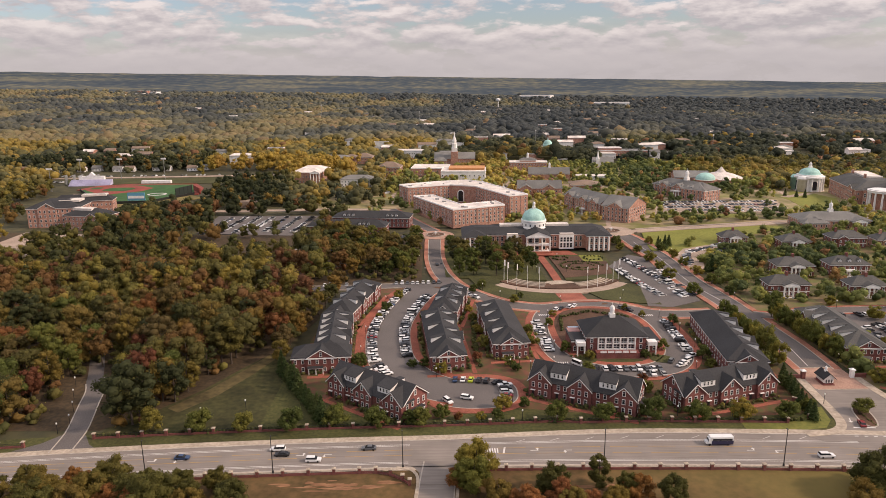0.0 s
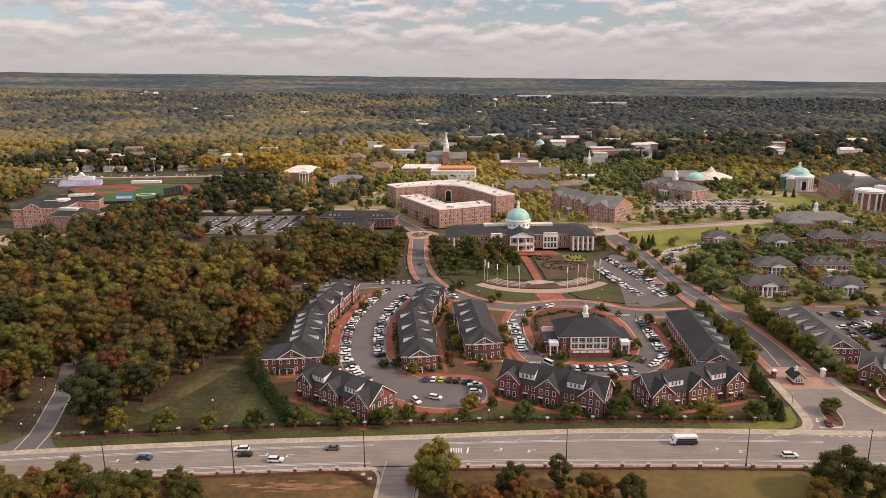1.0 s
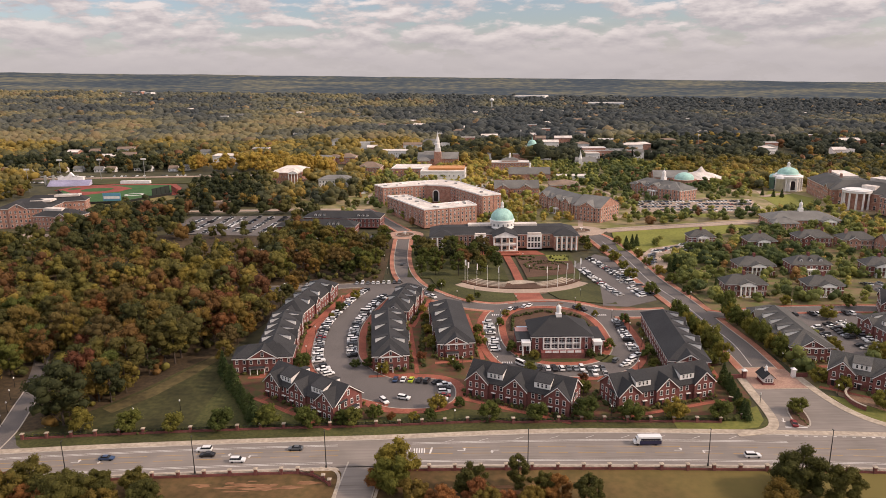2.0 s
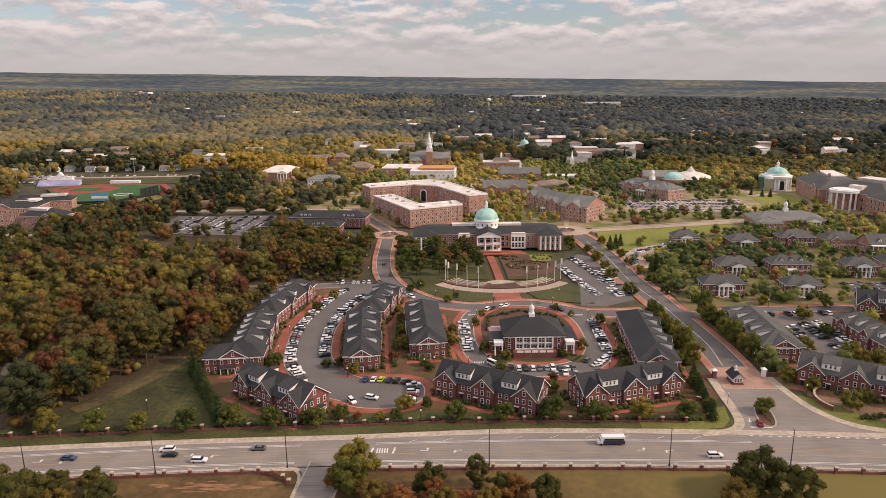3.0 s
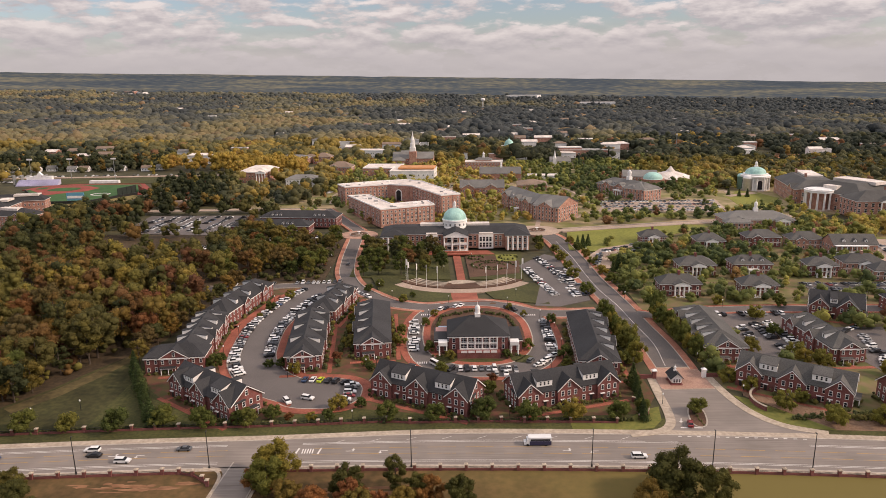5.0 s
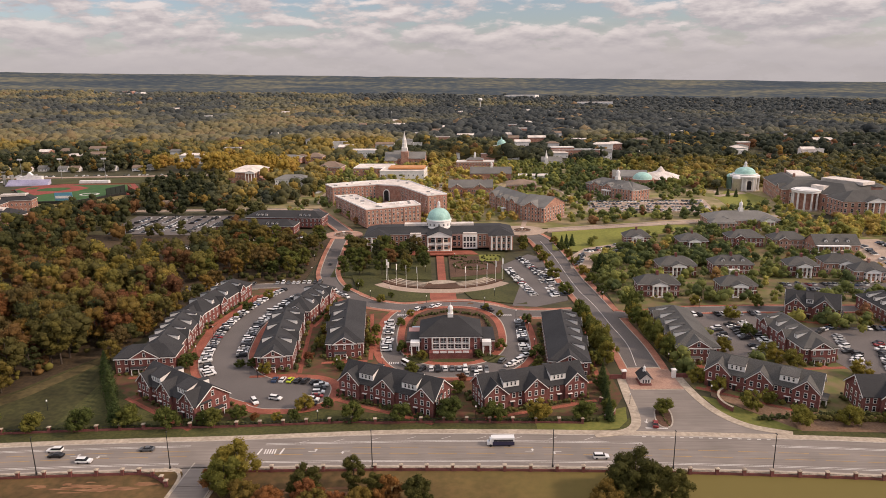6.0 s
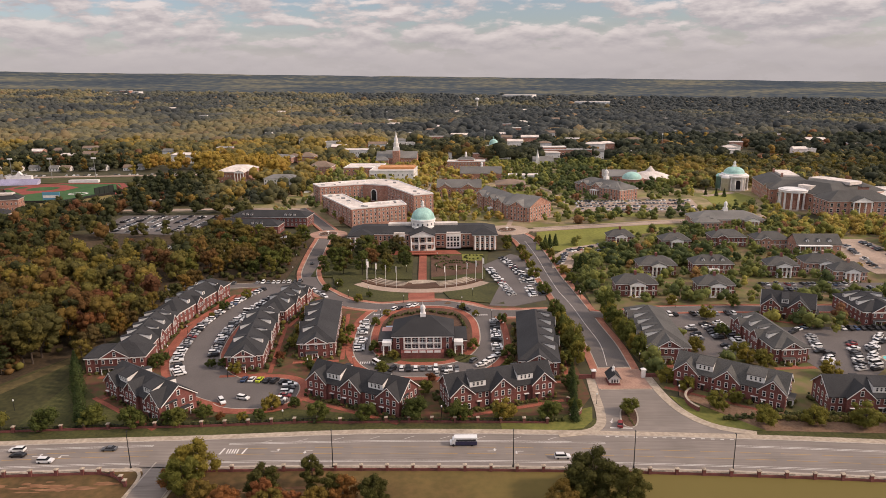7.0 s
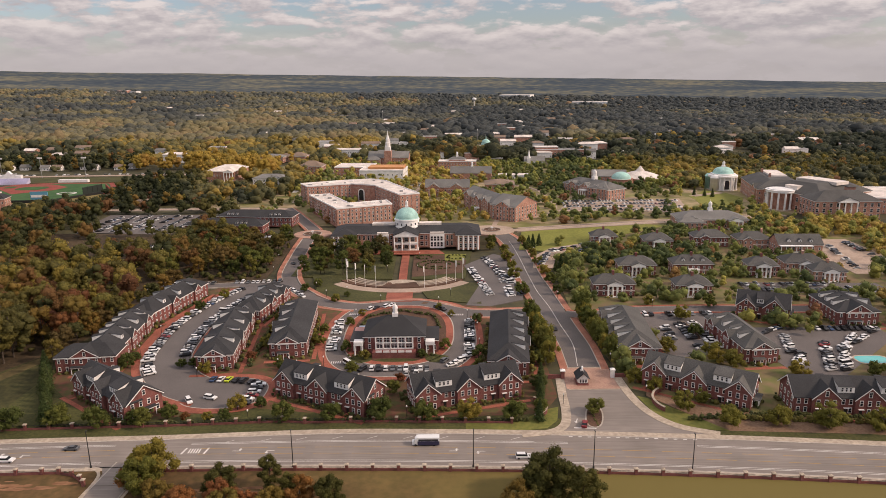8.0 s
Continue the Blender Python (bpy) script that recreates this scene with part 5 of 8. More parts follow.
# the hall in the ring road
hall = thing("brick_hall", "red brick hall with white arcade, charcoal hipped roof and cupola", "hall", pose(56, 273, 0))
part("wall", Geo().box(3.6, 28.4, 0, 19, 0, 8.4), red_brick, hall)
part("roof", hip(Geo(), 3.6, 28.4, 0, 19, 8.4, 6.0, 0.9), shingle, hall, "charcoal hipped roof")
part("cornice", eaves(Geo(), 3.6, 28.4, 0, 19, 8.4, 0.75), white_paint, hall, "white cornice")
for x0, x1 in ((-2.4, 3.55), (28.45, 34.4)):
    sw = part("side_wing", Geo().box(x0, x1, 2.2, 17, 0, 5.6), red_brick, hall, "low brick side wing")
    part("wing_roof", Geo().box(x0 - 0.4 if x0 < 5 else x0, x1 if x0 < 5 else x1 + 0.4, 1.8, 17.4, 5.6, 6.0), shingle, sw, "flat charcoal wing roof")
    part("wing_cornice", Geo().box(x0 - 0.35 if x0 < 5 else x0, x1 if x0 < 5 else x1 + 0.35, 1.85, 2.19, 5.1, 5.58), white_paint, sw)
    windows(sw, x0, 2.2, 0, [(1.4, 1.2), (4.4, 1.2)], 1.2, 2.2)
part("deck_panel", Geo().box(-2.2, 3.2, 12.2, 17.2, 6.01, 6.08), plain("dull_pink_panel", (0.42, 0.22, 0.19), 0.6), hall, "dull pink roof panel")
part("deck_panel", Geo().box(-1.0, 5.6, 17.6, 20.6, 5.2, 5.4), plain("pale_blue_panel", (0.42, 0.52, 0.60), 0.5), hall, "pale blue roof panel")
part("terrace", Geo().box(7, 25, -4.2, -0.01, 0, 2.6), red_brick, hall, "brick terrace wall")
ar = part("arcade", Geo().box(8, 24, -1.0, -0.01, 2.7, 3.1).box(8, 24, -1.0, -0.01, 7.9, 8.3).box(8, 24, -1.0, -0.01, 5.3, 5.6), white_paint, hall, "white arcade with tall arched windows")
for i in range(6):
    part("pilaster", Geo().box(8 + i * 3.1, 8.5 + i * 3.1, -1.05, -0.02, 2.7, 8.3), white_paint, ar)
for i in range(5):
    part("pane", Geo().slab([(9, 0), (10.6, 0), (10.6, 2.2), (10.25, 2.65), (9.8, 2.8), (9.35, 2.65), (9, 2.2)], 0, 0.06), glass, ar, "tall arched pane", m=pose(i * 3.1, -0.2, 5.4, 90, 0, 0) @ pose(-0.05, 0, 0))
    part("pane", Geo().box(8.8 + i * 3.1, 10.9 + i * 3.1, -0.2, -0.1, 3.1, 5.2), glass, ar)
    mu = Geo().box(9.68 + i * 3.1, 9.84 + i * 3.1, -0.34, -0.21, 3.1, 8.0)
    for z in (3.9, 4.6, 6.1, 6.8):
        mu.box(8.7 + i * 3.1, 11.0 + i * 3.1, -0.34, -0.212, z, z + 0.1)
    part("mullion", mu, white_paint, ar)
    part("rail", Geo().box(8.5 + i * 3.1, 11.1 + i * 3.1, -4.3, -4.15, 2.6, 3.5), white_paint, hall, "white balustrade panel")
for x0 in (-0.9, 29.1):
    po = part("side_porch", Geo().box(x0, x0 + 3.8, -1.6, 2.18, 4.6, 6.2), white_paint, hall, "white side porch")
    for dx in (0.4, 3.4):
        part("column", Geo().lathe([(0.35, 0), (0.26, 4.6)], 10, x0 + dx, -1.2), white_paint, po)
windows(hall, 0, 0, 0, [(u, z) for u in (5.6, 26.4) for z in (2.8, 5.6)], 1.2, 2.0)
windows(hall, 28.4, 0, 90, grid(19, (6.1,), 3.4, 2.0), 1.2, 1.7)
windows(hall, 3.6, 19, -90, grid(19, (6.1,), 3.4, 2.0), 1.2, 1.7)
cupola(hall, 16, 9.5, 13.8, 1.0)

# gatehouse
gate = thing("gatehouse", "small white gatehouse with charcoal gabled roof and cupola", "gatehouse", pose(145, 241.5, 0))
part("wall", Geo().box(-1.9, 1.9, 0, 5.2, 0, 3.0), white_paint, gate)
part("base", Geo().box(-2.3, 2.3, -0.6, 5.6, 0, 0.3), red_brick, gate)
part("roof", Geo().along_y(gable_section(-1.9, 1.9, 3.0, 1.7, 0.6, 0.25), -0.8, 5.9), shingle, gate)
part("gable", Geo().along_y([(-1.9, 3.0), (1.9, 3.0), (0, 4.7)], 0, 5.2), white_paint, gate)
part("plinth", Geo().box(-1.96, 1.96, -0.06, 5.26, 0.3, 1.0), red_brick, gate, "brick plinth")
part("door", Geo().box(1.9, 1.98, 2.1, 3.1, 0.3, 2.4), black_iron, gate, "dark side door")
for y in (-0.5, 5.4):
    part("rake_board", Geo().along_y(gable_section(-1.9, 1.9, 2.86, 1.7, 0.5, 0.2), y - 0.06, y + 0.06), white_paint, gate, "white rake boards")
windows(gate, -1.9, 0, 0, [(1.0, 1.0), (2.0, 1.0), (3.0, 1.0)], 0.9, 1.5)
cupola(gate, 0, 2.6, 4.5, 0.42)
for x, y in ((138.3, 247.5), (157.6, 248)):
    p = thing("gate_pier", "square brick gate pier with white stone cap", "gate pier", pose(x, y, 0), "gate piers")
    part("shaft", Geo().box(-0.7, 0.7, -0.7, 0.7, 0, 3.2), red_brick if x < 150 else white_paint, p)
    part("cap", Geo().box(-0.95, 0.95, -0.95, 0.95, 3.2, 3.5).add([(-0.9, -0.9, 3.5), (0.9, -0.9, 3.5), (0.9, 0.9, 3.5), (-0.9, 0.9, 3.5), (0, 0, 4.1)], [(0, 1, 4), (1, 2, 4), (2, 3, 4), (3, 0, 4)]), white_paint, p)
    part("side_wall", Geo().box(-5.5 if x < 150 else 0.75, -0.75 if x < 150 else 5.5, -0.25, 0.25, 0, 1.7), red_brick, p)

# domed hall on the hill
dh = thing("domed_hall", "long brick hall with white portico and green copper dome", "hall", pose(16, 461, 0))
claim(pose(16, 461, 0), 0, 100, -12, 26)
part("wall", Geo().box(0, 100, 0, 24, 0, 10.2), rose_brick, dh)
part("roof", hip(Geo(), 0, 100, 0, 24, 10.2, 3.6, 0.8, 4), shingle, dh, "charcoal roof with flat deck")
part("cornice", eaves(Geo(), 0, 100, 0, 24, 10.2, 0.7), white_paint, dh, "white cornice")
for x0, x1 in ((0, 16), (84, 100)):
    wg = part("wing", Geo().box(x0 + 0.2, x1 - 0.2, -7, 0.1, 0, 10.1), rose_brick, dh)
    part("wing_roof", hip(Geo(), x0, x1, -7, 8, 10.1, 3.4, 0.8), shingle, wg)
    part("wing_cornice", eaves(Geo(), x0, x1, -7, 0, 10.08, 0.6), white_paint, wg)
    for i in range(5):
        part("pilaster", Geo().lathe([(0.6, 0), (0.5, 9.4)], 10, x0 + 1.4 + i * 3.3, -7.6), white_paint, wg)
    windows(wg, x0, -7, 0, [(3 + 3.3 * i, z) for i in range(4) for z in (1.4, 5.6)], 1.6, 2.8)
for x0, x1 in ((30, 38), (66, 76)):
    bw = part("bay", Geo().box(x0, x1, -2.5, 0.1, 0, 9.6), white_paint, dh, "white two-storey window bay")
    windows(bw, x0, -2.5, 0, [(1.4 + 2.2 * i, z) for i in range(int((x1 - x0) / 2.2)) for z in (1.2, 5.2)], 1.7, 3.2)
    part("deck", Geo().box(x0 + 0.3, x1 - 0.3, -2.2, 4, 9.6, 10.9), white_roof, bw, "white flat bay roof")
windows(dh, 0, 0, 0, [(x, z) for x in (18, 21, 24, 27, 61, 63.6, 78, 81, 60, 39.5) for z in (1.4, 5.6)], 1.5, 3.0)
portico(dh, 42, 58.5, -1, 12, 10.2, 4, True, shingle)
part("portico_wall", Geo().box(43.5, 57, -6, -0.9, 0, 10.2), rose_brick, dh)
windows(dh, 43.5, -6, 0, [(2.3 + 4.4 * i, z) for i in range(3) for z in (0.8, 5.6)], 2.8, 3.6)
part("balcony", Geo().box(42.5, 58, -12.5, -6.02, 4.9, 5.3).box(42.5, 58, -12.6, -12.4, 5.3, 6.2), white_paint, dh, "white balcony")
for x0, x1 in ((26, 42), (58, 74)):
    part("roof_screen", Geo().box(x0, x1, 9, 15, 12.5, 15.2), white_roof, dh, "pale rooftop screen")
dr = part("drum", Geo().lathe([(9.4, 11), (9.4, 13.4), (8.6, 13.6), (8.4, 17.4), (8.9, 17.6), (8.6, 18.4)], 28, 50, 12), white_paint, dh, "white round drum")
part("dome", Geo().lathe([(8.3, 18.3)] + [(8.1 * math.cos(a), 18.3 + 7.6 * math.sin(a)) for a in [radians(8 * i) for i in range(11)]], 36, 50, 12), copper, dh, "green copper dome", smooth=True)
cupola(dh, 50, 12, 25.9, 0.9)
for i in range(16):
    a = radians(22.5 * i)
    windows(dr, 50 + 8.58 * math.sin(a), 12 - 8.58 * math.cos(a), math.degrees(a), [(0, 14.4)], 1.2, 1.7)
part("steps", Geo().box(41, 60, -20, -13, 0, 0.6).box(42, 59, -16, -13, 0.6, 1.2), brick_paving, dh, "brick entrance steps")

# brick quadrangle: an L of four storeys before a taller, bent wing round a court


def dormitory_wing(outline, height, rows, label, step=3.3, win=(1.5, 1.9), bare=()):
    """A flat-roofed brick wing on a many-cornered outline (counter-clockwise), with coping, band courses, brick piers and windows."""
    ox, oy = outline[0]
    pts = [Vector((x - ox, y - oy)) for x, y in outline]
    t = thing("dormitory_wing", label, "dormitory", pose(ox, oy, 0), "quadrangle wings")
    n = len(pts)
    flat = [tuple(p) for p in pts]
    part("wall", Geo().slab(flat, -1.5, height), rose_brick, t, "rose brick walls")
    part("roof", Geo().slab(flat, height, height + 0.12), white_roof, t, "pale membrane roof")
    cop, band = Geo(), Geo()
    shaft = Geo().box(-0.55, 0.55, -0.34, -0.004, 0, height - 0.4).mesh("pier", rose_brick)
    for i in range(n):
        a, b = pts[i], pts[(i + 1) % n]
        d = b - a
        L = d.length
        m = pose(a.x, a.y, 0, 0, 0, math.degrees(math.atan2(d.y, d.x)))
        for geo, boxes in ((cop, [(-0.3, L + 0.3, -0.3, 0.45, height - 0.35 + 0.006 * i, height + 0.7 + 0.006 * i)]),
                           (band, [(-0.1, L + 0.1, -0.14, -0.004, z, z + 0.4) for z in (3.4, height - 3.3)])):
            for bx in boxes:
                g2 = Geo().box(*bx)
                geo.add([tuple(m @ Vector(v)) for v in g2.v], g2.f)
        for u in np.arange(0.6, L, 10.5):
            part("pier", shaft, None, t, m=m @ pose(float(u), 0, 0))
        if L > 6 and i not in bare:
            windows(t, a.x, a.y, math.degrees(math.atan2(d.y, d.x)), grid(L, [1.3 + k * (height - 2.0) / rows for k in range(rows)], step, 2.2), *win)
            claim(t.matrix_world @ m, 0, L, 0, 8, 3)
    part("coping", cop, white_paint, t, "pale parapet coping")
    part("band", band, pale_paving, t, "sandy band courses")
    c = sum(pts, Vector((0, 0))) / n
    vr = random.Random(n)
    for k in range(12):
        a, b = pts[k % n], pts[(k + 1) % n]
        q = (a + (b - a) * vr.uniform(0.25, 0.75))
        inward = Vector((-(b - a).y, (b - a).x)).normalized()
        q = q + inward * vr.uniform(4, 8)
        w = vr.uniform(0.7, 1.9)
        part("roof_vent", Geo().box(q.x - w, q.x + w, q.y - w * 0.7, q.y + w * 0.7, height + 0.1, height + vr.uniform(0.7, 1.5)), grey_metal if k % 3 else white_paint, t, "roof vent")
    return t


dormitory_wing([(-26, 603), (8, 536), (50.2, 554.8), (44.5, 573), (14.5, 560), (-9, 607.6)], 13.4, 4, "four-storey rose brick dormitory wing with pale flat roof")
qw = dormitory_wing([(-42.5, 650), (-33.5, 633), (-5, 643), (6, 646), (28.8, 635), (55.7, 580.3), (71.8, 587), (45, 645), (37, 664), (21.8, 676), (-5.3, 668)], 16.6, 5, "tall rose brick dormitory wing bent round a court", bare=(3, 7, 8, 9, 10))
am = pose(48.5, -4, 0, 0, 0, math.degrees(math.atan2(-11, 22.8)))
part("arch", Geo().along_y([(7.4, 1.5), (14.2, 1.5), (14.2, 9.5)] + [(10.8 + 3.4 * math.cos(radians(15 * k)), 9.5 + 3.4 * math.sin(radians(15 * k))) for k in range(1, 12)] + [(7.4, 9.5)], -0.6, -0.004), white_paint, qw, "white stone arch surround", m=am)
part("arch_glass", Geo().along_y([(8.3, 1.8), (13.3, 1.8), (13.3, 9.5)] + [(10.8 + 2.5 * math.cos(radians(15 * k)), 9.5 + 2.5 * math.sin(radians(15 * k))) for k in range(1, 12)] + [(8.3, 9.5)], -0.68, -0.605), glass, qw, "tall arched window", m=am)
single("court_paving", Geo().slab([(-8, 610), (14, 563), (46, 577), (52, 584), (28, 634), (5, 644), (-14, 632)], -0.3, 0.1), brick_paving, "brick-paved court of the quadrangle", "paving", "structure")
part("canopy", Geo().slab([(15, 592 - 536), (49, 580 - 536), (51, 585 - 536), (17, 598 - 536)], 4.2, 5.2), white_roof, thing("covered_walk", "low covered walk with a pale flat roof in the court", "covered walk", pose(0, 536, 0)), "pale flat roof")
cw = [o for o in bpy.data.objects if o.name == "covered_walk"][0]
for k in range(6):
    part("post", Geo().box(16.5 + 6.5 * k, 17.1 + 6.5 * k, 57.5 - 2.2 * k, 58.1 - 2.2 * k, 0, 4.2), rose_brick, cw)

# charcoal-roofed offices beside the grey car park
block((-88, 540), (-27, 533), 18, 8, "hip", 4, red_brick, shingle, 2, "long brick office with charcoal roof and white dormers", "office", dormers=(9, 12.5, 16, 44, 47.5, 51), win=(1.4, 2.0))
block((-104, 514), (-44, 509), 15, 6.5, "hip", 4, red_brick, shingle, 1, "low brick office with charcoal roof behind trees", "office", dormers=(13, 16.5, 20, 40, 43.5, 47))
# brick block by the sports ground
lb = block((-338, 548), (-298, 553), 27, 16, "hip", 6, rose_brick, shingle, 4, "four-storey brick block with dark roof and white cornice", "dormitory", win=(1.5, 2.1), pediments=((16, 14),))
part("roof_deck", Geo().box(22, 38, 9, 21, 19, 20.6), white_roof, lb, "white flat roof strip")
lw_ = block((-304, 540), (-270, 531), 20, 12, "hip", 5, rose_brick, shingle, 3, "brick wing with charcoal roof and white trim", "dormitory", pediments=((27, 10),))
part("roof_deck", Geo().box(4, 22, 6, 12, 15.2, 17.0), white_roof, lw_, "white flat roof strip")
lr_ = block((-338, 584), (-290, 594), 14, 15, "hip", 5, rose_brick, shingle, 3, "brick rear wing with dark roof", "dormitory")
part("roof_deck", Geo().box(24, 44, 3, 11, 18.2, 19.8), white_roof, lr_, "white flat roof strip")
single("brick_annexe", Geo().along_x([(0, 0), (14, 0), (14, 7), (7, 12), (0, 7)], 0, 12), pale_paving, "small sandy gabled annexe beside the brick block", "annexe", m=pose(-352, 640, 0))
# chapel with steeple
ch = block((-8, 908), (45, 905), 22, 12, "gable", 7, rose_brick, grey_shingle, 2, "brick chapel with grey roof and tall white steeple", "chapel")
tw = part("tower", Geo().box(22, 31, -4, 5, 0, 21), rose_brick, ch, "brick tower")
part("belfry", Geo().box(22.8, 30.2, -3.2, 4.2, 21, 26).lathe([(3.4, 26), (3.4, 31), (3.8, 31.3), (2.6, 31.6), (2.6, 35), (2.9, 35.3)], 8, 26.5, 0.5), white_paint, tw, "white belfry")
part("spire", Geo().lathe([(2.6, 35.3), (0.9, 41), (0.1, 47)], 8, 26.5, 0.5), white_paint, tw, "white spire")
block((-8, 900), (8, 899.5), 10, 10, "hip", 4, rose_brick, grey_shingle, 2, "low brick chapel wing with grey roof", "chapel")
# student centre
block((-39, 827), (5, 823), 40, 9.6, "flat", 0, rose_brick, white_roof, 2, "pale flat-roofed student centre", "building", step=5)
sc = block((-3, 777), (47, 773), 38, 12, "flat", 0, white_paint, white_roof, 2, "white building with orange roof deck under works", "building", step=5)
part("roof_deck", Geo().box(8, 49, 12, 36, 12.7, 14.5), orange_deck, sc, "orange roof underlay")
block((85, 856), (131, 852), 18, 12, "flat", 0, rose_brick, white_roof, 3, "brick hall with white trim and cupola", "hall")
c1 = block((99, 777), (145, 773), 20, 8.5, "gable", 6, rose_brick, grey_shingle, 1, "grey-roofed brick hall with cupola", "hall")
cupola(c1, 24, 10, 14, 1.1)
c2 = block((98, 862), (118, 860), 10, 14, "hip", 3, rose_brick, grey_shingle, 3, "brick tower block with cupola", "hall")
cupola(c2, 10, 5, 16.5, 1.2)
block((74, 669), (117, 667), 20, 9.5, "gable", 6, rose_brick, grey_shingle, 2, "brick house of many gables with grey roof", "hall", pediments=((8, 12), (30, 12)), chimneys=2)
block((134, 704), (164, 702), 26, 6, "hip", 4, rose_brick, brown_shingle, 1, "low hall with tan hipped roof", "hall")
block((153, 772), (186, 769), 16, 5.5, "flat", 0, white_paint, white_roof, 1, "low white row of small shops", "shop", dormers=0)
em = block((110, 612), (131, 561), 20, 12.5, "gable", 6, rose_brick, grey_shingle, 4, "long four-storey brick dormitory with grey gabled roof and white portico", "dormitory", pediments=((9, 12), (30, 10), (46, 11)), win=(1.4, 1.9), dormers=5, name="dormitory")
portico(em, 25, 35, -1, 3.5, 4.4, 4, False)
block((131, 556), (149, 540), 30, 12.5, "gable", 6.5, rose_brick, grey_shingle, 4, "four-storey brick dormitory end with grey cross gables", "dormitory", pediments=((12, 13),), win=(1.4, 1.9), dormers=0, name="dormitory")
block((150, 548), (162, 560), 14, 12.4, "hip", 5, rose_brick, grey_shingle, 4, "brick dormitory wing with grey hipped roof", "dormitory", win=(1.4, 1.9), name="dormitory")
lib = block((211, 683), (243, 630), 22, 10.5, "hip", 6, rose_brick, grey_shingle, 3, "brick library with grey roof, white dormers and cupola", "library", dormers=8, pediments=((14, 11), (31, 12), (48, 11)), win=(1.4, 2.2))
cupola(lib, 31, 12, 16.5, 1.7)
portico(lib, 26, 36, -1, 3.5, 6.5, 4, False)
block((244, 634), (262, 652), 22, 10.5, "hip", 5, rose_brick, grey_shingle, 3, "brick library wing with grey roof", "library", win=(1.4, 2.2))
db = thing("domed_pavilion", "pale pavilion with green copper dome beside a white tent roof", "pavilion", pose(278, 722, 0))
part("wall", Geo().lathe([(12, 0), (12, 7.5), (12.6, 8)], 24), rose_brick, db)
part("dome", Geo().lathe([(10, 8)] + [(10 * math.cos(radians(9 * i)), 8 + 7 * math.sin(radians(9 * i))) for i in range(10)], 28), copper, db, smooth=True)
keep_clear(278, 722, 15)
tent = thing("tent_roof", "white tent-shaped roof over a round hall", "hall", pose(303, 742, 0))
part("wall", Geo().lathe([(22, 0), (22, 7)], 16), rose_brick, tent)
part("roof", Geo().lathe([(23.5, 7), (14, 10.5), (5, 13), (0.3, 18.5)], 16), white_roof, tent, "white pleated roof")
keep_clear(303, 742, 26)
block((250, 735), (285, 728), 30, 9, "gable", 5, rose_brick, grey_shingle, 2, "plain brick hall with grey roof", "hall")
sp = block((196, 895), (222, 892), 16, 7, "gable", 5, white_paint, grey_shingle, 1, "small white church with spire", "church")
part("spire", Geo().box(4, 8, -2, 2, 0, 11).lathe([(2.2, 11), (1.4, 14), (0.1, 22)], 8, 6, 0), white_paint, sp, "white spire")
# arena with dome and porticos
ad = thing("domed_rotunda", "brick rotunda with white columns, arched windows and green copper dome", "rotunda", pose(372, 692, 0))
part("wall", Geo().lathe([(11.2, 0), (11.2, 16.5)], 32), white_paint, ad)
ad.scale = (1.06, 1.06, 0.86)
part("ring_beam", Geo().lathe([(13.4, 15.6), (13.4, 17.4), (12.6, 17.8), (11.2, 18.0), (11.2, 19.2), (10.8, 19.3)], 36), white_paint, ad)
part("plinth", Geo().lathe([(14.2, -0.2), (14.2, 0.6), (11.3, 0.7)], 36), concrete, ad)
for i in range(8):
    for w in (-8, 8):
        a = radians(45 * i + 22.5 + w)
        part("column", Geo().lathe([(0.9, 0.6), (0.8, 1.2), (0.68, 15.6)], 10, 12.5 * math.cos(a), 12.5 * math.sin(a)), white_paint, ad)
    arch = [(-2.3, 2.0), (2.3, 2.0), (2.3, 10.0)] + [(2.3 * math.cos(radians(20 * k)), 10 + 2.3 * math.sin(radians(20 * k))) for k in range(1, 9)] + [(-2.3, 10.0)]
    part("window", Geo().along_x([(y, z) for y, z in arch], 11.0, 11.35), glass, ad, "tall arched window", m=pose(0, 0, 0, 0, 0, 45 * i))
part("dome", Geo().lathe([(9.6, 19.2), (9.6, 19.8)] + [(9.2 * math.cos(radians(8 * i)), 19.9 + 7.0 * math.sin(radians(8 * i))) for i in range(11)], 36), copper, ad, smooth=True)
cupola(ad, 0, 0, 26.4, 1.25)
for k in (150, 215):
    part("half_dome", Geo().lathe([(4.2, 0), (4.2, 14.5), (4.5, 14.6), (4.5, 15.4)] + [(4.3 * math.cos(radians(10 * i)), 15.4 + 3.2 * math.sin(radians(10 * i))) for i in range(9)], 20, 11.5 * math.cos(radians(k)), 11.5 * math.sin(radians(k))), copper if k == 150 else white_paint, ad, "small domed side bay", smooth=True)
keep_clear(372, 692, 18), keep_clear(350, 650, 32), keep_clear(372, 660, 25), keep_clear(332, 612, 26)
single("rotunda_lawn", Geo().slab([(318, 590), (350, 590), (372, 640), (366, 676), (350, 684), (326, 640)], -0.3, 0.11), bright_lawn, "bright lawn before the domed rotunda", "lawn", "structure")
single("rotunda_walk", Geo().slab([(326, 655), (332, 650), (366, 668), (362, 676)], -0.3, 0.13), pale_paving, "sandy path to the domed rotunda", "footpath", "structure")
w1 = block((384, 676), (368, 604), 44, 14.5, "hip", 7, rose_brick, mid_shingle, 3, "long brick arena wing with dark roof", "arena", step=5, flat_top=10, pediments=((62, 12),))
part("roof_deck", Geo().box(6, 46, 16, 30, 19.5, 23), white_roof, w1, "white flat roof")
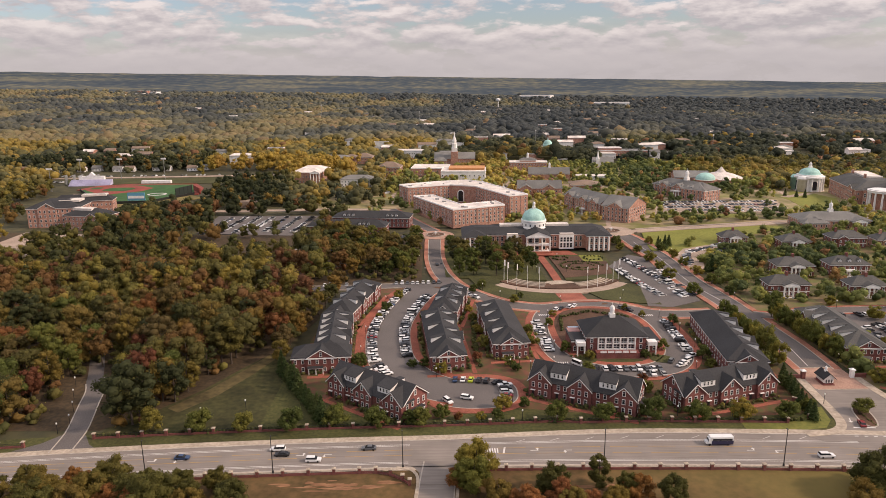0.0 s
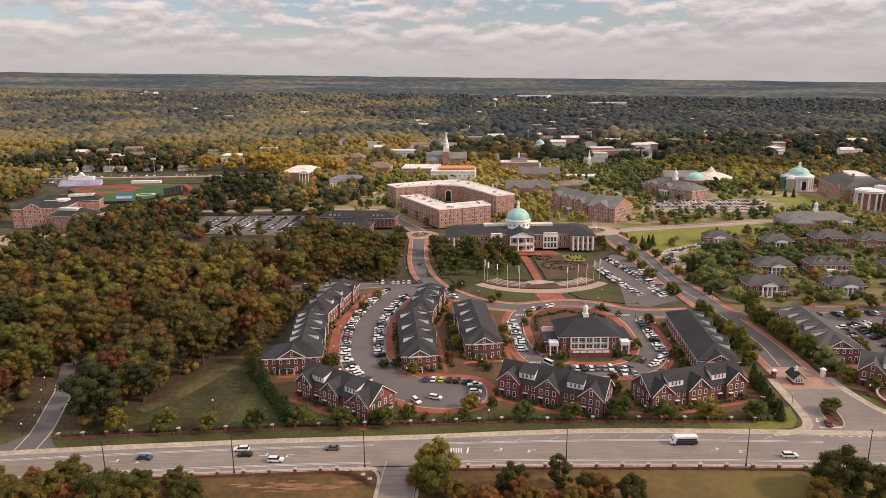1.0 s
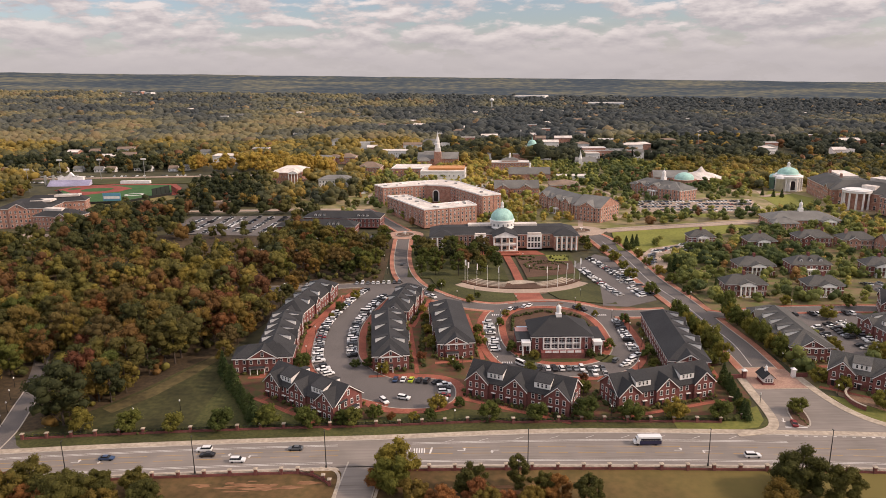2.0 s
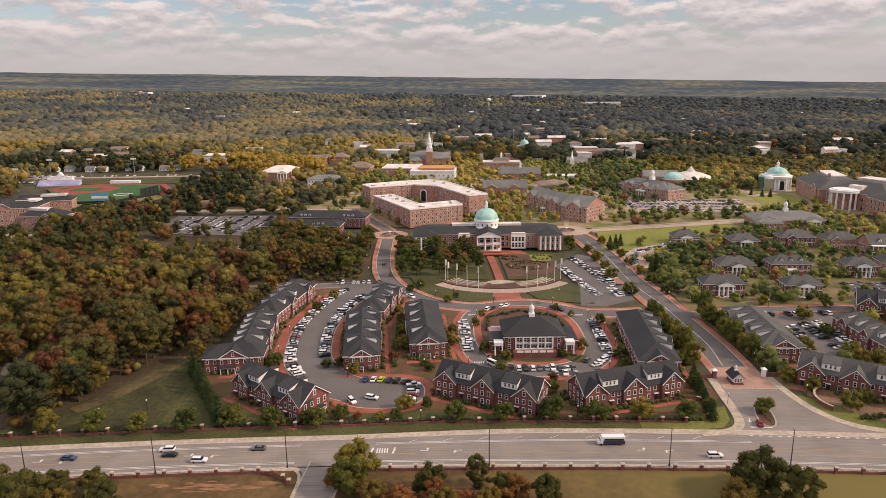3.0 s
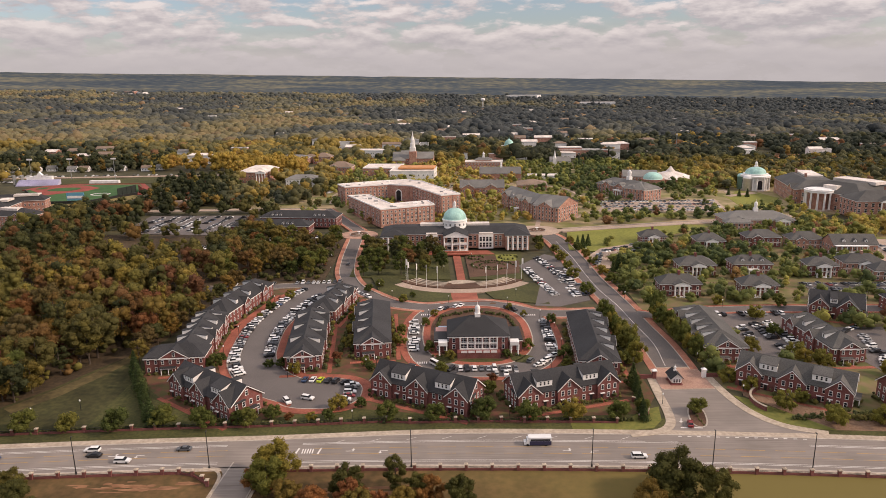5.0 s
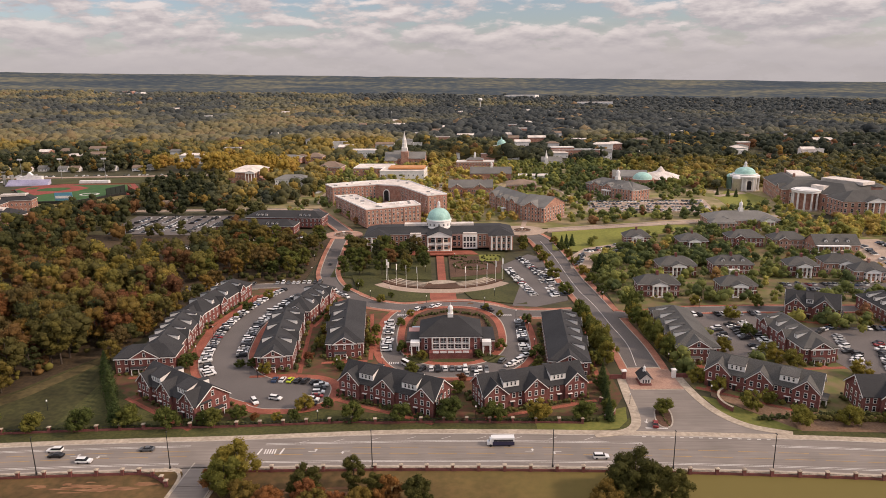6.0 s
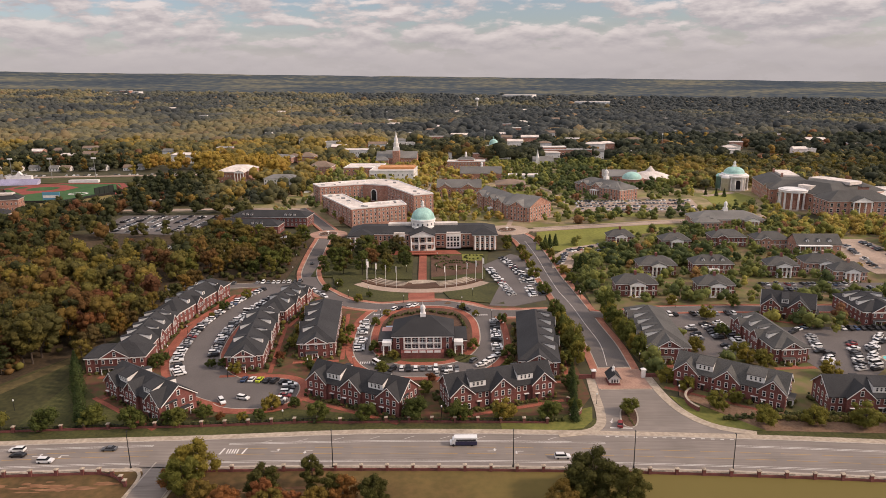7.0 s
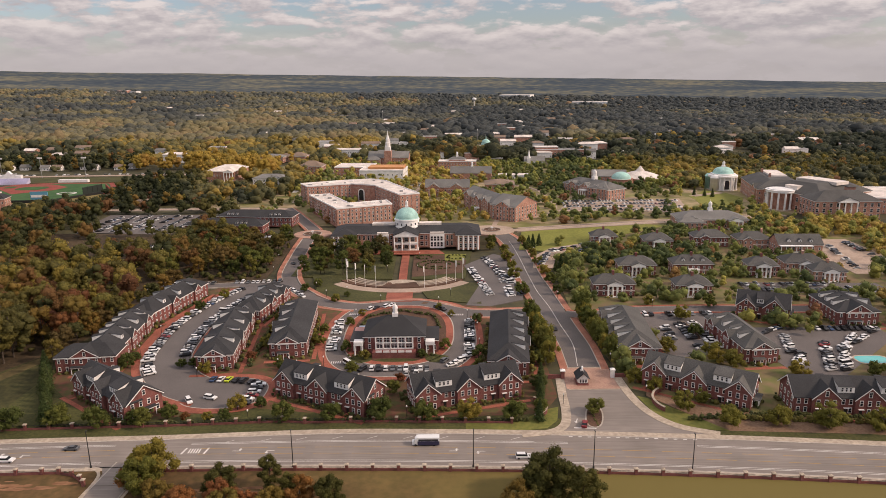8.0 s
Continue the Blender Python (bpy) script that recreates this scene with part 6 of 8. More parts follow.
for x in (12, 44):
    part("chimney", Geo().box(x, x + 3, 14.5, 16, 19, 25), rose_brick, w1, "square brick chimney")
ar1 = block((374, 604), (398, 556), 66, 15, "hip", 8, rose_brick, mid_shingle, 2, "great brick arena with dark roof and white roof terrace", "arena", step=6, win=(2.0, 3.5), flat_top=12)
part("roof_deck", Geo().box(8, 46, 30, 46, 21, 23.6), white_roof, ar1, "white flat roof terrace")
part("roof_terrace", Geo().box(18, 30, 3, 60, 15.4, 20.5), white_roof, ar1, "long white roof strip")
pc = thing("round_portico", "tall white semicircular columned portico of the arena", "portico", pose(379, 585, 0))
part("beam", Geo().lathe([(11.4, 15.2), (11.4, 16.9), (11.8, 17.2), (9.6, 17.4), (9.6, 17.9), (0.1, 18.2)], 36), white_paint, pc, "white round entablature")
part("wall", Geo().lathe([(7.6, 0), (7.6, 15.3)], 28), rose_brick, pc)
part("steps", Geo().lathe([(12.6, -0.1), (12.6, 0.5), (11.9, 0.5), (11.9, 0.9)], 36), concrete, pc)
for i in range(12):
    a = radians(30 * i)
    part("column", Geo().lathe([(1.0, 0.9), (0.9, 1.5), (0.72, 15.2)], 10, 10.4 * math.cos(a), 10.4 * math.sin(a)), white_paint, pc)
keep_clear(379, 585, 16)
al = block((386, 540), (437, 538), 26, 14.5, "hip", 7, rose_brick, mid_shingle, 3, "long brick arena wing with dark roof and white portico", "arena", step=5, win=(2.2, 3.0))
portico(al, 16, 31, 0, 5, 14, 4, True, mid_shingle)
part("tower", Geo().box(40, 46, 30, 36, 0, 21), rose_brick, al, "square brick tower")
part("tower_roof", hip(Geo(), 40, 46, 30, 36, 21, 2.2, 0.8), mid_shingle, al)
block((446, 560), (506, 552), 60, 13, "flat", 4, rose_brick, white_roof, 3, "brick arena wing with white roof", "arena", step=5)
# villas
VILLAS = [((192.5, 385), (216, 384), 14, 6.2, 1), ((224, 386), (249, 385), 13, 6.2, 2), ((265, 382), (284, 379.5), 13, 6.2, 1), ((288, 386), (313, 383), 14, 6.4, 0),
          ((286, 445), (310, 444), 14, 6.4, 3), ((260, 452.5), (285, 451.5), 14, 6.4, 3), ((224, 445), (245, 444), 14, 6.2, 0), ((193, 466), (213, 465), 12, 4.6, 0),
          ((170, 348), (194, 347), 12, 6.4, 0), ((213, 347), (234, 346), 12, 5.6, 0), ((297, 371), (317, 369), 12, 5.5, 1)]
for k, (A, B, d, e, style) in enumerate(VILLAS):
    A, B, d, e = (A[0] + 1.4, A[1] + 0.5), (B[0] - 1.4, B[1] + 0.5), d - 1.5, e + 0.7
    wide = math.hypot(B[0] - A[0], B[1] - A[1])
    v = block(A, B, d, e, "hip", 4.2, red_brick if A[0] < 285 else rose_brick, mid_shingle, 2, "two-storey brick villa with grey hipped roof and white trim", "villa", name="villa", step=3.0, win=(1.2, 1.7), dormers=3 if style == 2 else 0, pediments=((wide * 0.3, 6.5),) if style == 3 else (), chimneys=2 if style == 3 else 1, group="villas on the slope")
    if style in (0, 1):
        portico(v, wide * 0.5 - 4, wide * 0.5 + 4, 0, 3.2, e - 0.7, 4, True, mid_shingle)
    elif style == 2:
        portico(v, wide * 0.5 - 3, wide * 0.5 + 3, 0, 2.6, 3.2, 4, False, mid_shingle)
    part("band", Geo().box(-0.12, wide + 0.12, -0.12, -0.004, 3.1, 3.4), white_paint, v, "white band course")
wp = block((304, 425), (331, 423), 15, 8.5, "gable", 4.8, rose_brick, mid_shingle, 2, "brick villa with dark dormered roof and white two-storey porches", "villa", name="villa", group="villas on the slope", dormers=3)
for z in (0, 4.1):
    part("porch_deck", Geo().box(0, 20, -4, -0.8, z + 3.7, z + 4.05), white_paint, wp, "white porch deck")
for i in range(7):
    part("column", Geo().lathe([(0.28, 0), (0.22, 8.2)], 8, 0.6 + i * 3.1, -3.6), white_paint, wp)
tb = block((270, 511), (321, 508), 24, 7, "hip", 5, rose_brick, grey_shingle, 2, "wide brick hall with grey roofs, white porticos and cupola", "hall", pediments=())
portico(tb, 6, 16, 0, 5, 6, 4, True, grey_shingle)
portico(tb, 36, 46, 0, 5, 6, 4, True, grey_shingle)
cupola(tb, 26, 12, 12, 1.3)
block((268, 503), (286, 502), 9, 6.5, "hip", 3, rose_brick, grey_shingle, 2, "brick hall wing with white trim", "hall")
# beyond the west street
gy = block((-176, 781), (-143, 778), 44, 12.5, "hip", 4, rose_brick, white_roof, 2, "gymnasium with pale roof and white columned front", "gymnasium", flat_top=8)
portico(gy, 22, 33, 0, 5, 11.5, 4, True, white_roof)
wh = block((-116, 753), (-79, 750), 18, 8, "hip", 4, white_paint, grey_shingle, 2, "white house with grey roof and columned porch", "villa")
portico(wh, 22, 33, 0, 4, 7.5, 4, True, grey_shingle)
block((-171, 964), (-131, 960), 18, 8, "hip", 4, rose_brick, grey_shingle, 2, "brick house with grey roof among trees", "house")
block((-82, 831), (-54, 828), 20, 11, "hip", 6, rose_brick, brown_shingle, 3, "tall brick hall with brown roof", "hall", pediments=((8, 10),))
block((-123, 959), (-99, 957), 20, 9.5, "hip", 5, rose_brick, brown_shingle, 2, "tall brick hall with brown roof", "hall")
block((-75, 1023), (-25, 1018), 24, 11, "flat", 0, white_paint, white_roof, 2, "white flat-roofed hall among trees", "hall")
fd = block((144, 1093), (188, 1088), 20, 7, "flat", 0, rose_brick, white_roof, 1, "brick hall with small green dome", "hall")
part("dome", Geo().lathe([(7.5, 7), (7.5, 11)] + [(7 * math.cos(radians(9 * i)), 11 + 7 * math.sin(radians(9 * i))) for i in range(10)] + [(0.6, 18.5), (0.3, 22)], 24, 16, 8), copper, fd, smooth=True)
for A, B, d, h_, mt in (((-1452, 3200), (-1412, 3190), 30, 12, white_roof), ((-1400, 3230), (-1350, 3216), 26, 16, brown_shingle), ((-1372, 3120), (-1322, 3108), 28, 11, white_roof), ((-1330, 3200), (-1296, 3190), 30, 15, white_roof), ((-1290, 3140), (-1262, 3132), 24, 11, grey_shingle), ((-1424, 3080), (-1394, 3074), 22, 9, white_roof), ((-539, 1590), (-498, 1583), 40, 11, brown_shingle), ((344, 3209), (479, 3160), 80, 15, white_roof),                         ((290, 1198), (318, 1194), 20, 9, white_roof), ((442, 1231), (470, 1227), 18, 7, white_roof), ((546, 1216), (601, 1208), 24, 8, brown_shingle), ((-480, 1560), (-440, 1556), 24, 8, white_roof),
                        ((620, 2900), (760, 2870), 60, 14, white_roof), ((230, 1030), (300, 1024), 18, 8, grey_shingle), ((320, 990), (350, 986), 16, 8, white_roof), ((700, 1060), (740, 1050), 20, 8, brown_shingle),
                        ((820, 1500), (870, 1490), 24, 9, white_roof), ((160, 1500), (190, 1496), 20, 9, white_roof), ((900, 1250), (960, 1240), 30, 8, white_roof)):
    zb = hills((A[0] + B[0]) / 2, (A[1] + B[1]) / 2 + d / 2)
    b_ = block(A, B, d, h_, "flat", 0, white_paint if mt is white_roof else rose_brick, mt, 1, "distant pale flat-roofed building among trees", "building", name="distant_building", sides_too=False, step=12, win=(3.0, 2.4))
    b_.location.z = zb - 0.5

wt = thing("water_tower", "white water tower above far woods", "water tower", pose(208, 2665, hills(208, 2665)))
part("tank", Geo().lathe([(1.5, 29), (7.5, 31.5), (8.6, 35), (7.6, 38.5), (2.0, 40.5)], 20), white_paint, wt, "white round tank", smooth=True)
part("stem", Geo().lathe([(2.6, -1), (1.6, 6), (1.5, 29)], 12), white_paint, wt)
for mx, my, mh in ((-330, 1900, 46), (150, 1160, 30), (420, 1080, 26), (-60, 1750, 34)):
    ms = thing("radio_mast", "slim grey radio mast above the trees", "mast", pose(mx, my, hills(mx, my)), "radio masts")
    part("pole", Geo().lathe([(0.5, 0), (0.28, mh)], 6), grey_metal, ms)
    part("antenna", Geo().box(-1.0, 1.0, -0.3, 0.3, mh - 3, mh - 0.5), white_paint, ms)

# scattered houses of the town beyond
hs = random.Random(21)
for k in range(110):
    y = 960 + 1500 * hs.random() ** 1.25
    x = hs.uniform(-0.12, 0.72) * y if k % 4 else hs.uniform(-0.6, -0.1) * y
    w = hs.uniform(12, 34)
    dh_ = block((x, y), (x + w, y - 1), hs.uniform(10, 18), hs.uniform(7, 12), hs.choice(("gable", "flat", "hip")), 3, hs.choice((white_paint, white_paint, rose_brick)), hs.choice((white_roof, grey_shingle, white_roof, brown_shingle)), 1, "distant small-town building among autumn trees", "building", name="distant_building", sides_too=False, step=7, win=(1.6, 1.8), group="town buildings")
    dh_.location.z = hills(x, y) - 0.3
    keep_clear(x + w / 2, y - 16, 20)
    keep_clear(x + w / 2, y - 44, 14)
    keep_clear(x + w / 2, y - 68, 10)

# sports ground
turf_edge = [(-396, 744), (-380, 716), (-333, 660), (-289, 663), (-262, 711), (-272, 752), (-287, 780), (-358, 782), (-388, 772)]
single("sports_field", Geo().slab(turf_edge, -0.3, 0.12), turf, "bright green artificial turf of a ball ground", "sports field", "structure")
wl_, wr_ = sides([Vector(p) for p in ((-262, 708), (-272, 752), (-287, 780), (-358, 783), (-389, 773), (-398, 746))], 0.5, 6.0)
single("warning_track", strip(Geo(), wl_, wr_, -0.3, 0.14), track_red, "red clay running strip round the turf", "track", "structure")
single("infield", Geo().slab([(-396, 749), (-356, 709), (-343, 722), (-326, 734), (-322, 756), (-344, 773), (-358, 780), (-388, 771)], -0.3, 0.15), track_red, "red clay infield of the ball ground", "infield", "structure")
for cx, cy, rx, ry in ((-357, 748, 16, 13), (-386, 757, 6, 7)):
    single("infield_turf", Geo().slab([tuple(p) for p in oval(cx, cy, rx, ry, 24, 2.8)], -0.3, 0.165), turf, "green centre of the infield", "turf", "structure")
single("field_mark", ring(Geo(), oval(-300, 712, 10, 8, 28), 2.2, 0, -0.1, 0.15), white_line, "white oval marking on the turf", "marking", "structure")
single("field_apron", Geo().slab([(-334, 655), (-332, 612), (-281, 611), (-245, 690), (-262, 704), (-291, 657)], -0.3, 0.1), dry_lawn, "dry grass bank below the ball ground", "grass", "structure")
single("field_verge", Geo().slab([(-440, 792), (-200, 790), (-200, 842), (-460, 834)], -0.3, 0.09), lawn, "grass strip behind the ball ground", "grass", "structure")
single("field_road", strip(Geo(), [Vector((-620, 842)), Vector((-190, 858))], [Vector((-620, 834)), Vector((-190, 848))], -0.3, 0.11), pale_paving, "sandy road behind the ball ground", "road", "structure")
keep_clear(-342, 752, 84), keep_clear(-285, 700, 55), keep_clear(-430, 780, 40), keep_clear(-250, 850, 45), keep_clear(-340, 855, 45), keep_clear(-430, 855, 40)
for k in range(11):
    x = -560 + 24 * k + 6 * math.sin(3 * k)
    block((x, 905 + 5 * math.sin(2 * k)), (x + 12, 905 + 5 * math.sin(2 * k)), 9, 4.2, "gable", 3, white_paint, grey_shingle if k % 3 else brown_shingle, 1, "small white house with a plain gabled roof", "house", name="cottage", group="cottages behind the sports ground")
fence_line = [Vector(p) for p in ((-396, 741), (-333, 657), (-289, 660), (-260, 709))]
fa_, fb_ = sides(fence_line, 0.2, 0.2)
single("outfield_fence", strip(Geo(), fa_, fb_, 0, 2.6), black_iron, "dark padded fence along the edge of the turf", "fence")
nt_ = thing("batters_net", "tall dark net screen on posts at the end of the turf", "net screen", pose(-274, 695, 0, 0, 0, 72))
part("net", Geo().box(0, 26, -0.15, 0.15, 0.3, 8.6), plain("dark_netting", (0.02, 0.028, 0.022), 0.9), nt_, "dark netting")
for k in range(5):
    part("post", Geo().box(6.4 * k - 0.15, 6.4 * k + 0.15, -0.4, -0.16, 0, 9), black_iron, nt_)
single("red_wall", Geo().box(-1, 27, -0.6, 0.6, 0, 6), track_red, "tall red padded end wall of the turf", "wall", m=pose(-256, 714, 0, 0, 0, 122))
single("dugout", Geo().box(-352, -318, 792, 797, 0, 3.4), white_paint, "low white dugout beside the running strip", "dugout")
sb = thing("scoreboard", "large blue scoreboard at the edge of the turf", "scoreboard", pose(-300, 663, 0))
part("board", Geo().box(-8.5, 8.5, -0.4, 0.4, 2.5, 10), sign_blue, sb)
part("panel", Geo().box(-7.8, 7.8, -0.5, -0.42, 4.5, 7), white_paint, sb)
for x in (-6, 6):
    part("post", Geo().box(x - 0.3, x + 0.3, 0.42, 1.0, 0, 9.5), grey_metal, sb)
lavender = surface("lavender_seats", (0.40, 0.38, 0.52), (0.50, 0.48, 0.60), scale=1.0, rough=0.6)
st = thing("grandstand", "pale lavender grandstand with white press box and frames", "grandstand", pose(-428, 776, 0, 0, 0, 4))
for i in range(6):
    part("tier", Geo().box(0, 46, i * 1.8, i * 1.8 + 1.8, 0, 1.0 + i * 1.0), lavender, st, "pale lavender seat tier")
part("press_box", Geo().box(8, 36, 11, 16, 5.5, 9.5), white_paint, st)
for k in range(5):
    part("canopy_frame", Geo().box(-8 + 9 * k, -7.3 + 9 * k, 12, 18, 0, 10.5).box(-8 + 9 * k, -7.3 + 9 * k, 4, 18, 10.5, 11.2), grey_metal, st, "pale steel canopy frame")
part("gable", Geo().along_y([(18, 9.5), (27, 9.5), (22.5, 14.5)], 11, 15), white_paint, st, "white pointed gable")
for x, y in ((-339, 830), (-440, 830), (-392, 830), (-426, 740)):
    lp = thing("floodlight_mast", "tall grey floodlight mast of the sports ground", "floodlight", pose(x, y, 0), "floodlight masts")
    part("mast", Geo().lathe([(0.4, 0), (0.22, 25)], 8), grey_metal, lp)
    part("lamp_bank", Geo().box(-3, 3, -0.3, 0.3, 23.6, 25.4), white_paint, lp)
single("brick_hut", Geo().box(-192, -172, 628, 640, 0, 6), pale_paving, "small sandy building beside the road", "hut")

# ---- fences, lamps, vehicles ----


def brick_fence(name, xs_, off, label, height=1.5, iron=True):
    """Brick piers with pale caps, a low brick wall and iron railings between them, following the road."""
    pts = [Vector((x, road_mid(x) + (off(x) if callable(off) else off))) for x in xs_]
    f = thing(name, label, "fence", Matrix.Translation((pts[0].x, pts[0].y, 0)))
    pier = Geo().box(-0.42, 0.42, -0.42, 0.42, 0, 2.0).mesh("pier", red_brick)
    cap = Geo().box(-0.6, 0.6, -0.6, 0.6, 2.0, 2.22).add([(-0.5, -0.5, 2.22), (0.5, -0.5, 2.22), (0.5, 0.5, 2.22), (-0.5, 0.5, 2.22), (0, 0, 2.5)], [(0, 1, 4), (1, 2, 4), (2, 3, 4), (3, 0, 4)]).mesh("cap", concrete)
    for i, p in enumerate(pts):
        q = p - pts[0]
        ob = part("pier", pier, None, f, m=pose(q.x, q.y, 0))
        part("cap", cap, None, ob, "pale stone cap")
        if i + 1 < len(pts):
            d = pts[i + 1] - p
            turn, L = math.degrees(math.atan2(d.y, d.x)), d.length
            m = pose(q.x, q.y, 0, 0, 0, turn)
            part("low_wall", Geo().box(0.42, L - 0.42, -0.2, 0.2, 0, 0.75), red_brick, f, m=m)
            if iron:
                g = Geo().box(0.42, L - 0.42, -0.03, 0.03, 0.85, 0.92).box(0.42, L - 0.42, -0.03, 0.03, height + 0.1, height + 0.17)
                n = int(L / 0.3)
                for k in range(1, n):
                    g.box(k * L / n - 0.02, k * L / n + 0.02, -0.02, 0.02, 0.75, height + 0.3)
                part("railing", g, black_iron, f, "black iron railing", m=m)


brick_fence("brick_fence", [-117 + 7.75 * i for i in range(31)], lambda x: far_edge(x) + 9.2 - (1.4 if x > 40 else 0), "long brick fence with stone-capped piers and black railings")
brick_fence("brick_fence", [-110 + 7.6 * i for i in range(12)] + [-21.5, -17, -13.2, -11.0], lambda x: -5.4 - 0.055 * max(0, x + 22) ** 2, "low brick fence with stone-capped piers beside the road", 1.1)
brick_fence("brick_fence", [10 + 7.7 * i for i in range(31)], -5.4, "low brick fence with stone-capped piers beside the road", 1.1)
brick_fence("brick_fence", [-215 + 7.75 * i for i in range(11)], lambda x: far_edge(x) + 6, "brick fence with stone-capped piers by the woods", 1.4)
for x0, y0, a0, a1, r in ((121, 222, -70, 60, 7.5), (178, 226, 120, 215, 11)):
    w = thing("curved_sign_wall", "low curved brick entrance wall with pale coping", "wall", pose(x0, y0, 0))
    arc = [Vector((r * math.cos(radians(a0 + (a1 - a0) * k / 14)), r * math.sin(radians(a0 + (a1 - a0) * k / 14)))) for k in range(15)]
    o, i_ = sides(arc, 0.3, 0.3)
    part("wall", strip(Geo(), o, i_, 0, 1.7), red_brick, w)
    o, i_ = sides(arc, 0.4, 0.4)
    part("coping", strip(Geo(), o, i_, 1.7, 1.9), concrete, w)

# street lamps along the main road
sl = thing("street_lamp", "tall slim black street lamp beside the main road", "street lamp", pose(-52.5, 185, 0), "street lamps")
part("base", Geo().lathe([(0.32, 0), (0.3, 0.8), (0.16, 1.0)], 8), black_iron, sl)
part("pole", Geo().lathe([(0.16, 0.9), (0.1, 12.2)], 8), black_iron, sl)
part("lamp_head", Geo().box(-0.14, 0.14, -0.1, 0.7, 12.15, 12.32), black_iron, sl)
for x, y in ((-90, 183), (-13.5, 187.4), (47.5, 187), (101.5, 186), (137, 184.5), (165.4, 182.2), (226, 172.5)):
    copy_thing(sl, pose(x, y, 0))
pl = thing("path_lamp", "short black path lamp with white globe", "lamp", pose(30, 262, 0), "path lamps")
part("pole", Geo().lathe([(0.12, 0), (0.07, 3.6)], 6), black_iron, pl)
part("globe", Geo().lathe([(0.12, 3.6), (0.26, 3.8), (0.28, 4.0), (0.18, 4.25), (0.04, 4.4)], 10), lamp_globe, pl, "white lamp globe", smooth=True)
for x, y in ((-37, 300), (-36.5, 276), (-4, 252), (-10, 300), (-14, 330), (-31, 345), (26, 260), (34, 258), (24, 230), (44, 262), (50, 320), (60, 342), (90, 338), (104, 318), (108, 300), (108, 280), (100, 256), (47, 300), (47, 280), (22, 366), (-10, 400), (-14, 430), (8, 404), (132, 300), (133, 275), (135, 226), (160, 262), (162, 300), (166, 232), (176, 225), (190, 219), (26, 216), (80, 218), (152, 345), (134, 360), (150, 400), (151, 440), (40, 358), (30, 352), (96, 352), (58, 400), (76, 400), (76, 430), (58, 430), (197, 330), (240, 322), (207, 300), (-130, 216), (-134, 226), (-139, 236), (-144, 247), (-131, 210), (-72, 226), (-86, 220)):
    copy_thing(pl, pose(x, y, 0))
# flags
fp = thing("flagpole", "tall white flagpole with a hanging flag on the terrace", "flagpole", pose(36, 384, 0), "flagpoles on the terrace")
part("pole", Geo().lathe([(0.13, 0), (0.06, 13)], 8), white_paint, fp)
part("flag", Geo().slab([(0.08, 0), (0.5, 0.12), (0.9, -0.05), (0.9, 0.02), (0.5, 0.2), (0.08, 0.08)], 9.2, 12.6), white_paint, fp, "pale limp flag")
for k in range(1, 13):
    a = radians(-56 + 9.3 * k)
    if abs(a) > radians(12):
        copy_thing(fp, pose(68 + 42 * math.sin(a), 406 - 42 * math.cos(a), 0.3, 0, 0, 30 * k))

PAINTS = [((0.72, 0.72, 0.70), "white"), ((0.68, 0.68, 0.67), "white"), ((0.32, 0.33, 0.34), "silver"), ((0.10, 0.105, 0.11), "dark grey"), ((0.015, 0.015, 0.017), "black"), ((0.018, 0.018, 0.02), "black"), ((0.03, 0.06, 0.13), "blue"), ((0.22, 0.02, 0.02), "red"), ((0.40, 0.39, 0.37), "silver"), ((0.50, 0.58, 0.03), "yellow-green")]
headlight = plain("headlight", (0.7, 0.7, 0.7), 0.1)
tail_light = plain("tail_light", (0.3, 0.01, 0.01), 0.2)


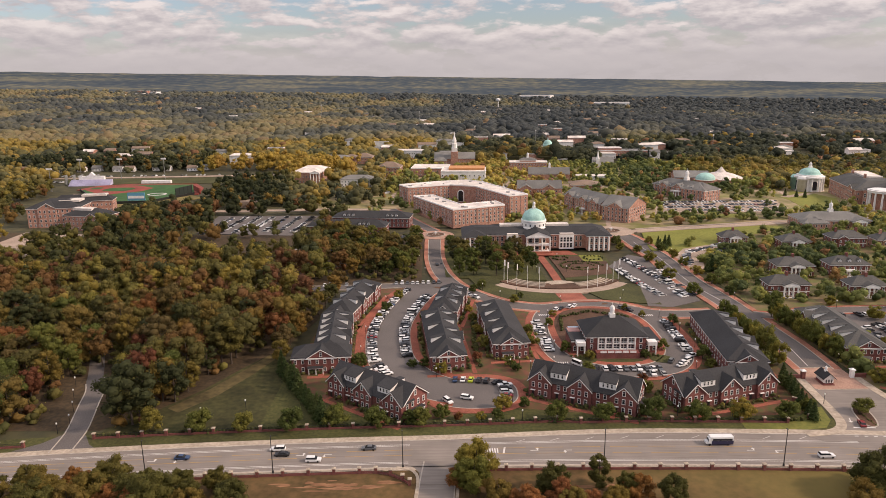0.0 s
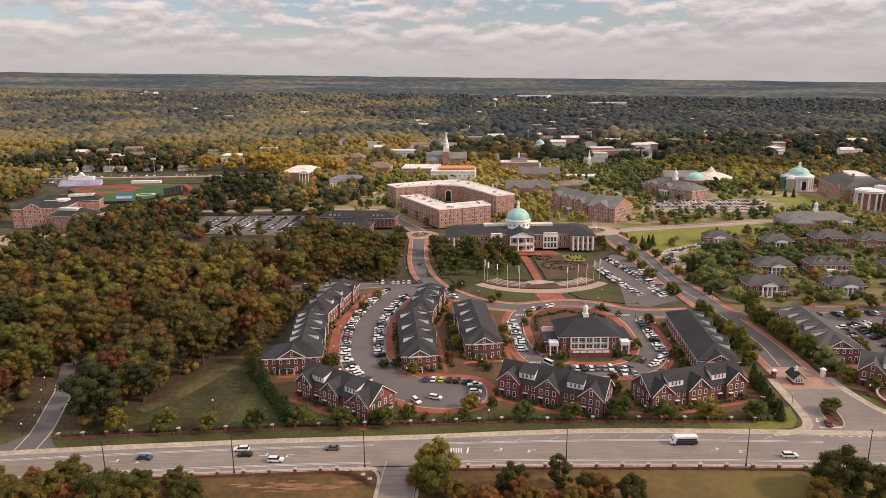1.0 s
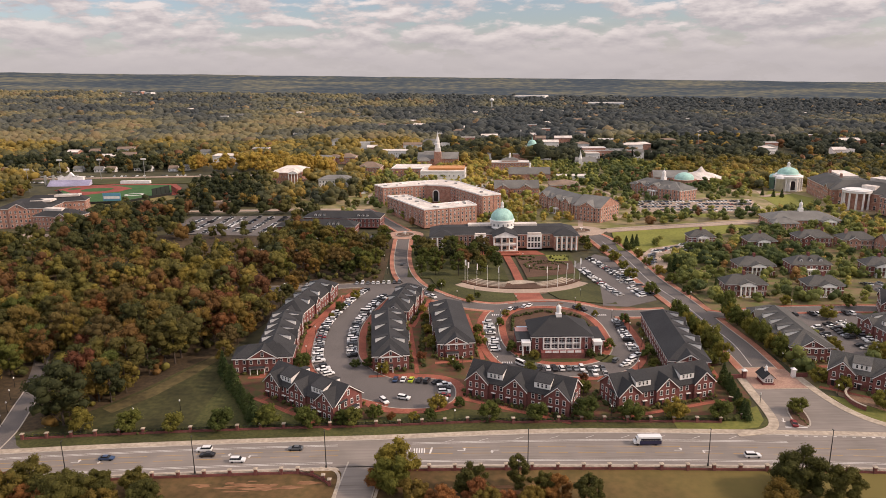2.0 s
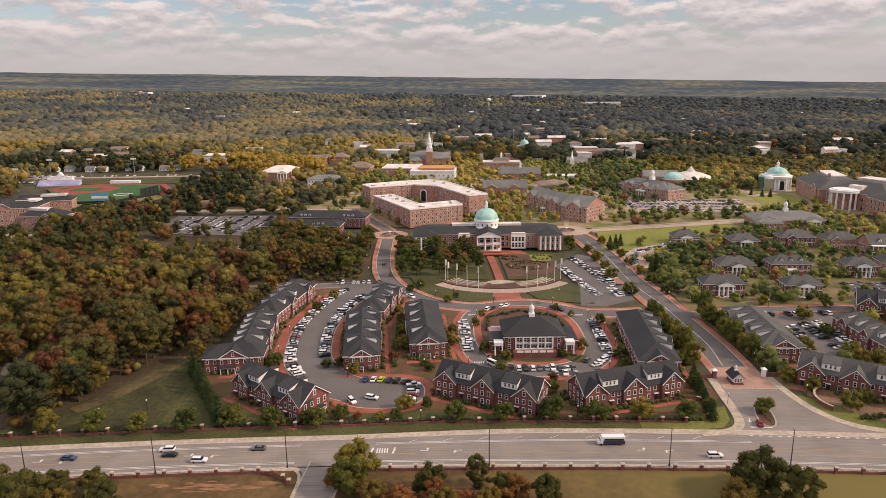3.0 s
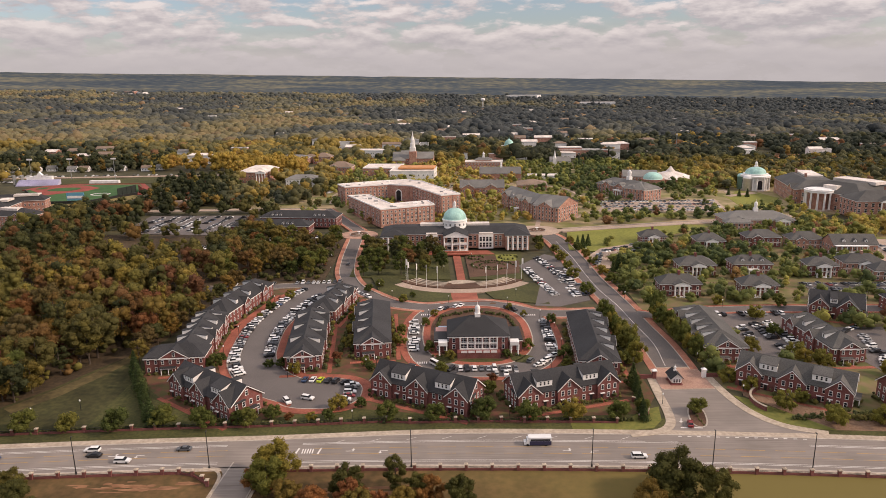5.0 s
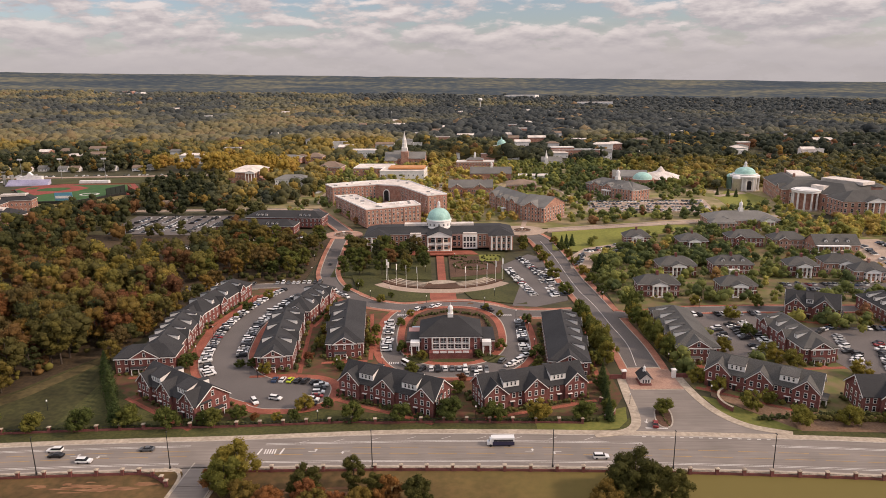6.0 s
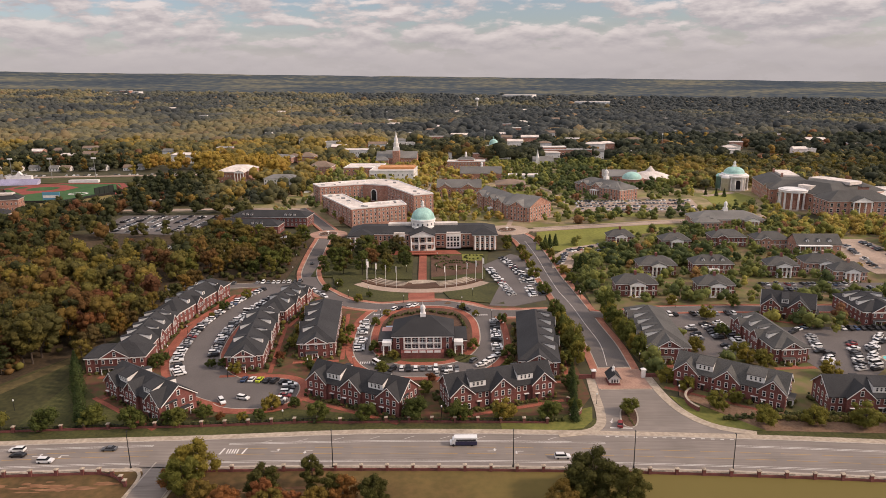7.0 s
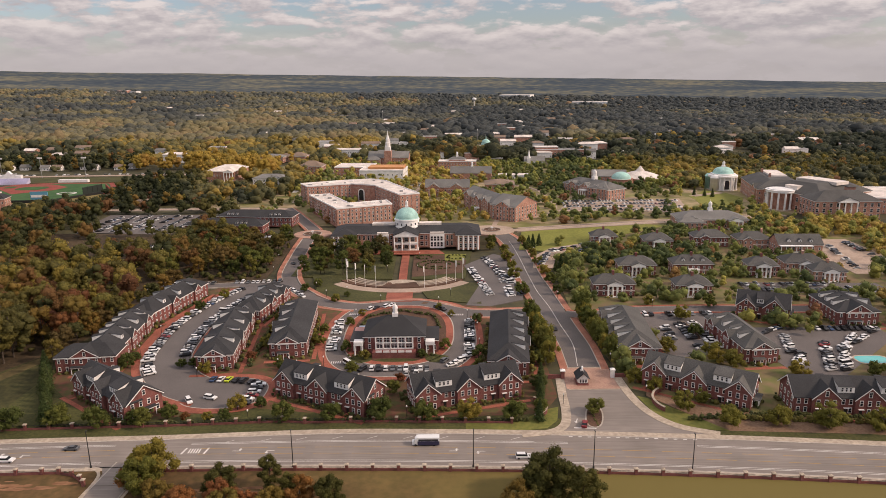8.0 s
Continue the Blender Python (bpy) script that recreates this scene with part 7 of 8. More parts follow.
def car_geo(kind):
    """Body, glass and wheel spots of a car; it points along +x, centred, 4.3 to 9 m long."""
    if kind == "saloon":
        L, W = 4.7, 1.82
        prof = [(-2.35, 0.35), (2.35, 0.35), (2.33, 0.72), (1.2, 0.95), (-1.75, 1.0), (-2.33, 0.9)]
        cab = [(-1.85, 0.98), (1.15, 0.94), (0.35, 1.42), (-1.0, 1.45)]
    elif kind == "suv":
        L, W = 4.8, 1.92
        prof = [(-2.4, 0.4), (2.4, 0.4), (2.38, 0.9), (1.25, 1.1), (-2.3, 1.12), (-2.4, 0.95)]
        cab = [(-2.3, 1.1), (1.2, 1.08), (0.5, 1.7), (-2.05, 1.74)]
    elif kind == "pickup":
        L, W = 5.6, 1.98
        prof = [(-2.8, 0.45), (2.8, 0.45), (2.78, 1.0), (1.5, 1.15), (-2.8, 1.15)]
        cab = [(-0.9, 1.13), (1.45, 1.13), (0.8, 1.82), (-0.75, 1.84)]
    else:
        L, W = 5.6, 2.0
        prof = [(-2.8, 0.4), (2.8, 0.4), (2.78, 1.1), (2.1, 1.25), (-2.8, 1.3)]
        cab = [(-2.75, 1.28), (2.05, 1.22), (1.2, 2.3), (-2.7, 2.35)]
    b = Geo()
    n = len(prof)
    # rounded flanks: full width in the middle, drawn in at sill and shoulder
    rings = [(-W / 2, 0.93), (-W / 2 + 0.1, 1.0), (W / 2 - 0.1, 1.0), (W / 2, 0.93)]
    vs = [(x * (1 if 0 < k < 3 else 0.985), y, 0.35 + (z - 0.35) * s) for k, (y, s) in enumerate(rings) for x, z in prof]
    fs = [(k * n + i, k * n + (i + 1) % n, (k + 1) * n + (i + 1) % n, (k + 1) * n + i) for k in range(3) for i in range(n)]
    b.add(vs, fs + [tuple(range(n - 1, -1, -1)), tuple(range(3 * n, 4 * n))])
    w0, w1 = W / 2 - 0.06, W / 2 - 0.26
    (x0, z0), (x1, z1), (x2, z2), (x3, z3) = cab
    gl = Geo().add([(x0, -w0, z0), (x1, -w0, z1), (x2, -w1, z2 - 0.05), (x3, -w1, z3 - 0.05), (x0, w0, z0), (x1, w0, z1), (x2, w1, z2 - 0.05), (x3, w1, z3 - 0.05)],
                   [(0, 1, 2, 3), (7, 6, 5, 4), (1, 5, 6, 2), (4, 0, 3, 7), (3, 2, 6, 7), (0, 4, 5, 1)])
    rf = Geo().add([(x2 + 0.04, -w1 - 0.02, z2 - 0.06), (x2 + 0.04, w1 + 0.02, z2 - 0.06), (x3 - 0.04, w1 + 0.02, z3 - 0.06), (x3 - 0.04, -w1 - 0.02, z3 - 0.06), (x2 - 0.1, -w1 + 0.08, z2 + 0.03), (x2 - 0.1, w1 - 0.08, z2 + 0.03), (x3 + 0.1, w1 - 0.08, z3 + 0.03), (x3 + 0.1, -w1 + 0.08, z3 + 0.03)],
                   [(0, 1, 5, 4), (1, 2, 6, 5), (2, 3, 7, 6), (3, 0, 4, 7), (4, 5, 6, 7), (3, 2, 1, 0)])
    return b, gl, rf, W, L


WHEEL = Geo()
WHEEL.add([(0.33 * math.cos(a), y, 0.33 + 0.33 * math.sin(a)) for y in (-0.11, 0.11) for a in [2 * math.pi * i / 10 for i in range(10)]],
          [(i, (i + 1) % 10, 10 + (i + 1) % 10, 10 + i) for i in range(10)] + [tuple(range(9, -1, -1)), tuple(range(10, 20))])
WHEEL_ME = WHEEL.mesh("wheel", tyre)
PAINT_MATS = {}


def make_car(kind, colour, word, m):
    if word + str(colour) not in PAINT_MATS:
        PAINT_MATS[word + str(colour)] = plain(word.replace(" ", "_") + "_car_paint", colour, 0.4, 0.0, 0.4, 0.2)
    paint = PAINT_MATS[word + str(colour)]
    b, gl, rf, W, L = car_geo(kind)
    name = {"saloon": "car", "suv": "suv", "pickup": "pickup_truck", "van": "van"}[kind]
    t = thing(name, f"{word} {kind if kind != 'suv' else 'sport utility car'} parked on asphalt", "car", m, "parked cars")
    part("body", b, paint, t, f"{word} painted body")
    part("glasshouse", gl, car_glass, t, "dark windows")
    part("car_roof", rf, paint, t)
    for sx in (-1, 1):
        for sy in (-1, 1):
            part("wheel", WHEEL_ME, None, t, m=pose(sx * L * 0.31, sy * (W / 2 - 0.1), 0))
    return t


PROTOS = []
for kind, picks in (("saloon", (0, 2, 3, 4, 6, 7, 8)), ("suv", (0, 1, 4, 3, 2, 5)), ("pickup", (0, 4)), ("van", (0,))):
    for i in picks:
        PROTOS.append((kind, *PAINTS[i]))
rnd = random.Random(11)
EXTRA = ("saloon", *PAINTS[9])
made_cars = {}
COUNT = [0]
far_car_spots = []


def put_car(x, y, turn, z=0.08, which=None):
    key = which if which is not None else rnd.choices(range(len(PROTOS)), [5, 3, 2, 3, 1, 1, 3, 6, 5, 4, 2, 2, 2, 3, 2, 0.4])[0]
    if COUNT[0] > 214:
        far_car_spots.append((x, y, turn, z, key))
        return
    COUNT[0] += 1
    m = pose(x, y, z, 0, 0, turn)
    if key in made_cars:
        copy_thing(made_cars[key], m)
    else:
        kind, c, word = PROTOS[key] if key < len(PROTOS) else EXTRA
        made_cars[key] = make_car(kind, c, word, m)


def park(p0, p1, turn, fill=0.85, step=2.75, z=0.1):
    """Cars side by side from p0 to p1, all turned by turn degrees, some bays empty."""
    d = Vector(p1) - Vector(p0)
    n = max(1, int(d.length / step))
    for i in range(n + 1):
        if rnd.random() < fill:
            q = Vector(p0) + d * (i / n)
            put_car(q.x + rnd.uniform(-0.2, 0.2), q.y + rnd.uniform(-0.15, 0.15), turn + rnd.choice((0, 180)) + rnd.uniform(-3, 3), z)


def park_curve(points, off, lean=0, fill=0.9, step=2.75, z=0.1, t0=0.0, t1=1.0):
    """Cars nose-in along a smooth line, shifted off to its left."""
    line = spline(points, 0.5)
    acc, last = 0.0, None
    n = len(line)
    for i in range(int(n * t0), int(n * t1) - 1):
        d = (line[min(i + 1, n - 1)] - line[max(i - 1, 0)]).normalized()
        q = line[i] + Vector((-d.y, d.x)) * off
        if last is None or (q - last).length >= step:
            last = q
            if rnd.random() < fill:
                put_car(q.x, q.y, math.degrees(math.atan2(d.x, -d.y)) + lean + rnd.choice((0, 180)) + rnd.uniform(-3, 3), z)


# traffic on the main road
ROAD_CARS = ((-83, 4 + 2.6, 0, 4), (-54, 11.6 - 2.2, 180, 7), (-52, 6.4 - 0.2, 180, 3), (-41.5, 2.3, 0, 8), (-25, 8.4, 180, 2), (117, 2.4, 0, 8))
for x, o, a, k in ROAD_CARS:
    put_car(x, road_mid(x) + o, a, 0.05, k)
put_car(139.5, 210.5, 75, 0.1, 5)
west = [(-6, 373), (-14, 362), (-22, 338), (-26.5, 310), (-25.5, 286), (-22, 267), (-12, 250)]
park_curve(west, -7.2, 0, 0.93, t0=0.1, t1=0.93)
park_curve(west, 7.2, 0, 0.93, t0=0.12, t1=0.82)
for i, k in enumerate((4, 0, len(PROTOS), 3, 9)):
    put_car(3.4 + 3.05 * i, 249.0 - 0.1 * i * i, 86 - 3 * i, 0.09, k)
put_car(19.6, 246.3, 40, 0.09, 3)
for i, k in enumerate((13, 9, 8, 5, 7, 3)):
    put_car(22.4 - 0.25 * i * (i > 3), 243.4 - 2.95 * i, 14 - 5 * i, 0.09, k)
put_car(7.5, 233, -18, 0.09, 7)
put_car(0.5, 230.5, -58, 0.09, 7)
# ring round the hall
park((44.5, 278), (43.2, 312), 3, 0.92)
park((103.5, 276), (105, 312), -3, 0.95)
park((64, 257.5), (86, 257.5), 92, 0.9)
park((56, 259), (60, 257), 60, 0.9)
park((78, 252.3), (86, 252.3), 88, 1.0)
park((94, 258), (103, 270), 30, 0.9)
put_car(93, 265, 60, 0.1, 10)
put_car(54, 262, -50, 0.1, 15)
park((56, 331), (66, 336.5), 60, 0.7, z=0.1), park((84, 336), (92, 329), 130, 0.6, z=0.1)
# streets and other lots
park_curve([(22, 356), (8, 376)], 5.8, 90, 0.9, 6.0)
park((-26, 380), (-2, 381), 92, 0.9, 3.0), park((-70, 377), (-36, 379), 92, 0.7, 3.0)
park((118, 428), (130, 372), 20, 0.9), park((108, 402), (117, 352), 20, 0.9), park((124, 400), (128, 350), 20, 0.75), park((132, 410), (134, 352), 20, 0.5)
put_car(-2.4, 420, 95, 0.12, 3), put_car(143.5, 300, 92, 0.12, 3)
park((201.5, 275), (202, 304), 4, 0.92), park((208.5, 276), (209, 306), 4, 0.85), park((190, 318), (224, 319), 92, 0.7), park((192, 280), (194, 300), 6, 0.7)
park((236, 292), (246, 299), 30, 0.9), park((244, 252), (256, 280), 15, 0.9), park((233, 256), (240, 268), 12, 0.8), park((262, 297), (288, 296), 95, 0.85), park((250, 252), (262, 276), 15, 0.8)
park((254, 262), (272, 287), 30, 0.85), park((237, 270), (243, 288), 12, 0.8), park((270, 280), (284, 292), 30, 0.8)
park((258, 356), (328, 352), 92, 0.8), park((256, 366), (300, 364), 92, 0.8)
park((152, 412), (160, 438), 10, 0.85), park((164, 444), (196, 466), -40, 0.85), park((172, 434), (204, 466), -40, 0.7)
for k in range(7):
    x = -186 + 11.5 * k
    park((x, 516 + 0.2 * k), (x + 5, 580), 10, 0.7, 2.9)
for k in range(4):
    park((198 + 1.2 * k, 592 + 13 * k), (296 + 3 * k, 582 + 15 * k), 95, 0.8, 3.1)
park((336, 390), (352, 460), 15, 0.8), park((362, 390), (366, 460), 15, 0.7), park((-322, 446), (-292, 452), 80, 0.7)
park((-470, 851), (-250, 859), 92, 0.3, 4.5)
park((-500, 812), (-450, 806), 95, 0.6, 3.2)
park((150, 612), (190, 640), 40, 0.8, 3), park((60, 735), (96, 730), 95, 0.8, 3), park((-60, 700), (-52, 740), 20, 0.8, 3)
park((-90, 486), (-30, 498), 95, 0.8, 3), park((-120, 470), (-60, 452), 95, 0.6, 3)
# cars past these are joined, model by model, into sheets of distant parked cars
for key in sorted({s[4] for s in far_car_spots}):
    kind, c, word = PROTOS[key]
    b, gl, rf, W, L = car_geo(kind)
    gb, gg = Geo(), Geo()
    for x, y, turn, z, k in far_car_spots:
        if k == key:
            m = pose(x, y, z, 0, 0, turn)
            for src, dst in ((b, gb), (rf, gb), (gl, gg)):
                dst.add([tuple(m @ Vector(v)) for v in src.v], src.f)
    if word + str(c) not in PAINT_MATS:
        PAINT_MATS[word + str(c)] = plain(word.replace(" ", "_") + "_car_paint", c, 0.4, 0.0, 0.4, 0.2)
    ob = single("distant_parked_cars", gb, PAINT_MATS[word + str(c)], f"rows of distant parked {word} cars", "cars", "stuff")
    part("glasshouse", gg, car_glass, ob)

# shuttle bus
bus = thing("shuttle_bus", "white and dark blue shuttle bus on the main road", "bus", pose(87, road_mid(87) + 9.6, 0.05, 0, 0, 180))
part("body", Geo().box(-4.3, 2.6, -1.15, 1.15, 1.75, 2.95).box(2.6, 3.5, -1.1, 1.1, 0.5, 2.3).box(3.5, 4.3, -0.95, 0.95, 0.5, 1.35).box(2.6, 3.0, -1.1, 1.1, 2.3, 2.9), PAINT_MATS["white" + str(PAINTS[0][0])], bus, "white upper body")
part("skirt", Geo().box(-4.28, 2.58, -1.17, 1.17, 0.45, 1.74), plain("navy_paint", (0.02, 0.02, 0.06), 0.3, 0, 0.5, 0.5), bus, "dark blue lower body")
part("side_glass", Geo().box(-3.9, 2.3, -1.19, 1.19, 1.8, 2.45), glass, bus, "dark side windows")
part("windscreen", Geo().box(3.45, 3.54, -1.0, 1.0, 1.4, 2.2), glass, bus, "dark windscreen")
for sx in (-2.6, 3.2):
    for sy in (-1, 1):
        part("wheel", WHEEL_ME, None, bus, m=pose(sx, sy * 1.02, 0) @ Matrix.Scale(1.25, 4))
# pool
pool = thing("swimming_pool", "small turquoise swimming pool with pale edge", "pool", pose(266, 262, 0))
part("edge", Geo().slab([tuple(p) for p in oval(0, 0, 7.2, 4.6, 28, 3.5)], -0.2, 0.3), concrete, pool)
part("water", Geo().slab([tuple(p) for p in oval(0, 0, 6.4, 3.8, 28, 3.5)], 0.1, 0.305), pool_water, pool, "turquoise water")
keep_clear(264, 264, 11)

# ---- trees ----
prng = np.random.default_rng(5)


def leaf_cloud(rng, centres, radii, per, leaf, squash=0.85):
    """Small leaf faces strewn over the shells of clumps."""
    cs = np.repeat(np.asarray(centres, float), per, axis=0)
    rs = np.repeat(np.asarray(radii, float), per)
    n = len(cs)
    d = rng.normal(size=(n, 3))
    d[:, 2] = d[:, 2] * 0.9 + 0.25
    d /= np.linalg.norm(d, axis=1)[:, None]
    p = cs + d * rs[:, None] * rng.triangular(0.5, 1.0, 1.32, n)[:, None] * np.array([1, 1, squash])
    nrm = d + rng.normal(size=(n, 3)) * 0.55
    nrm /= np.linalg.norm(nrm, axis=1)[:, None]
    u = np.cross(nrm, rng.normal(size=(n, 3)))
    u /= np.linalg.norm(u, axis=1)[:, None]
    v = np.cross(nrm, u)
    s = (leaf * rng.uniform(0.6, 1.25, n))[:, None]
    q = np.stack([p - u * s, p + u * s, p + v * s * 1.15], axis=1)
    return q.reshape(-1, 3)


PHI = (1 + 5 ** 0.5) / 2
ICO = np.array([(s1 * a, s2 * b, 0) for a, b in ((1, PHI),) for s1 in (-1, 1) for s2 in (-1, 1)] + [(0, s1, s2 * PHI) for s1 in (-1, 1) for s2 in (-1, 1)] + [(s2 * PHI, 0, s1) for s1 in (-1, 1) for s2 in (-1, 1)]) / math.sqrt(1 + PHI * PHI)
ICO_FACES = np.array([(i, j, k) if np.dot(np.cross(ICO[j] - ICO[i], ICO[k] - ICO[i]), ICO[i]) > 0 else (i, k, j) for i in range(12) for j in range(i + 1, 12) for k in range(j + 1, 12)
                      if max(np.linalg.norm(ICO[i] - ICO[j]), np.linalg.norm(ICO[j] - ICO[k]), np.linalg.norm(ICO[i] - ICO[k])) < 1.2])


def lumps(rng, centres, radii, squash=0.85, rough=0.22):
    """Uneven rounded masses inside the clumps; twelve corners each."""
    c, r = np.asarray(centres, float), np.asarray(radii, float)
    k = r[:, None, None] * rng.uniform(1 - rough, 1 + rough, (len(c), 12, 1))
    return (c[:, None, :] + ICO[None] * k * np.array([1, 1, squash])).reshape(-1, 3)


TOP_FACES = np.array([f for f in ICO_FACES if ICO[f].mean(axis=0)[2] > -0.5])


def leaf_mesh(name, cores, leaves, material, hue_cores=None, hue_leaves=None, faces=None):
    """One mesh of rounded cores (smooth) and loose leaf faces."""
    nc, nl = len(cores) // 12, len(leaves) // 3
    faces = ICO_FACES if faces is None else faces
    nt = nc * len(faces)
    me = bpy.data.meshes.new(name)
    me.vertices.add(nc * 12 + nl * 3)
    me.vertices.foreach_set("co", np.concatenate([np.asarray(cores).reshape(-1, 3), np.asarray(leaves).reshape(-1, 3)]).astype(np.float32).ravel())
    tri = (faces[None] + 12 * np.arange(nc)[:, None, None]).reshape(-1) if nc else np.zeros(0, int)
    me.loops.add(nt * 3 + nl * 3)
    me.loops.foreach_set("vertex_index", np.concatenate([tri, nc * 12 + np.arange(nl * 3)]).astype(np.int32))
    me.polygons.add(nt + nl)
    me.polygons.foreach_set("loop_start", np.concatenate([np.arange(nt) * 3, nt * 3 + np.arange(nl) * 3]).astype(np.int32))
    me.polygons.foreach_set("use_smooth", np.concatenate([np.ones(nt, bool), np.zeros(nl, bool)]))
    if hue_leaves is not None:
        at = me.attributes.new("hue", "FLOAT", "FACE")
        at.data.foreach_set("value", np.concatenate([np.repeat(hue_cores, len(faces)), hue_leaves]).astype(np.float32))
    me.update(calc_edges=True)
    me.materials.append(material)
    return me


def crown_clumps(rng, r, h0, h1, n, spread=0.85):
    """Clump centres inside an uneven egg from height h0 to h1."""
    out, rad = [], []
    lean = rng.normal(size=2) * 0.12 * r
    for _ in range(n):
        z = rng.uniform(0, 1)
        wide = math.sin(math.pi * (0.22 + 0.70 * z)) ** 0.6
        a = rng.uniform(0, 2 * math.pi)
        rr = r * spread * wide * math.sqrt(rng.uniform(0.15, 1)) * rng.uniform(0.75, 1.12)
        out.append((rr * math.cos(a) + lean[0] * z, rr * math.sin(a) + lean[1] * z, h0 + (h1 - h0) * (0.1 + 0.78 * z)))
        rad.append(r * rng.uniform(0.85, 1.3) * 1.32 / math.sqrt(n))
    return out, rad


def trunk_geo(rng, h, r, reach, limbs=5):
    g = Geo().lathe([(r * 1.5, -0.2), (r, 0.6), (r * 0.8, h * 0.4), (r * 0.35, h * 0.85)], 7)
    for i in range(limbs):
        a = 2 * math.pi * (i + rng.uniform(-0.3, 0.3)) / limbs
        z0 = h * rng.uniform(0.3, 0.55)
        g.tube((0, 0, z0), (reach * math.cos(a), reach * math.sin(a), z0 + h * rng.uniform(0.18, 0.35)), r * 0.45, r * 0.12, 5)
    return g


def tree_kind(seed, r, h, clumps, per, leaf, material, label, bare=0.28, shape="round", group="trees", core=0.62):
    """One tree with trunk and crown, kept as the pattern for its kind."""
    rng = np.random.default_rng(seed)
    t = thing("tree", label, "tree", pose(0, -400 - seed, 0), group)
    part("trunk", trunk_geo(rng, h, max(0.16, h * 0.017), r * 0.55), bark, t, "grey-brown trunk and limbs")
    if shape == "cone":
        cs, rad = [], []
        for k in range(clumps):
            z = k / clumps
            a = k * 2.4
            rr = r * (1 - z) * 0.6 + 0.05
            cs.append((rr * math.cos(a), rr * math.sin(a), h * 0.06 + h * 0.9 * z)), rad.append(max(0.25, r * (1.02 - z) * 0.6))
    else:
        cs, rad = crown_clumps(rng, r, h * bare, h, clumps)
    cores = lumps(rng, cs, np.asarray(rad) * core, 0.85, 0.34)
    part("crown", leaf_mesh("crown", cores, leaf_cloud(rng, cs, rad, per, leaf), material), None, t)
    return t


FOREST = [tree_kind(1 + i, r, h, n, 64, 0.42, leaf_forest, "tall woodland tree in olive and autumn colours", 0.22, group="woodland trees", core=0.82) for i, (r, h, n) in enumerate(((7.6, 17, 30), (8.6, 19, 38), (6.6, 18, 26), (7.4, 15, 30), (5.6, 20, 24)))]
FOREST_GREEN = [tree_kind(18 + i, r, h, 30, 64, 0.42, leaf_green, "tall green woodland tree with dense crown", 0.2, group="woodland trees", core=0.82) for i, (r, h) in enumerate(((7.0, 16), (6.2, 17)))]
FOREST_GOLD = [tree_kind(11 + i, r, h, 30, 64, 0.42, leaf_gold, "tall woodland tree turning yellow", 0.22, group="woodland trees", core=0.82) for i, (r, h) in enumerate(((6.8, 17), (7.8, 19)))]
FOREST_RUST = [tree_kind(15 + i, r, h, 28, 60, 0.42, leaf_rust, "woodland tree in rust and orange leaf", 0.22, group="woodland trees", core=0.80) for i, (r, h) in enumerate(((6.0, 15), (7.2, 17)))]
STREET = [tree_kind(21 + i, r, h, 30, 64, 0.32, leaf_green, "round green street tree with dense crown", 0.14, group="street trees", core=0.80) for i, (r, h) in enumerate(((4.6, 7.6), (5.2, 8.4), (4.2, 7.0)))]
STREET_GOLD = [tree_kind(31 + i, r, h, 30, 64, 0.32, leaf_lime, "yellowing round street tree with dense crown", 0.14, group="street trees", core=0.80) for i, (r, h) in enumerate(((4.5, 7.2), (5.0, 8.0)))]
STREET_RUST = [tree_kind(35, 4.2, 6.6, 30, 60, 0.32, leaf_rust, "rust-coloured street tree with dense crown", 0.14, group="street trees", core=0.80)]
BIG = [tree_kind(41 + i, r, h, 54, 150, 0.30, leaf_roadside, "large leafy dark green tree below the road", 0.08, group="roadside trees", core=0.86) for i, (r, h) in enumerate(((8.2, 13.5), (7.4, 12), (6.4, 12.5)))]
BIG_GOLD = [tree_kind(46, 6.0, 9.5, 46, 120, 0.28, leaf_gold, "leafy yellow tree below the road", 0.10, group="roadside trees", core=0.84)]
BIG_LIME = [tree_kind(48, 6.2, 10.5, 46, 140, 0.28, leaf_lime, "leafy yellow-green tree below the road", 0.08, group="roadside trees", core=0.86)]
BIG_SLIM = [tree_kind(49, 4.8, 14.0, 46, 130, 0.26, leaf_roadside, "tall slim dark tree below the road", 0.06, group="roadside trees", core=0.86)]
BIG_RUST = [tree_kind(47, 4.6, 8, 42, 110, 0.26, leaf_orange, "small orange tree below the road", 0.10, group="roadside trees", core=0.84)]
CONE = [tree_kind(51, 2.4, 8.4, 34, 44, 0.26, leaf_conifer, "slim dark conifer in a row", 0.1, "cone", "conifers"), tree_kind(52, 2.6, 10, 34, 44, 0.28, leaf_conifer, "broad dark conifer among lawns", 0.1, "cone", "conifers")]
USED = set()
tr = random.Random(3)
TREES = [0]


def plant(kinds, x, y, s=1.0):
    src = tr.choice(kinds)
    k = s * tr.uniform(0.88, 1.12)
    m = pose(x, y, 0, 0, 0, tr.uniform(0, 360))
    TREES[0] += 1
    if src.name not in USED:
        USED.add(src.name)
        ob = src
        ob.matrix_world = m
    else:
        ob = copy_thing(src, m)
    ob.scale = (k, k, k * tr.uniform(0.92, 1.08))
    return ob


# trees close behind the western houses
for i in range(11):
    y = 268 + 10 * i
    plant(FOREST if i % 3 else FOREST_GOLD, -68.5 + max(0, y - 305) * 0.17 + tr.uniform(-1.2, 1.2), y, 0.68)
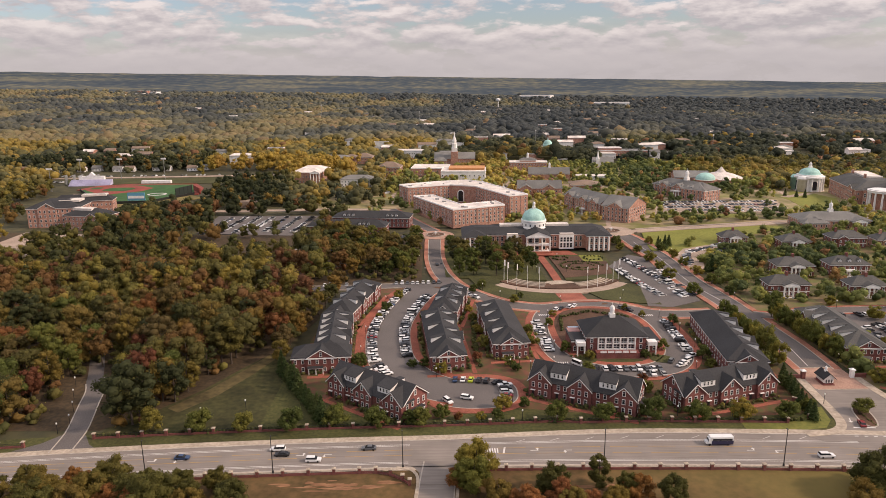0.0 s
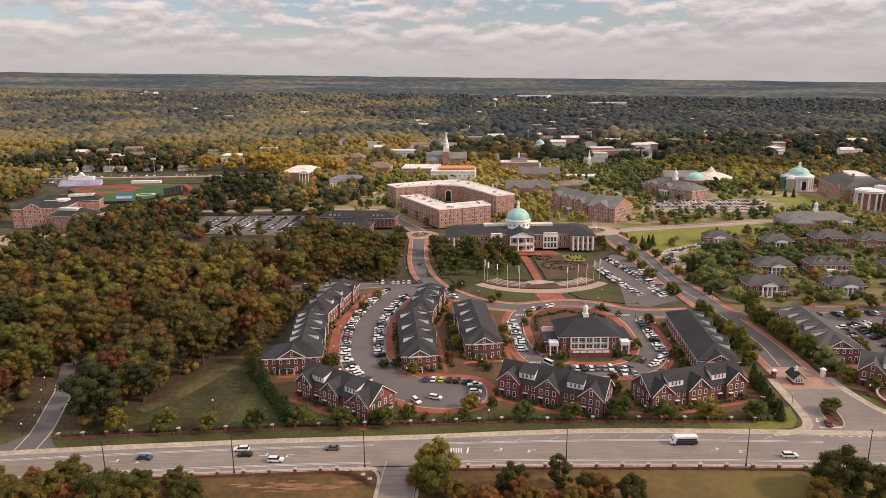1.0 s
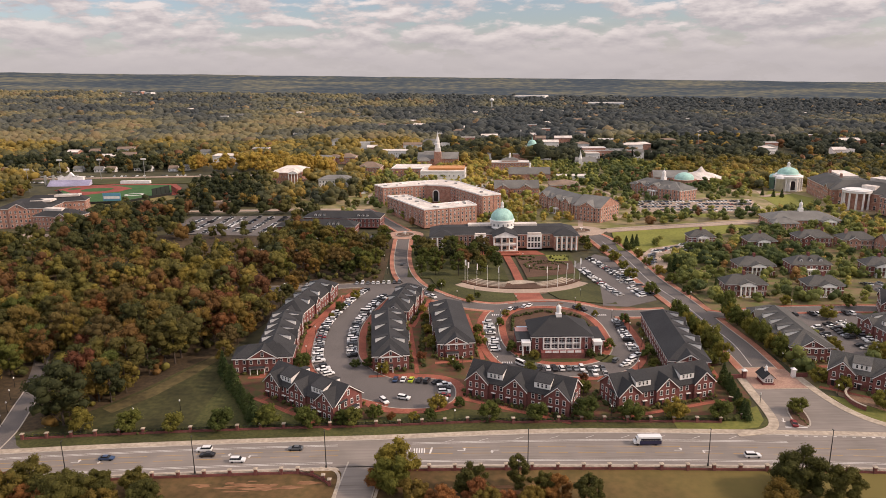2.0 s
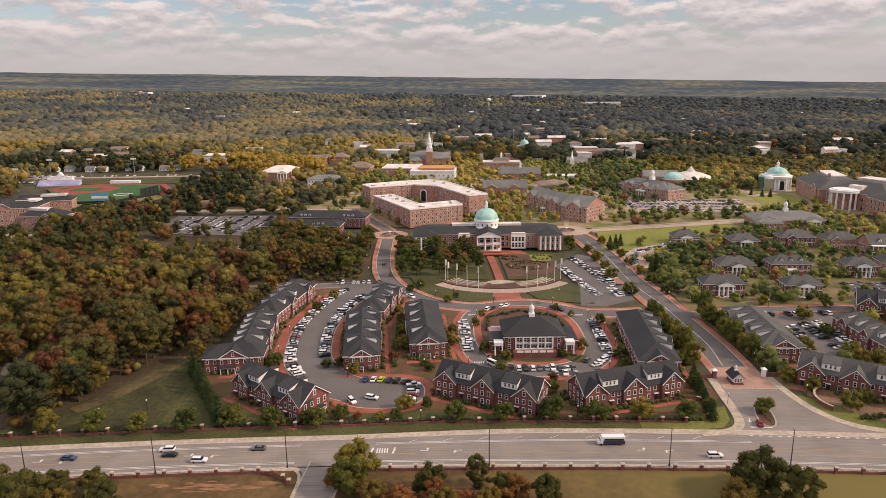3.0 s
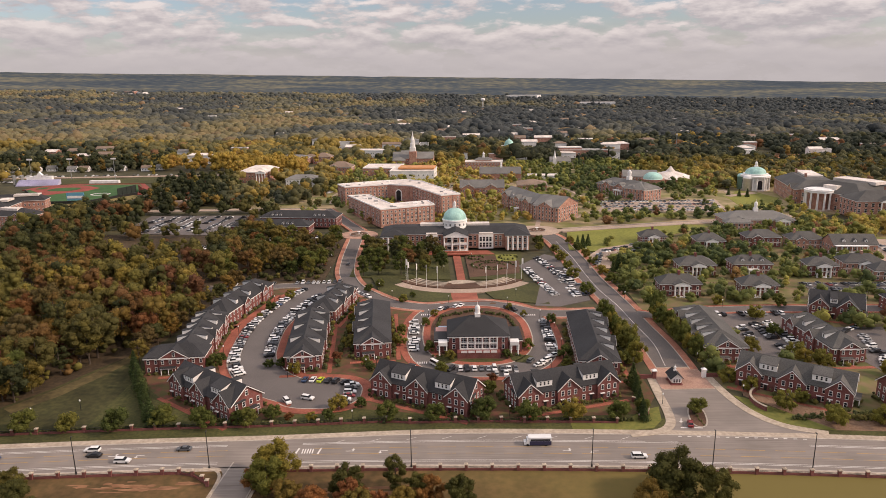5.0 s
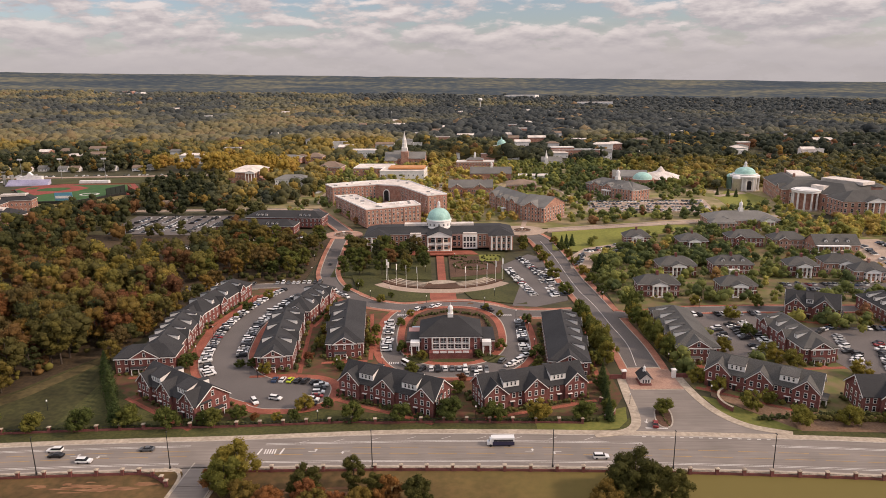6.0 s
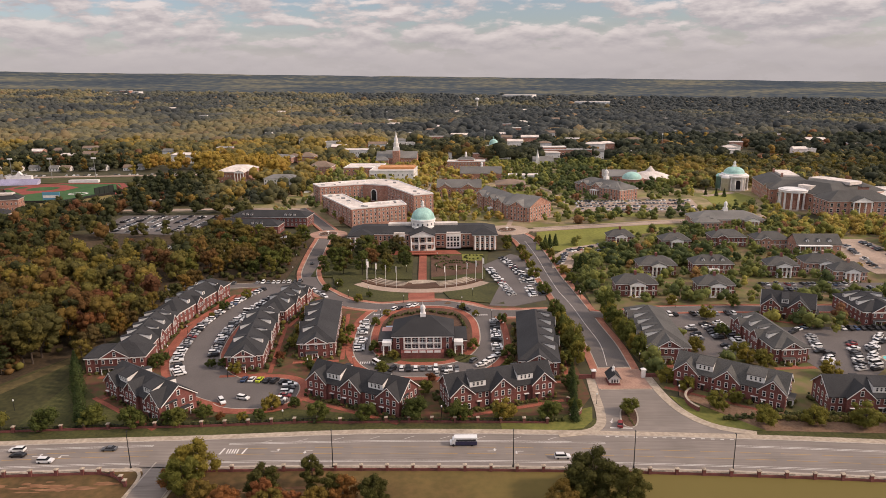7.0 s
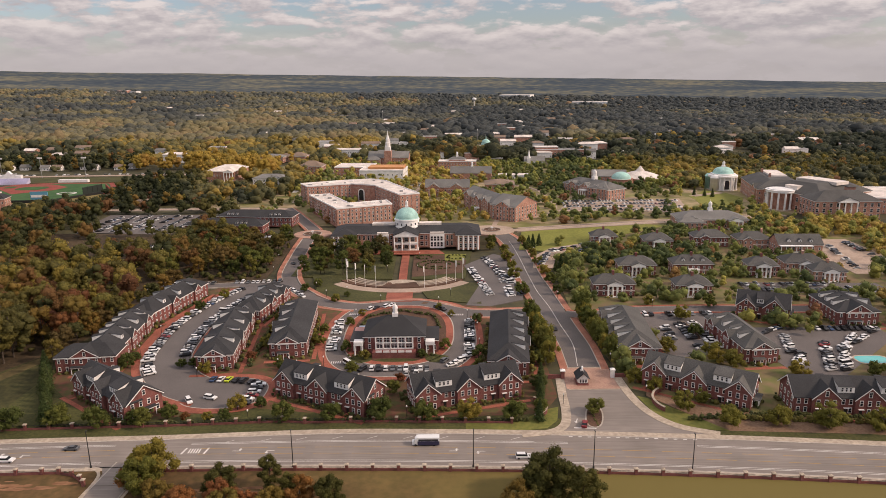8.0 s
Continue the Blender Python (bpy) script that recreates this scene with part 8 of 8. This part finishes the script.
# below the road
for kinds, x, y, s in ((BIG_LIME, 8.6, 180.5, 1.1), (BIG_LIME, 7.6, 173.5, 0.95), (BIG_RUST, 3.2, 176.5, 0.8), (BIG_GOLD, 14, 169, 0.9), (BIG[1:2], 29.8, 174, 0.85), (BIG_SLIM, 43.5, 176, 0.95), (BIG_GOLD, 34, 165, 0.8), (BIG_RUST, 22, 166, 0.9), (BIG_GOLD, 46, 166, 0.7), (BIG_RUST, 40, 165, 0.8), (BIG_RUST, 32, 168, 1), (BIG_RUST, 53, 170, 1), (BIG, 50, 171, 0.6), (BIG, 62, 166, 0.8),
                       (BIG, 122, 172, 1.2), (BIG, 117, 169, 0.8), (BIG_GOLD, 113, 164, 1.0), (BIG, 130, 165, 0.9), (BIG, -66, 176, 0.62), (BIG, -85, 174, 0.7), (BIG, -96, 176, 0.9), (BIG_GOLD, -104, 166, 1.0), (BIG_RUST, -93, 168, 1.0), (BIG_GOLD, -113, 170, 1.1), (BIG, -120, 176, 0.8), (BIG, -80, 166, 1.0), (BIG, -72, 168, 0.7), (BIG_RUST, -108, 178, 0.8), (BIG, -131, 172, 1), (BIG_RUST, 8, 176, 0.7), (BIG_GOLD, -99, 171, 1.0), (BIG, -88, 169, 0.9), (BIG, -76, 174, 0.75), (BIG, -113, 163, 1.0), (BIG_GOLD, -124, 167, 1.1), (BIG_GOLD, -70, 164, 0.8), (BIG_RUST, -84, 163, 1.1), (BIG, -60, 166, 0.7)):
    plant(kinds, x, y, s)
# in front of the brick rows
for i, x in enumerate((-100, -84.5, -69.5, -53.6, -37.7, -23.7, -8.7)):
    plant(STREET, x, 210.8 + (2.5 if x > -50 else 0), 1.0)
for x in (38, 53.5, 70, 86, 101.5, 116):
    plant(STREET if x != 101.5 else STREET_GOLD, x, 215.8, 1.0)
for x, y, s in ((188, 210, 1.1), (203, 209.5, 1.0), (219, 207.5, 1.1), (235, 205, 1.1), (250, 202, 1.1), (266, 199, 1.0), (176, 221, 0.8), (170, 236, 0.8), (165, 243, 0.9), (184, 226, 0.7)):
    plant(STREET_GOLD if tr.random() < 0.85 else STREET, x, y, s)
for i in range(12):
    plant(CONE, -66 + 23 * i / 11, 257 - 41 * i / 11, 1.0)
for i in range(9):
    plant(CONE[:1], 125 + 0.6 * i, 214 + 4 * i, 0.8)
for x, y, k in ((148, 452, 0.8), (152, 455, 1.0), (157, 462, 0.9), (150, 462, 0.7), (159, 398, 0.8), (162, 399, 1.0), (165, 398, 0.8), (168, 401, 0.9), (340, 652, 0.9), (346, 648, 0.9), (333, 660, 0.8)):
    plant(CONE[1:], x, y, k)
# avenue
for i in range(9):
    plant(STREET if i % 3 else STREET_GOLD, 135.2 - 0.1 * i, 261 + 6.5 * i, 0.88).scale.z *= 1.55
    plant(STREET if i % 3 != 1 else STREET_GOLD, 162 - 0.4 * i, 266 + 6.5 * i, 0.95).scale.z *= 1.4
for x, y in ((144, 219), (134, 352), (153, 352), (152, 372), (133, 384), (151, 392), (132.5, 404), (150, 412), (132, 424), (149, 430), (131, 446), (148, 450), (146, 468), (124, 470), (122, 452)):
    plant(STREET_GOLD if 380 < y < 430 else STREET, x, y, 0.85)
for x, y, s in ((206, 312.5, 0.85), (202.6, 267.5, 0.85), (203, 260.5, 0.8), (208, 256.5, 0.9), (187, 272.7, 0.8), (204.5, 290, 0.7), (262, 232, 0.8), (258, 246, 0.8), (229, 247, 0.9), (226, 330, 0.9), (250, 332, 0.9), (196, 334, 0.8), (262, 300, 0.7)):
    plant(STREET_GOLD if tr.random() < 0.4 else STREET, x, y, s)
# garden trees of the village
for x, y in ((-9, 262), (-14, 262.5), (-2, 255.5), (-36, 262), (-35, 270), (-33, 322), (-30, 333), (-24, 352), (-8, 305), (-10, 318), (13, 268), (16, 282), (15, 300), (13, 318), (38, 285), (38, 300), (12, 330), (26, 262), (28, 258), (51, 276), (49, 308), (53, 322), (93, 278), (96, 320), (90, 330), (60, 268), (84, 270), (106, 258), (107, 268), (108, 310), (110, 316), (57, 254), (74, 236), (76, 246), (20, 224), (28, 226), (-2, 219), (4, 217), (12, 217), (18, 217.5), (-12, 214.5), (100, 216), (126, 220), (128, 240), (130, 260), (36, 344), (41, 352), (22, 372), (16, 362)):
    plant(STREET if tr.random() < 0.8 else STREET_RUST + STREET_GOLD, x, y, tr.uniform(0.45, 0.8))


def grove(x0, x1, y0, y1, step, kinds, keep=1.0, s=(0.9, 1.1), inside=None, r=2.0):
    """Trees on a jittered grid, clear of roads and buildings."""
    y = y0
    while y < y1:
        x = x0
        while x < x1:
            px, py = x + tr.uniform(-0.45, 0.45) * step, y + tr.uniform(-0.45, 0.45) * step
            if tr.random() < keep and (inside is None or inside(px, py)) and is_clear(px, py, r):
                k = tr.random()
                acc = 0
                for group_, share in kinds:
                    acc += share
                    if k <= acc:
                        plant(group_, px, py, tr.uniform(*s))
                        break
            x += step
        y += step


def woods(x, y):
    if y < 238:
        return x < -143 or (-119 < x < -101 + (y - 214) * 0.2 and y > 214)
    edge = -98 + (y - 238) * 0.46 if y < 300 else -67
    return x < edge and x > -0.69 * y - 16 and not (-330 < x < -285 and y > 430)


grove(-215, -68, 212, 330, 10.8, ((FOREST, 0.58), (FOREST_GREEN, 0.12), (FOREST_GOLD, 0.17), (FOREST_RUST, 0.13)), 0.97, (0.72, 1.15), woods, 1.0)
grove(-75, -12, 392, 482, 11.0, ((FOREST, 0.36), (FOREST_GREEN, 0.42), (FOREST_GOLD, 0.17), (FOREST_RUST, 0.05)), 0.92, (0.65, 0.9), None, 1.5)
grove(6, 57, 396, 450, 9.5, ((FOREST, 0.4), (FOREST_GREEN, 0.6)), 0.97, (0.62, 0.85), None, 1.0)


def joined_trees(name, label, spots, clumps, per, leaf, material, category="trees"):
    """Uncounted trees as one sheet of leaf faces; spots of (x, y, z, radius, height, hue)."""
    rng = np.random.default_rng(len(spots))
    sp = np.asarray(spots, float)
    n = len(sp)
    if n == 0:
        return None
    z = rng.uniform(0, 1, (n, clumps))
    wide = np.sin(np.pi * np.clip(0.2 + 0.76 * z, 0, 0.97)) ** 0.6
    a = rng.uniform(0, 2 * np.pi, (n, clumps))
    rr = sp[:, 3:4] * 0.62 * wide * np.sqrt(rng.uniform(0.1, 1, (n, clumps))) * (clumps > 1)
    c = np.stack([sp[:, 0:1] + rr * np.cos(a), sp[:, 1:2] + rr * np.sin(a), sp[:, 2:3] + sp[:, 4:5] * (0.25 + 0.62 * z)], axis=2)
    rad = sp[:, 3:4] * rng.uniform(0.85, 1.25, (n, clumps)) * min(0.95, 1.3 / math.sqrt(clumps))
    cc, rr_ = c.reshape(-1, 3), rad.ravel()
    hue = np.clip(sp[:, 5] + rng.normal(0, 0.03, n), 0, 1)
    cores = lumps(rng, cc, rr_ * (0.78 if per > 6 else 0.92), 0.85, 0.30)
    if per:
        size = np.repeat(leaf * sp[:, 3] / 5.0, clumps * per)
        q = leaf_cloud(rng, cc, rr_, per, 1.0).reshape(-1, 3, 3)
        mid = q.mean(axis=1, keepdims=True)
        q = (mid + (q - mid) * size[:, None, None]).reshape(-1, 3)
    else:
        q = np.zeros((0, 3))
    me = leaf_mesh(name, cores, q, material, np.repeat(hue, clumps), np.repeat(hue, clumps * per), TOP_FACES)
    return tagged(new(name, me), label, category, "", "stuff")


hr = random.Random(8)


def hue_at(x, y, warm=0.0):
    """Mostly olive and green, with drifts of gold and rust."""
    far = min(1.0, max(0.0, (y - 900) / 500))
    d = noise.noise((x / 160, y / 230, 5.0)) * (0.62 + 0.3 * far) + noise.noise((x / 650, y / 420, 1.0)) * (0.62 + 0.25 * far) + hr.gauss(0.42, 0.2 - 0.12 * far) + warm
    # hue drops eastward, painting shade into the woods behind the campus
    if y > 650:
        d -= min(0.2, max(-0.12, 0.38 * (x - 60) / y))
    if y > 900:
        # darker hues towards the east: cloud shade on the far woods put into the leaf colour
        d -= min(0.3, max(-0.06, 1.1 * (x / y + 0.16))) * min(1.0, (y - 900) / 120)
    # and drops with distance, towards the greys of the painted haze
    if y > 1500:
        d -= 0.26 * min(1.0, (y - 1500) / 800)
    rust = 0.20 if y < 650 and x < -60 else 0.06 if y < 1250 else 0.02
    return hr.uniform(0.9, 1.0) if hr.random() < rust else max(0, min(d, 0.86))


def scatter(x0, x1, y0, y1, step, keep, size, height, warm=0.0, inside=None, r=1.5, slope=None):
    out = []
    y = y0
    while y < y1:
        a, b = (x0, x1) if slope is None else (x0 - slope * y, x1 + slope * y)
        x = a
        while x < b:
            px, py = x + hr.uniform(-0.5, 0.5) * step, y + hr.uniform(-0.5, 0.5) * step
            if hr.random() < keep and (inside is None or inside(px, py)) and is_clear(px, py, r):
                # far woods grow in stands of unlike height
                stand = 1 + min(1.0, max(0.0, (py - 900) / 200)) * (0.75 * noise.noise((px / 55, py / 75, 7.0)) + 0.45 * noise.noise((px / 170, py / 140, 3.0)))
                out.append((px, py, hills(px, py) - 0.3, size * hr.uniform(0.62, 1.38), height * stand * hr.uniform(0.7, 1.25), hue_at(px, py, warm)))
            x += step
        y += step
    return out


clear_line([(170, 400), (250, 400)], 0.1)
# between the villas and over the campus
spots = scatter(156, 420, 255, 540, 6.2, 0.62, 3.9, 7.5, 0.14, lambda x, y: x > 158 + (y > 400) * 6 and x < 0.72 * y + 130)
spots += scatter(186, 262, 392, 440, 7, 0.8, 4.2, 9, -0.12)
spots += scatter(300, 420, 480, 600, 9, 0.5, 4.0, 9, -0.04)
joined_trees("garden_trees", "green and yellowing garden trees between the villas", spots, 7, 22, 0.5, leaf_garden)
spots = scatter(-60, 360, 540, 700, 8.0, 0.6, 3.8, 8.0, 0.14, lambda x, y: True, 0.6) + scatter(-60, 360, 700, 960, 9.0, 0.72, 4.8, 10.0, 0.14, lambda x, y: True, 1.0)
spots += scatter(290, 480, 700, 800, 10, 0.85, 6, 12, 0.22) + scatter(150, 240, 700, 800, 10, 0.6, 4, 9, 0.2)
joined_trees("campus_trees", "campus trees in green, gold and rust", spots, 6, 16, 0.5, leaf_garden)
near_woods = lambda x, y: not (-318 < x < -100 and 815 < y < 968) and not (-470 < x < -190 and y < 895) and not (-200 < x < -100 and 505 < y < 590) and not (-70 < x < 330 and y < 930) and not (-330 < x < -262 and y < 620)
spots = scatter(-330, -68, 318, 505, 10.6, 0.95, 6.8, 16, 0.0, lambda x, y: woods(x, y) and (y < 448 or not -190 < x < -96)) + scatter(-300, -215, 225, 318, 10.6, 0.95, 6.8, 16, 0.0, woods)
joined_trees("deep_woods", "dense woodland in olive and autumn colours", spots, 16, 34, 0.36, leaf_wood)
spots = scatter(-215, -64, 212, 372, 5.0, 0.75, 2.2, 4.2, -0.1, lambda x, y: woods(x + 1, y), 0.5) + scatter(-76, -12, 388, 505, 6.0, 0.6, 2.2, 3.4, -0.1, None, 0.5)
joined_trees("undergrowth", "low dull shrubs under the woods", spots, 3, 12, 0.7, leaf_wood, "shrubs")
clear_line([(-108, 500), (-30, 494)], 9)
clear_line([(-108, 528), (-22, 524)], 8)
keep_clear(-140, 752, 26)
keep_clear(-98, 735, 18)
spots = scatter(-330, -60, 500, 640, 10, 0.9, 6.0, 15, 0.0, lambda x, y: near_woods(x, y) and y < 612 and x < -0.25 * y + 60)
spots += scatter(-272, -186, 505, 612, 9.5, 0.95, 6.6, 17, 0.1)
spots += scatter(-540, -412, 600, 745, 11, 0.75, 6.0, 13, 0.0) + scatter(-470, -350, 560, 640, 10, 0.7, 5.5, 12, -0.1, lambda x, y: x < -0.62 * y)
joined_trees("park_trees", "woodland trees round the car park", spots, 9, 20, 0.5, leaf_wood)
spots = scatter(-225, -158, 626, 770, 9, 0.9, 5.6, 18, -0.34) + scatter(-150, -50, 625, 700, 13, 0.4, 4, 9, 0.1) + scatter(-72, -40, 690, 780, 10, 0.7, 5, 11, 0.25)
gold_spots = scatter(-310, -110, 825, 960, 12, 0.92, 8.5, 19, 0.34)
joined_trees("golden_trees", "tall golden trees behind the gymnasium, coloured as if sunlit", gold_spots, 12, 20, 0.5, leaf_bright)
spots += scatter(300, 640, 765, 900, 12, 0.75, 7.5, 14, 0.2) + scatter(-600, -322, 912, 985, 9.5, 0.95, 6.2, 18, -0.36)
joined_trees("tall_trees", "tall dark pines and golden trees above the car park", spots, 9, 16, 0.5, leaf_wood)
# woods beyond the campus, thinning in detail with distance
spots = scatter(-80, 80, 640, 965, 12, 0.95, 7.2, 13, 0.08, lambda x, y: near_woods(x, y) and not (-70 < x < 340 and y < 880), slope=0.70)
joined_trees("nearer_woods", "mixed autumn woods round the campus", spots, 5, 9, 0.62, leaf_mid)
spots = scatter(-80, 80, 965, 1250, 12.6, 0.96, 8.0, 12.5, 0.08, near_woods, slope=0.70)
joined_trees("middle_woods", "mixed autumn woods beyond the campus", spots, 4, 5, 0.7, leaf_mid)
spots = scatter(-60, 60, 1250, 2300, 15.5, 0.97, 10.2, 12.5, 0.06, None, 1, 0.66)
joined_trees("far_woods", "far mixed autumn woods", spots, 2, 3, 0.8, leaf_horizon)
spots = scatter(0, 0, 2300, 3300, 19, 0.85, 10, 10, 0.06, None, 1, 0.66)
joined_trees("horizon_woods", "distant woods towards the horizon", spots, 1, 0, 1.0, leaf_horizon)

# shrubs along the foot of the houses
spots = []
for m, x0, x1, y0, y1 in RECTS:
    if m.translation.y > 440:
        continue
    edge = [(x0 + u, y) for u in np.arange(0, x1 - x0, 1.7) for y in (y0 - 1.9, y1 + 1.7)] + [(x, y0 + u) for u in np.arange(0, y1 - y0, 1.7) for x in (x0 - 1.5, x1 + 1.5)]
    for u, v in edge:
        q = m @ Vector((u + hr.uniform(-0.4, 0.4), v + hr.uniform(-0.4, 0.4), 0))
        if hr.random() < 0.62 and not crossed(q.xy, -1, 0.9):
            spots.append((q.x, q.y, -0.1, hr.uniform(0.6, 1.35), hr.uniform(0.9, 2.3), max(0, min(1, hr.gauss(0.3, 0.2)))))
joined_trees("foundation_shrubs", "clipped shrubs along the foot of the houses", spots, 2, 9, 0.8, leaf_far, "shrubs")

# hedges and shrubs
def shrub_line(points, r, step, label, hue=0.18, per=26):
    out = []
    for (x0, y0), (x1, y1) in zip(points, points[1:]):
        n = max(1, int(math.hypot(x1 - x0, y1 - y0) / step))
        for i in range(n):
            out.append((x0 + (x1 - x0) * i / n + hr.uniform(-0.3, 0.3), y0 + (y1 - y0) * i / n + hr.uniform(-0.3, 0.3), -0.2, r * hr.uniform(0.8, 1.25), r * hr.uniform(1.3, 1.9), hue + hr.uniform(-0.1, 0.12)))
    joined_trees("hedge", label, out, 4, 8, 0.8, leaf_far, "hedge")


shrub_line([(-116, road_mid(-116) + far_edge(-116) + 10.4), (-40, road_mid(-40) + far_edge(-40) + 10.4), (40, road_mid(40) + far_edge(40) + 9.6), (122, road_mid(122) + far_edge(122) + 9.4)], 0.9, 1.5, "clipped dark hedge behind the brick fence")
shrub_line([(176, 213.5), (205, 216.5), (250, 211.5), (320, 202)], 1.2, 1.6, "clipped green hedge before the brick houses")
shrub_line([(190, 213.5), (212, 211.8), (256, 208.2), (300, 201.5)], 1.25, 1.15, "clipped bright green hedge before the brick houses", 0.5)
shrub_line([(14, 262), (12.5, 290), (13.5, 322)], 1.2, 1.5, "narrow green hedge between houses")
shrub_line([(-30, 224), (-15, 212.8)], 1.0, 1.5, "shrubs before a brick house")
shrub_line([(32, 233.5), (64, 216.2)], 0.8, 1.8, "foundation shrubs before a brick house", 0.3)
shrub_line([(85, 219.2), (121, 230.5)], 0.8, 1.8, "foundation shrubs before a brick house", 0.3)
shrub_line([(53, 271), (60, 270.5), (84, 270.5), (91, 271)], 0.8, 1.5, "shrubs round the brick hall")
shrub_line([(54, 302), (56, 320), (72, 328), (88, 320), (91, 302)], 1.0, 1.6, "shrubs behind the brick hall")
shrub_line([(132, 262), (131, 320)], 1.6, 1.8, "tall hedge beside the avenue")
shrub_line([(163, 262), (161, 318)], 1.5, 1.8, "tall hedge beside the avenue")
shrub_line([(144, 210), (143.6, 222)], 0.5, 1.2, "low shrubs in the median", 0.3)
for rx, ry, cx, cy in ((13, 10, 88, 414), (7.5, 5.5, 88, 414), (6, 5, 100, 432), (5, 4, 79, 432)):
    shrub_line([(cx + rx * math.cos(radians(24 * k)), cy + ry * math.sin(radians(24 * k))) for k in range(14)], 0.9, 1.5, "curving garden hedge on the slope")

# ---- depth along the camera's sight lines ----
# The plan above is drawn on the level. Each place is then scaled about one camera position, out and down or in and up,
# by factors fitted to parallax, so that its view from there stays. The shallow bowl below the domed hall and the gentle
# rolls under the campus come from this fit.
VIEWPOINT = Vector((70.3, 1.9, 113.4))
DEPTH_FACTORS = ((68, 376, 1.045), (20, 380, 1.02), (112, 385, 1.04), (66, 455, 1.07), (16, 457, 1.07), (116, 457, 1.082), (-4, 466, 1.018), (-6, 505, 1.008), (128, 512, 1.028), (141, 430, 1.02), (8, 536, 1.045), (50, 556, 1.045), (70, 600, 1.03),
        (-40, 650, 1.0), (126, 562, 1.03), (123, 786, 1.055), (288, 722, 1.04), (303, 745, 1.06), (372, 590, 1.045), (378, 692, 1.054), (204, 385, 1.008), (240, 386, 1.02), (272, 459, 0.99), (252, 525, 0.995), (18, 905, 1.07),
        (202, 895, 1.038), (-148, 775, 0.957), (-90, 750, 0.977), (-312, 672, 1.0), (-339, 825, 0.98), (160, 1095, 0.945), (-150, 540, 1.0), (-250, 480, 1.0))


def depth_factor(x, y):
    """The factor by which places move, from arrays of plan coordinates."""
    top, low = 0.0, 0.0
    for a, b, k in DEPTH_FACTORS:
        w = 1.0 / ((x - a) ** 2 + (y - b) ** 2 + 400.0) ** 1.6
        top, low = top + w * (k - 1.0), low + w
    u = np.clip((y - 334.0) / 44.0, 0, 1)
    v = np.clip((y - 1050.0) / 450.0, 0, 1)
    return 1.0 + top / low * u * u * (3 - 2 * u) * (1 - v * v * (3 - 2 * v))


def gridded(me, step=7.0):
    """Cuts a flat sheet along even lines, so that it can follow the ground."""
    b = bmesh.new()
    b.from_mesh(me)
    co = [v.co for v in b.verts]
    for axis, low, high in ((0, -520.0, 560.0), (1, 334.0, 1100.0)):
        a, z = max(low, min(c[axis] for c in co)), min(high, max(c[axis] for c in co))
        no = Vector((1, 0, 0)) if axis == 0 else Vector((0, 1, 0))
        for i in range(math.floor(a / step) + 1, math.ceil(z / step)):
            bmesh.ops.bisect_plane(b, geom=b.verts[:] + b.edges[:] + b.faces[:], plane_co=no * (i * step), plane_no=no)
    bmesh.ops.triangulate(b, faces=[f for f in b.faces if len(f.verts) > 4])
    b.to_mesh(me)
    b.free()


for ob in list(scene.collection.all_objects):
    if ob.parent or ob.type not in ("MESH", "EMPTY"):
        continue
    if ob.type == "EMPTY" or ob.matrix_basis != Matrix.Identity(4):
        p = ob.matrix_basis.translation
        k = float(depth_factor(p.x, p.y))
        if abs(k - 1) > 1e-5:
            ob.matrix_basis = Matrix.Translation(VIEWPOINT) @ Matrix.Scale(k, 4) @ Matrix.Translation(-VIEWPOINT) @ ob.matrix_basis
        continue
    me = ob.data
    co = np.zeros(len(me.vertices) * 3)
    me.vertices.foreach_get("co", co)
    co = co.reshape(-1, 3)
    if co[:, 1].max() < 334:
        continue
    sheet = len(me.polygons) < 2500 and np.ptp(co[:, 2]) < 3 and co[:, 1].min() < 1000
    if sheet:
        gridded(me)
        co = np.zeros(len(me.vertices) * 3)
        me.vertices.foreach_get("co", co)
        co = co.reshape(-1, 3)
    zone = np.clip((co[:, 1] - 334) / 30, 0, 1) * (co[:, 1] < 1100)
    if sheet and co[:, 2].max() < 0.4:
        co[:, 2] *= 1 + 2.0 * zone
    elif ob.name == "ground":
        co[:, 2] -= 0.3 * zone
    e = np.array(VIEWPOINT)
    co = e + (co - e) * depth_factor(co[:, 0], co[:, 1])[:, None]
    me.vertices.foreach_set("co", co.ravel())
    me.update()
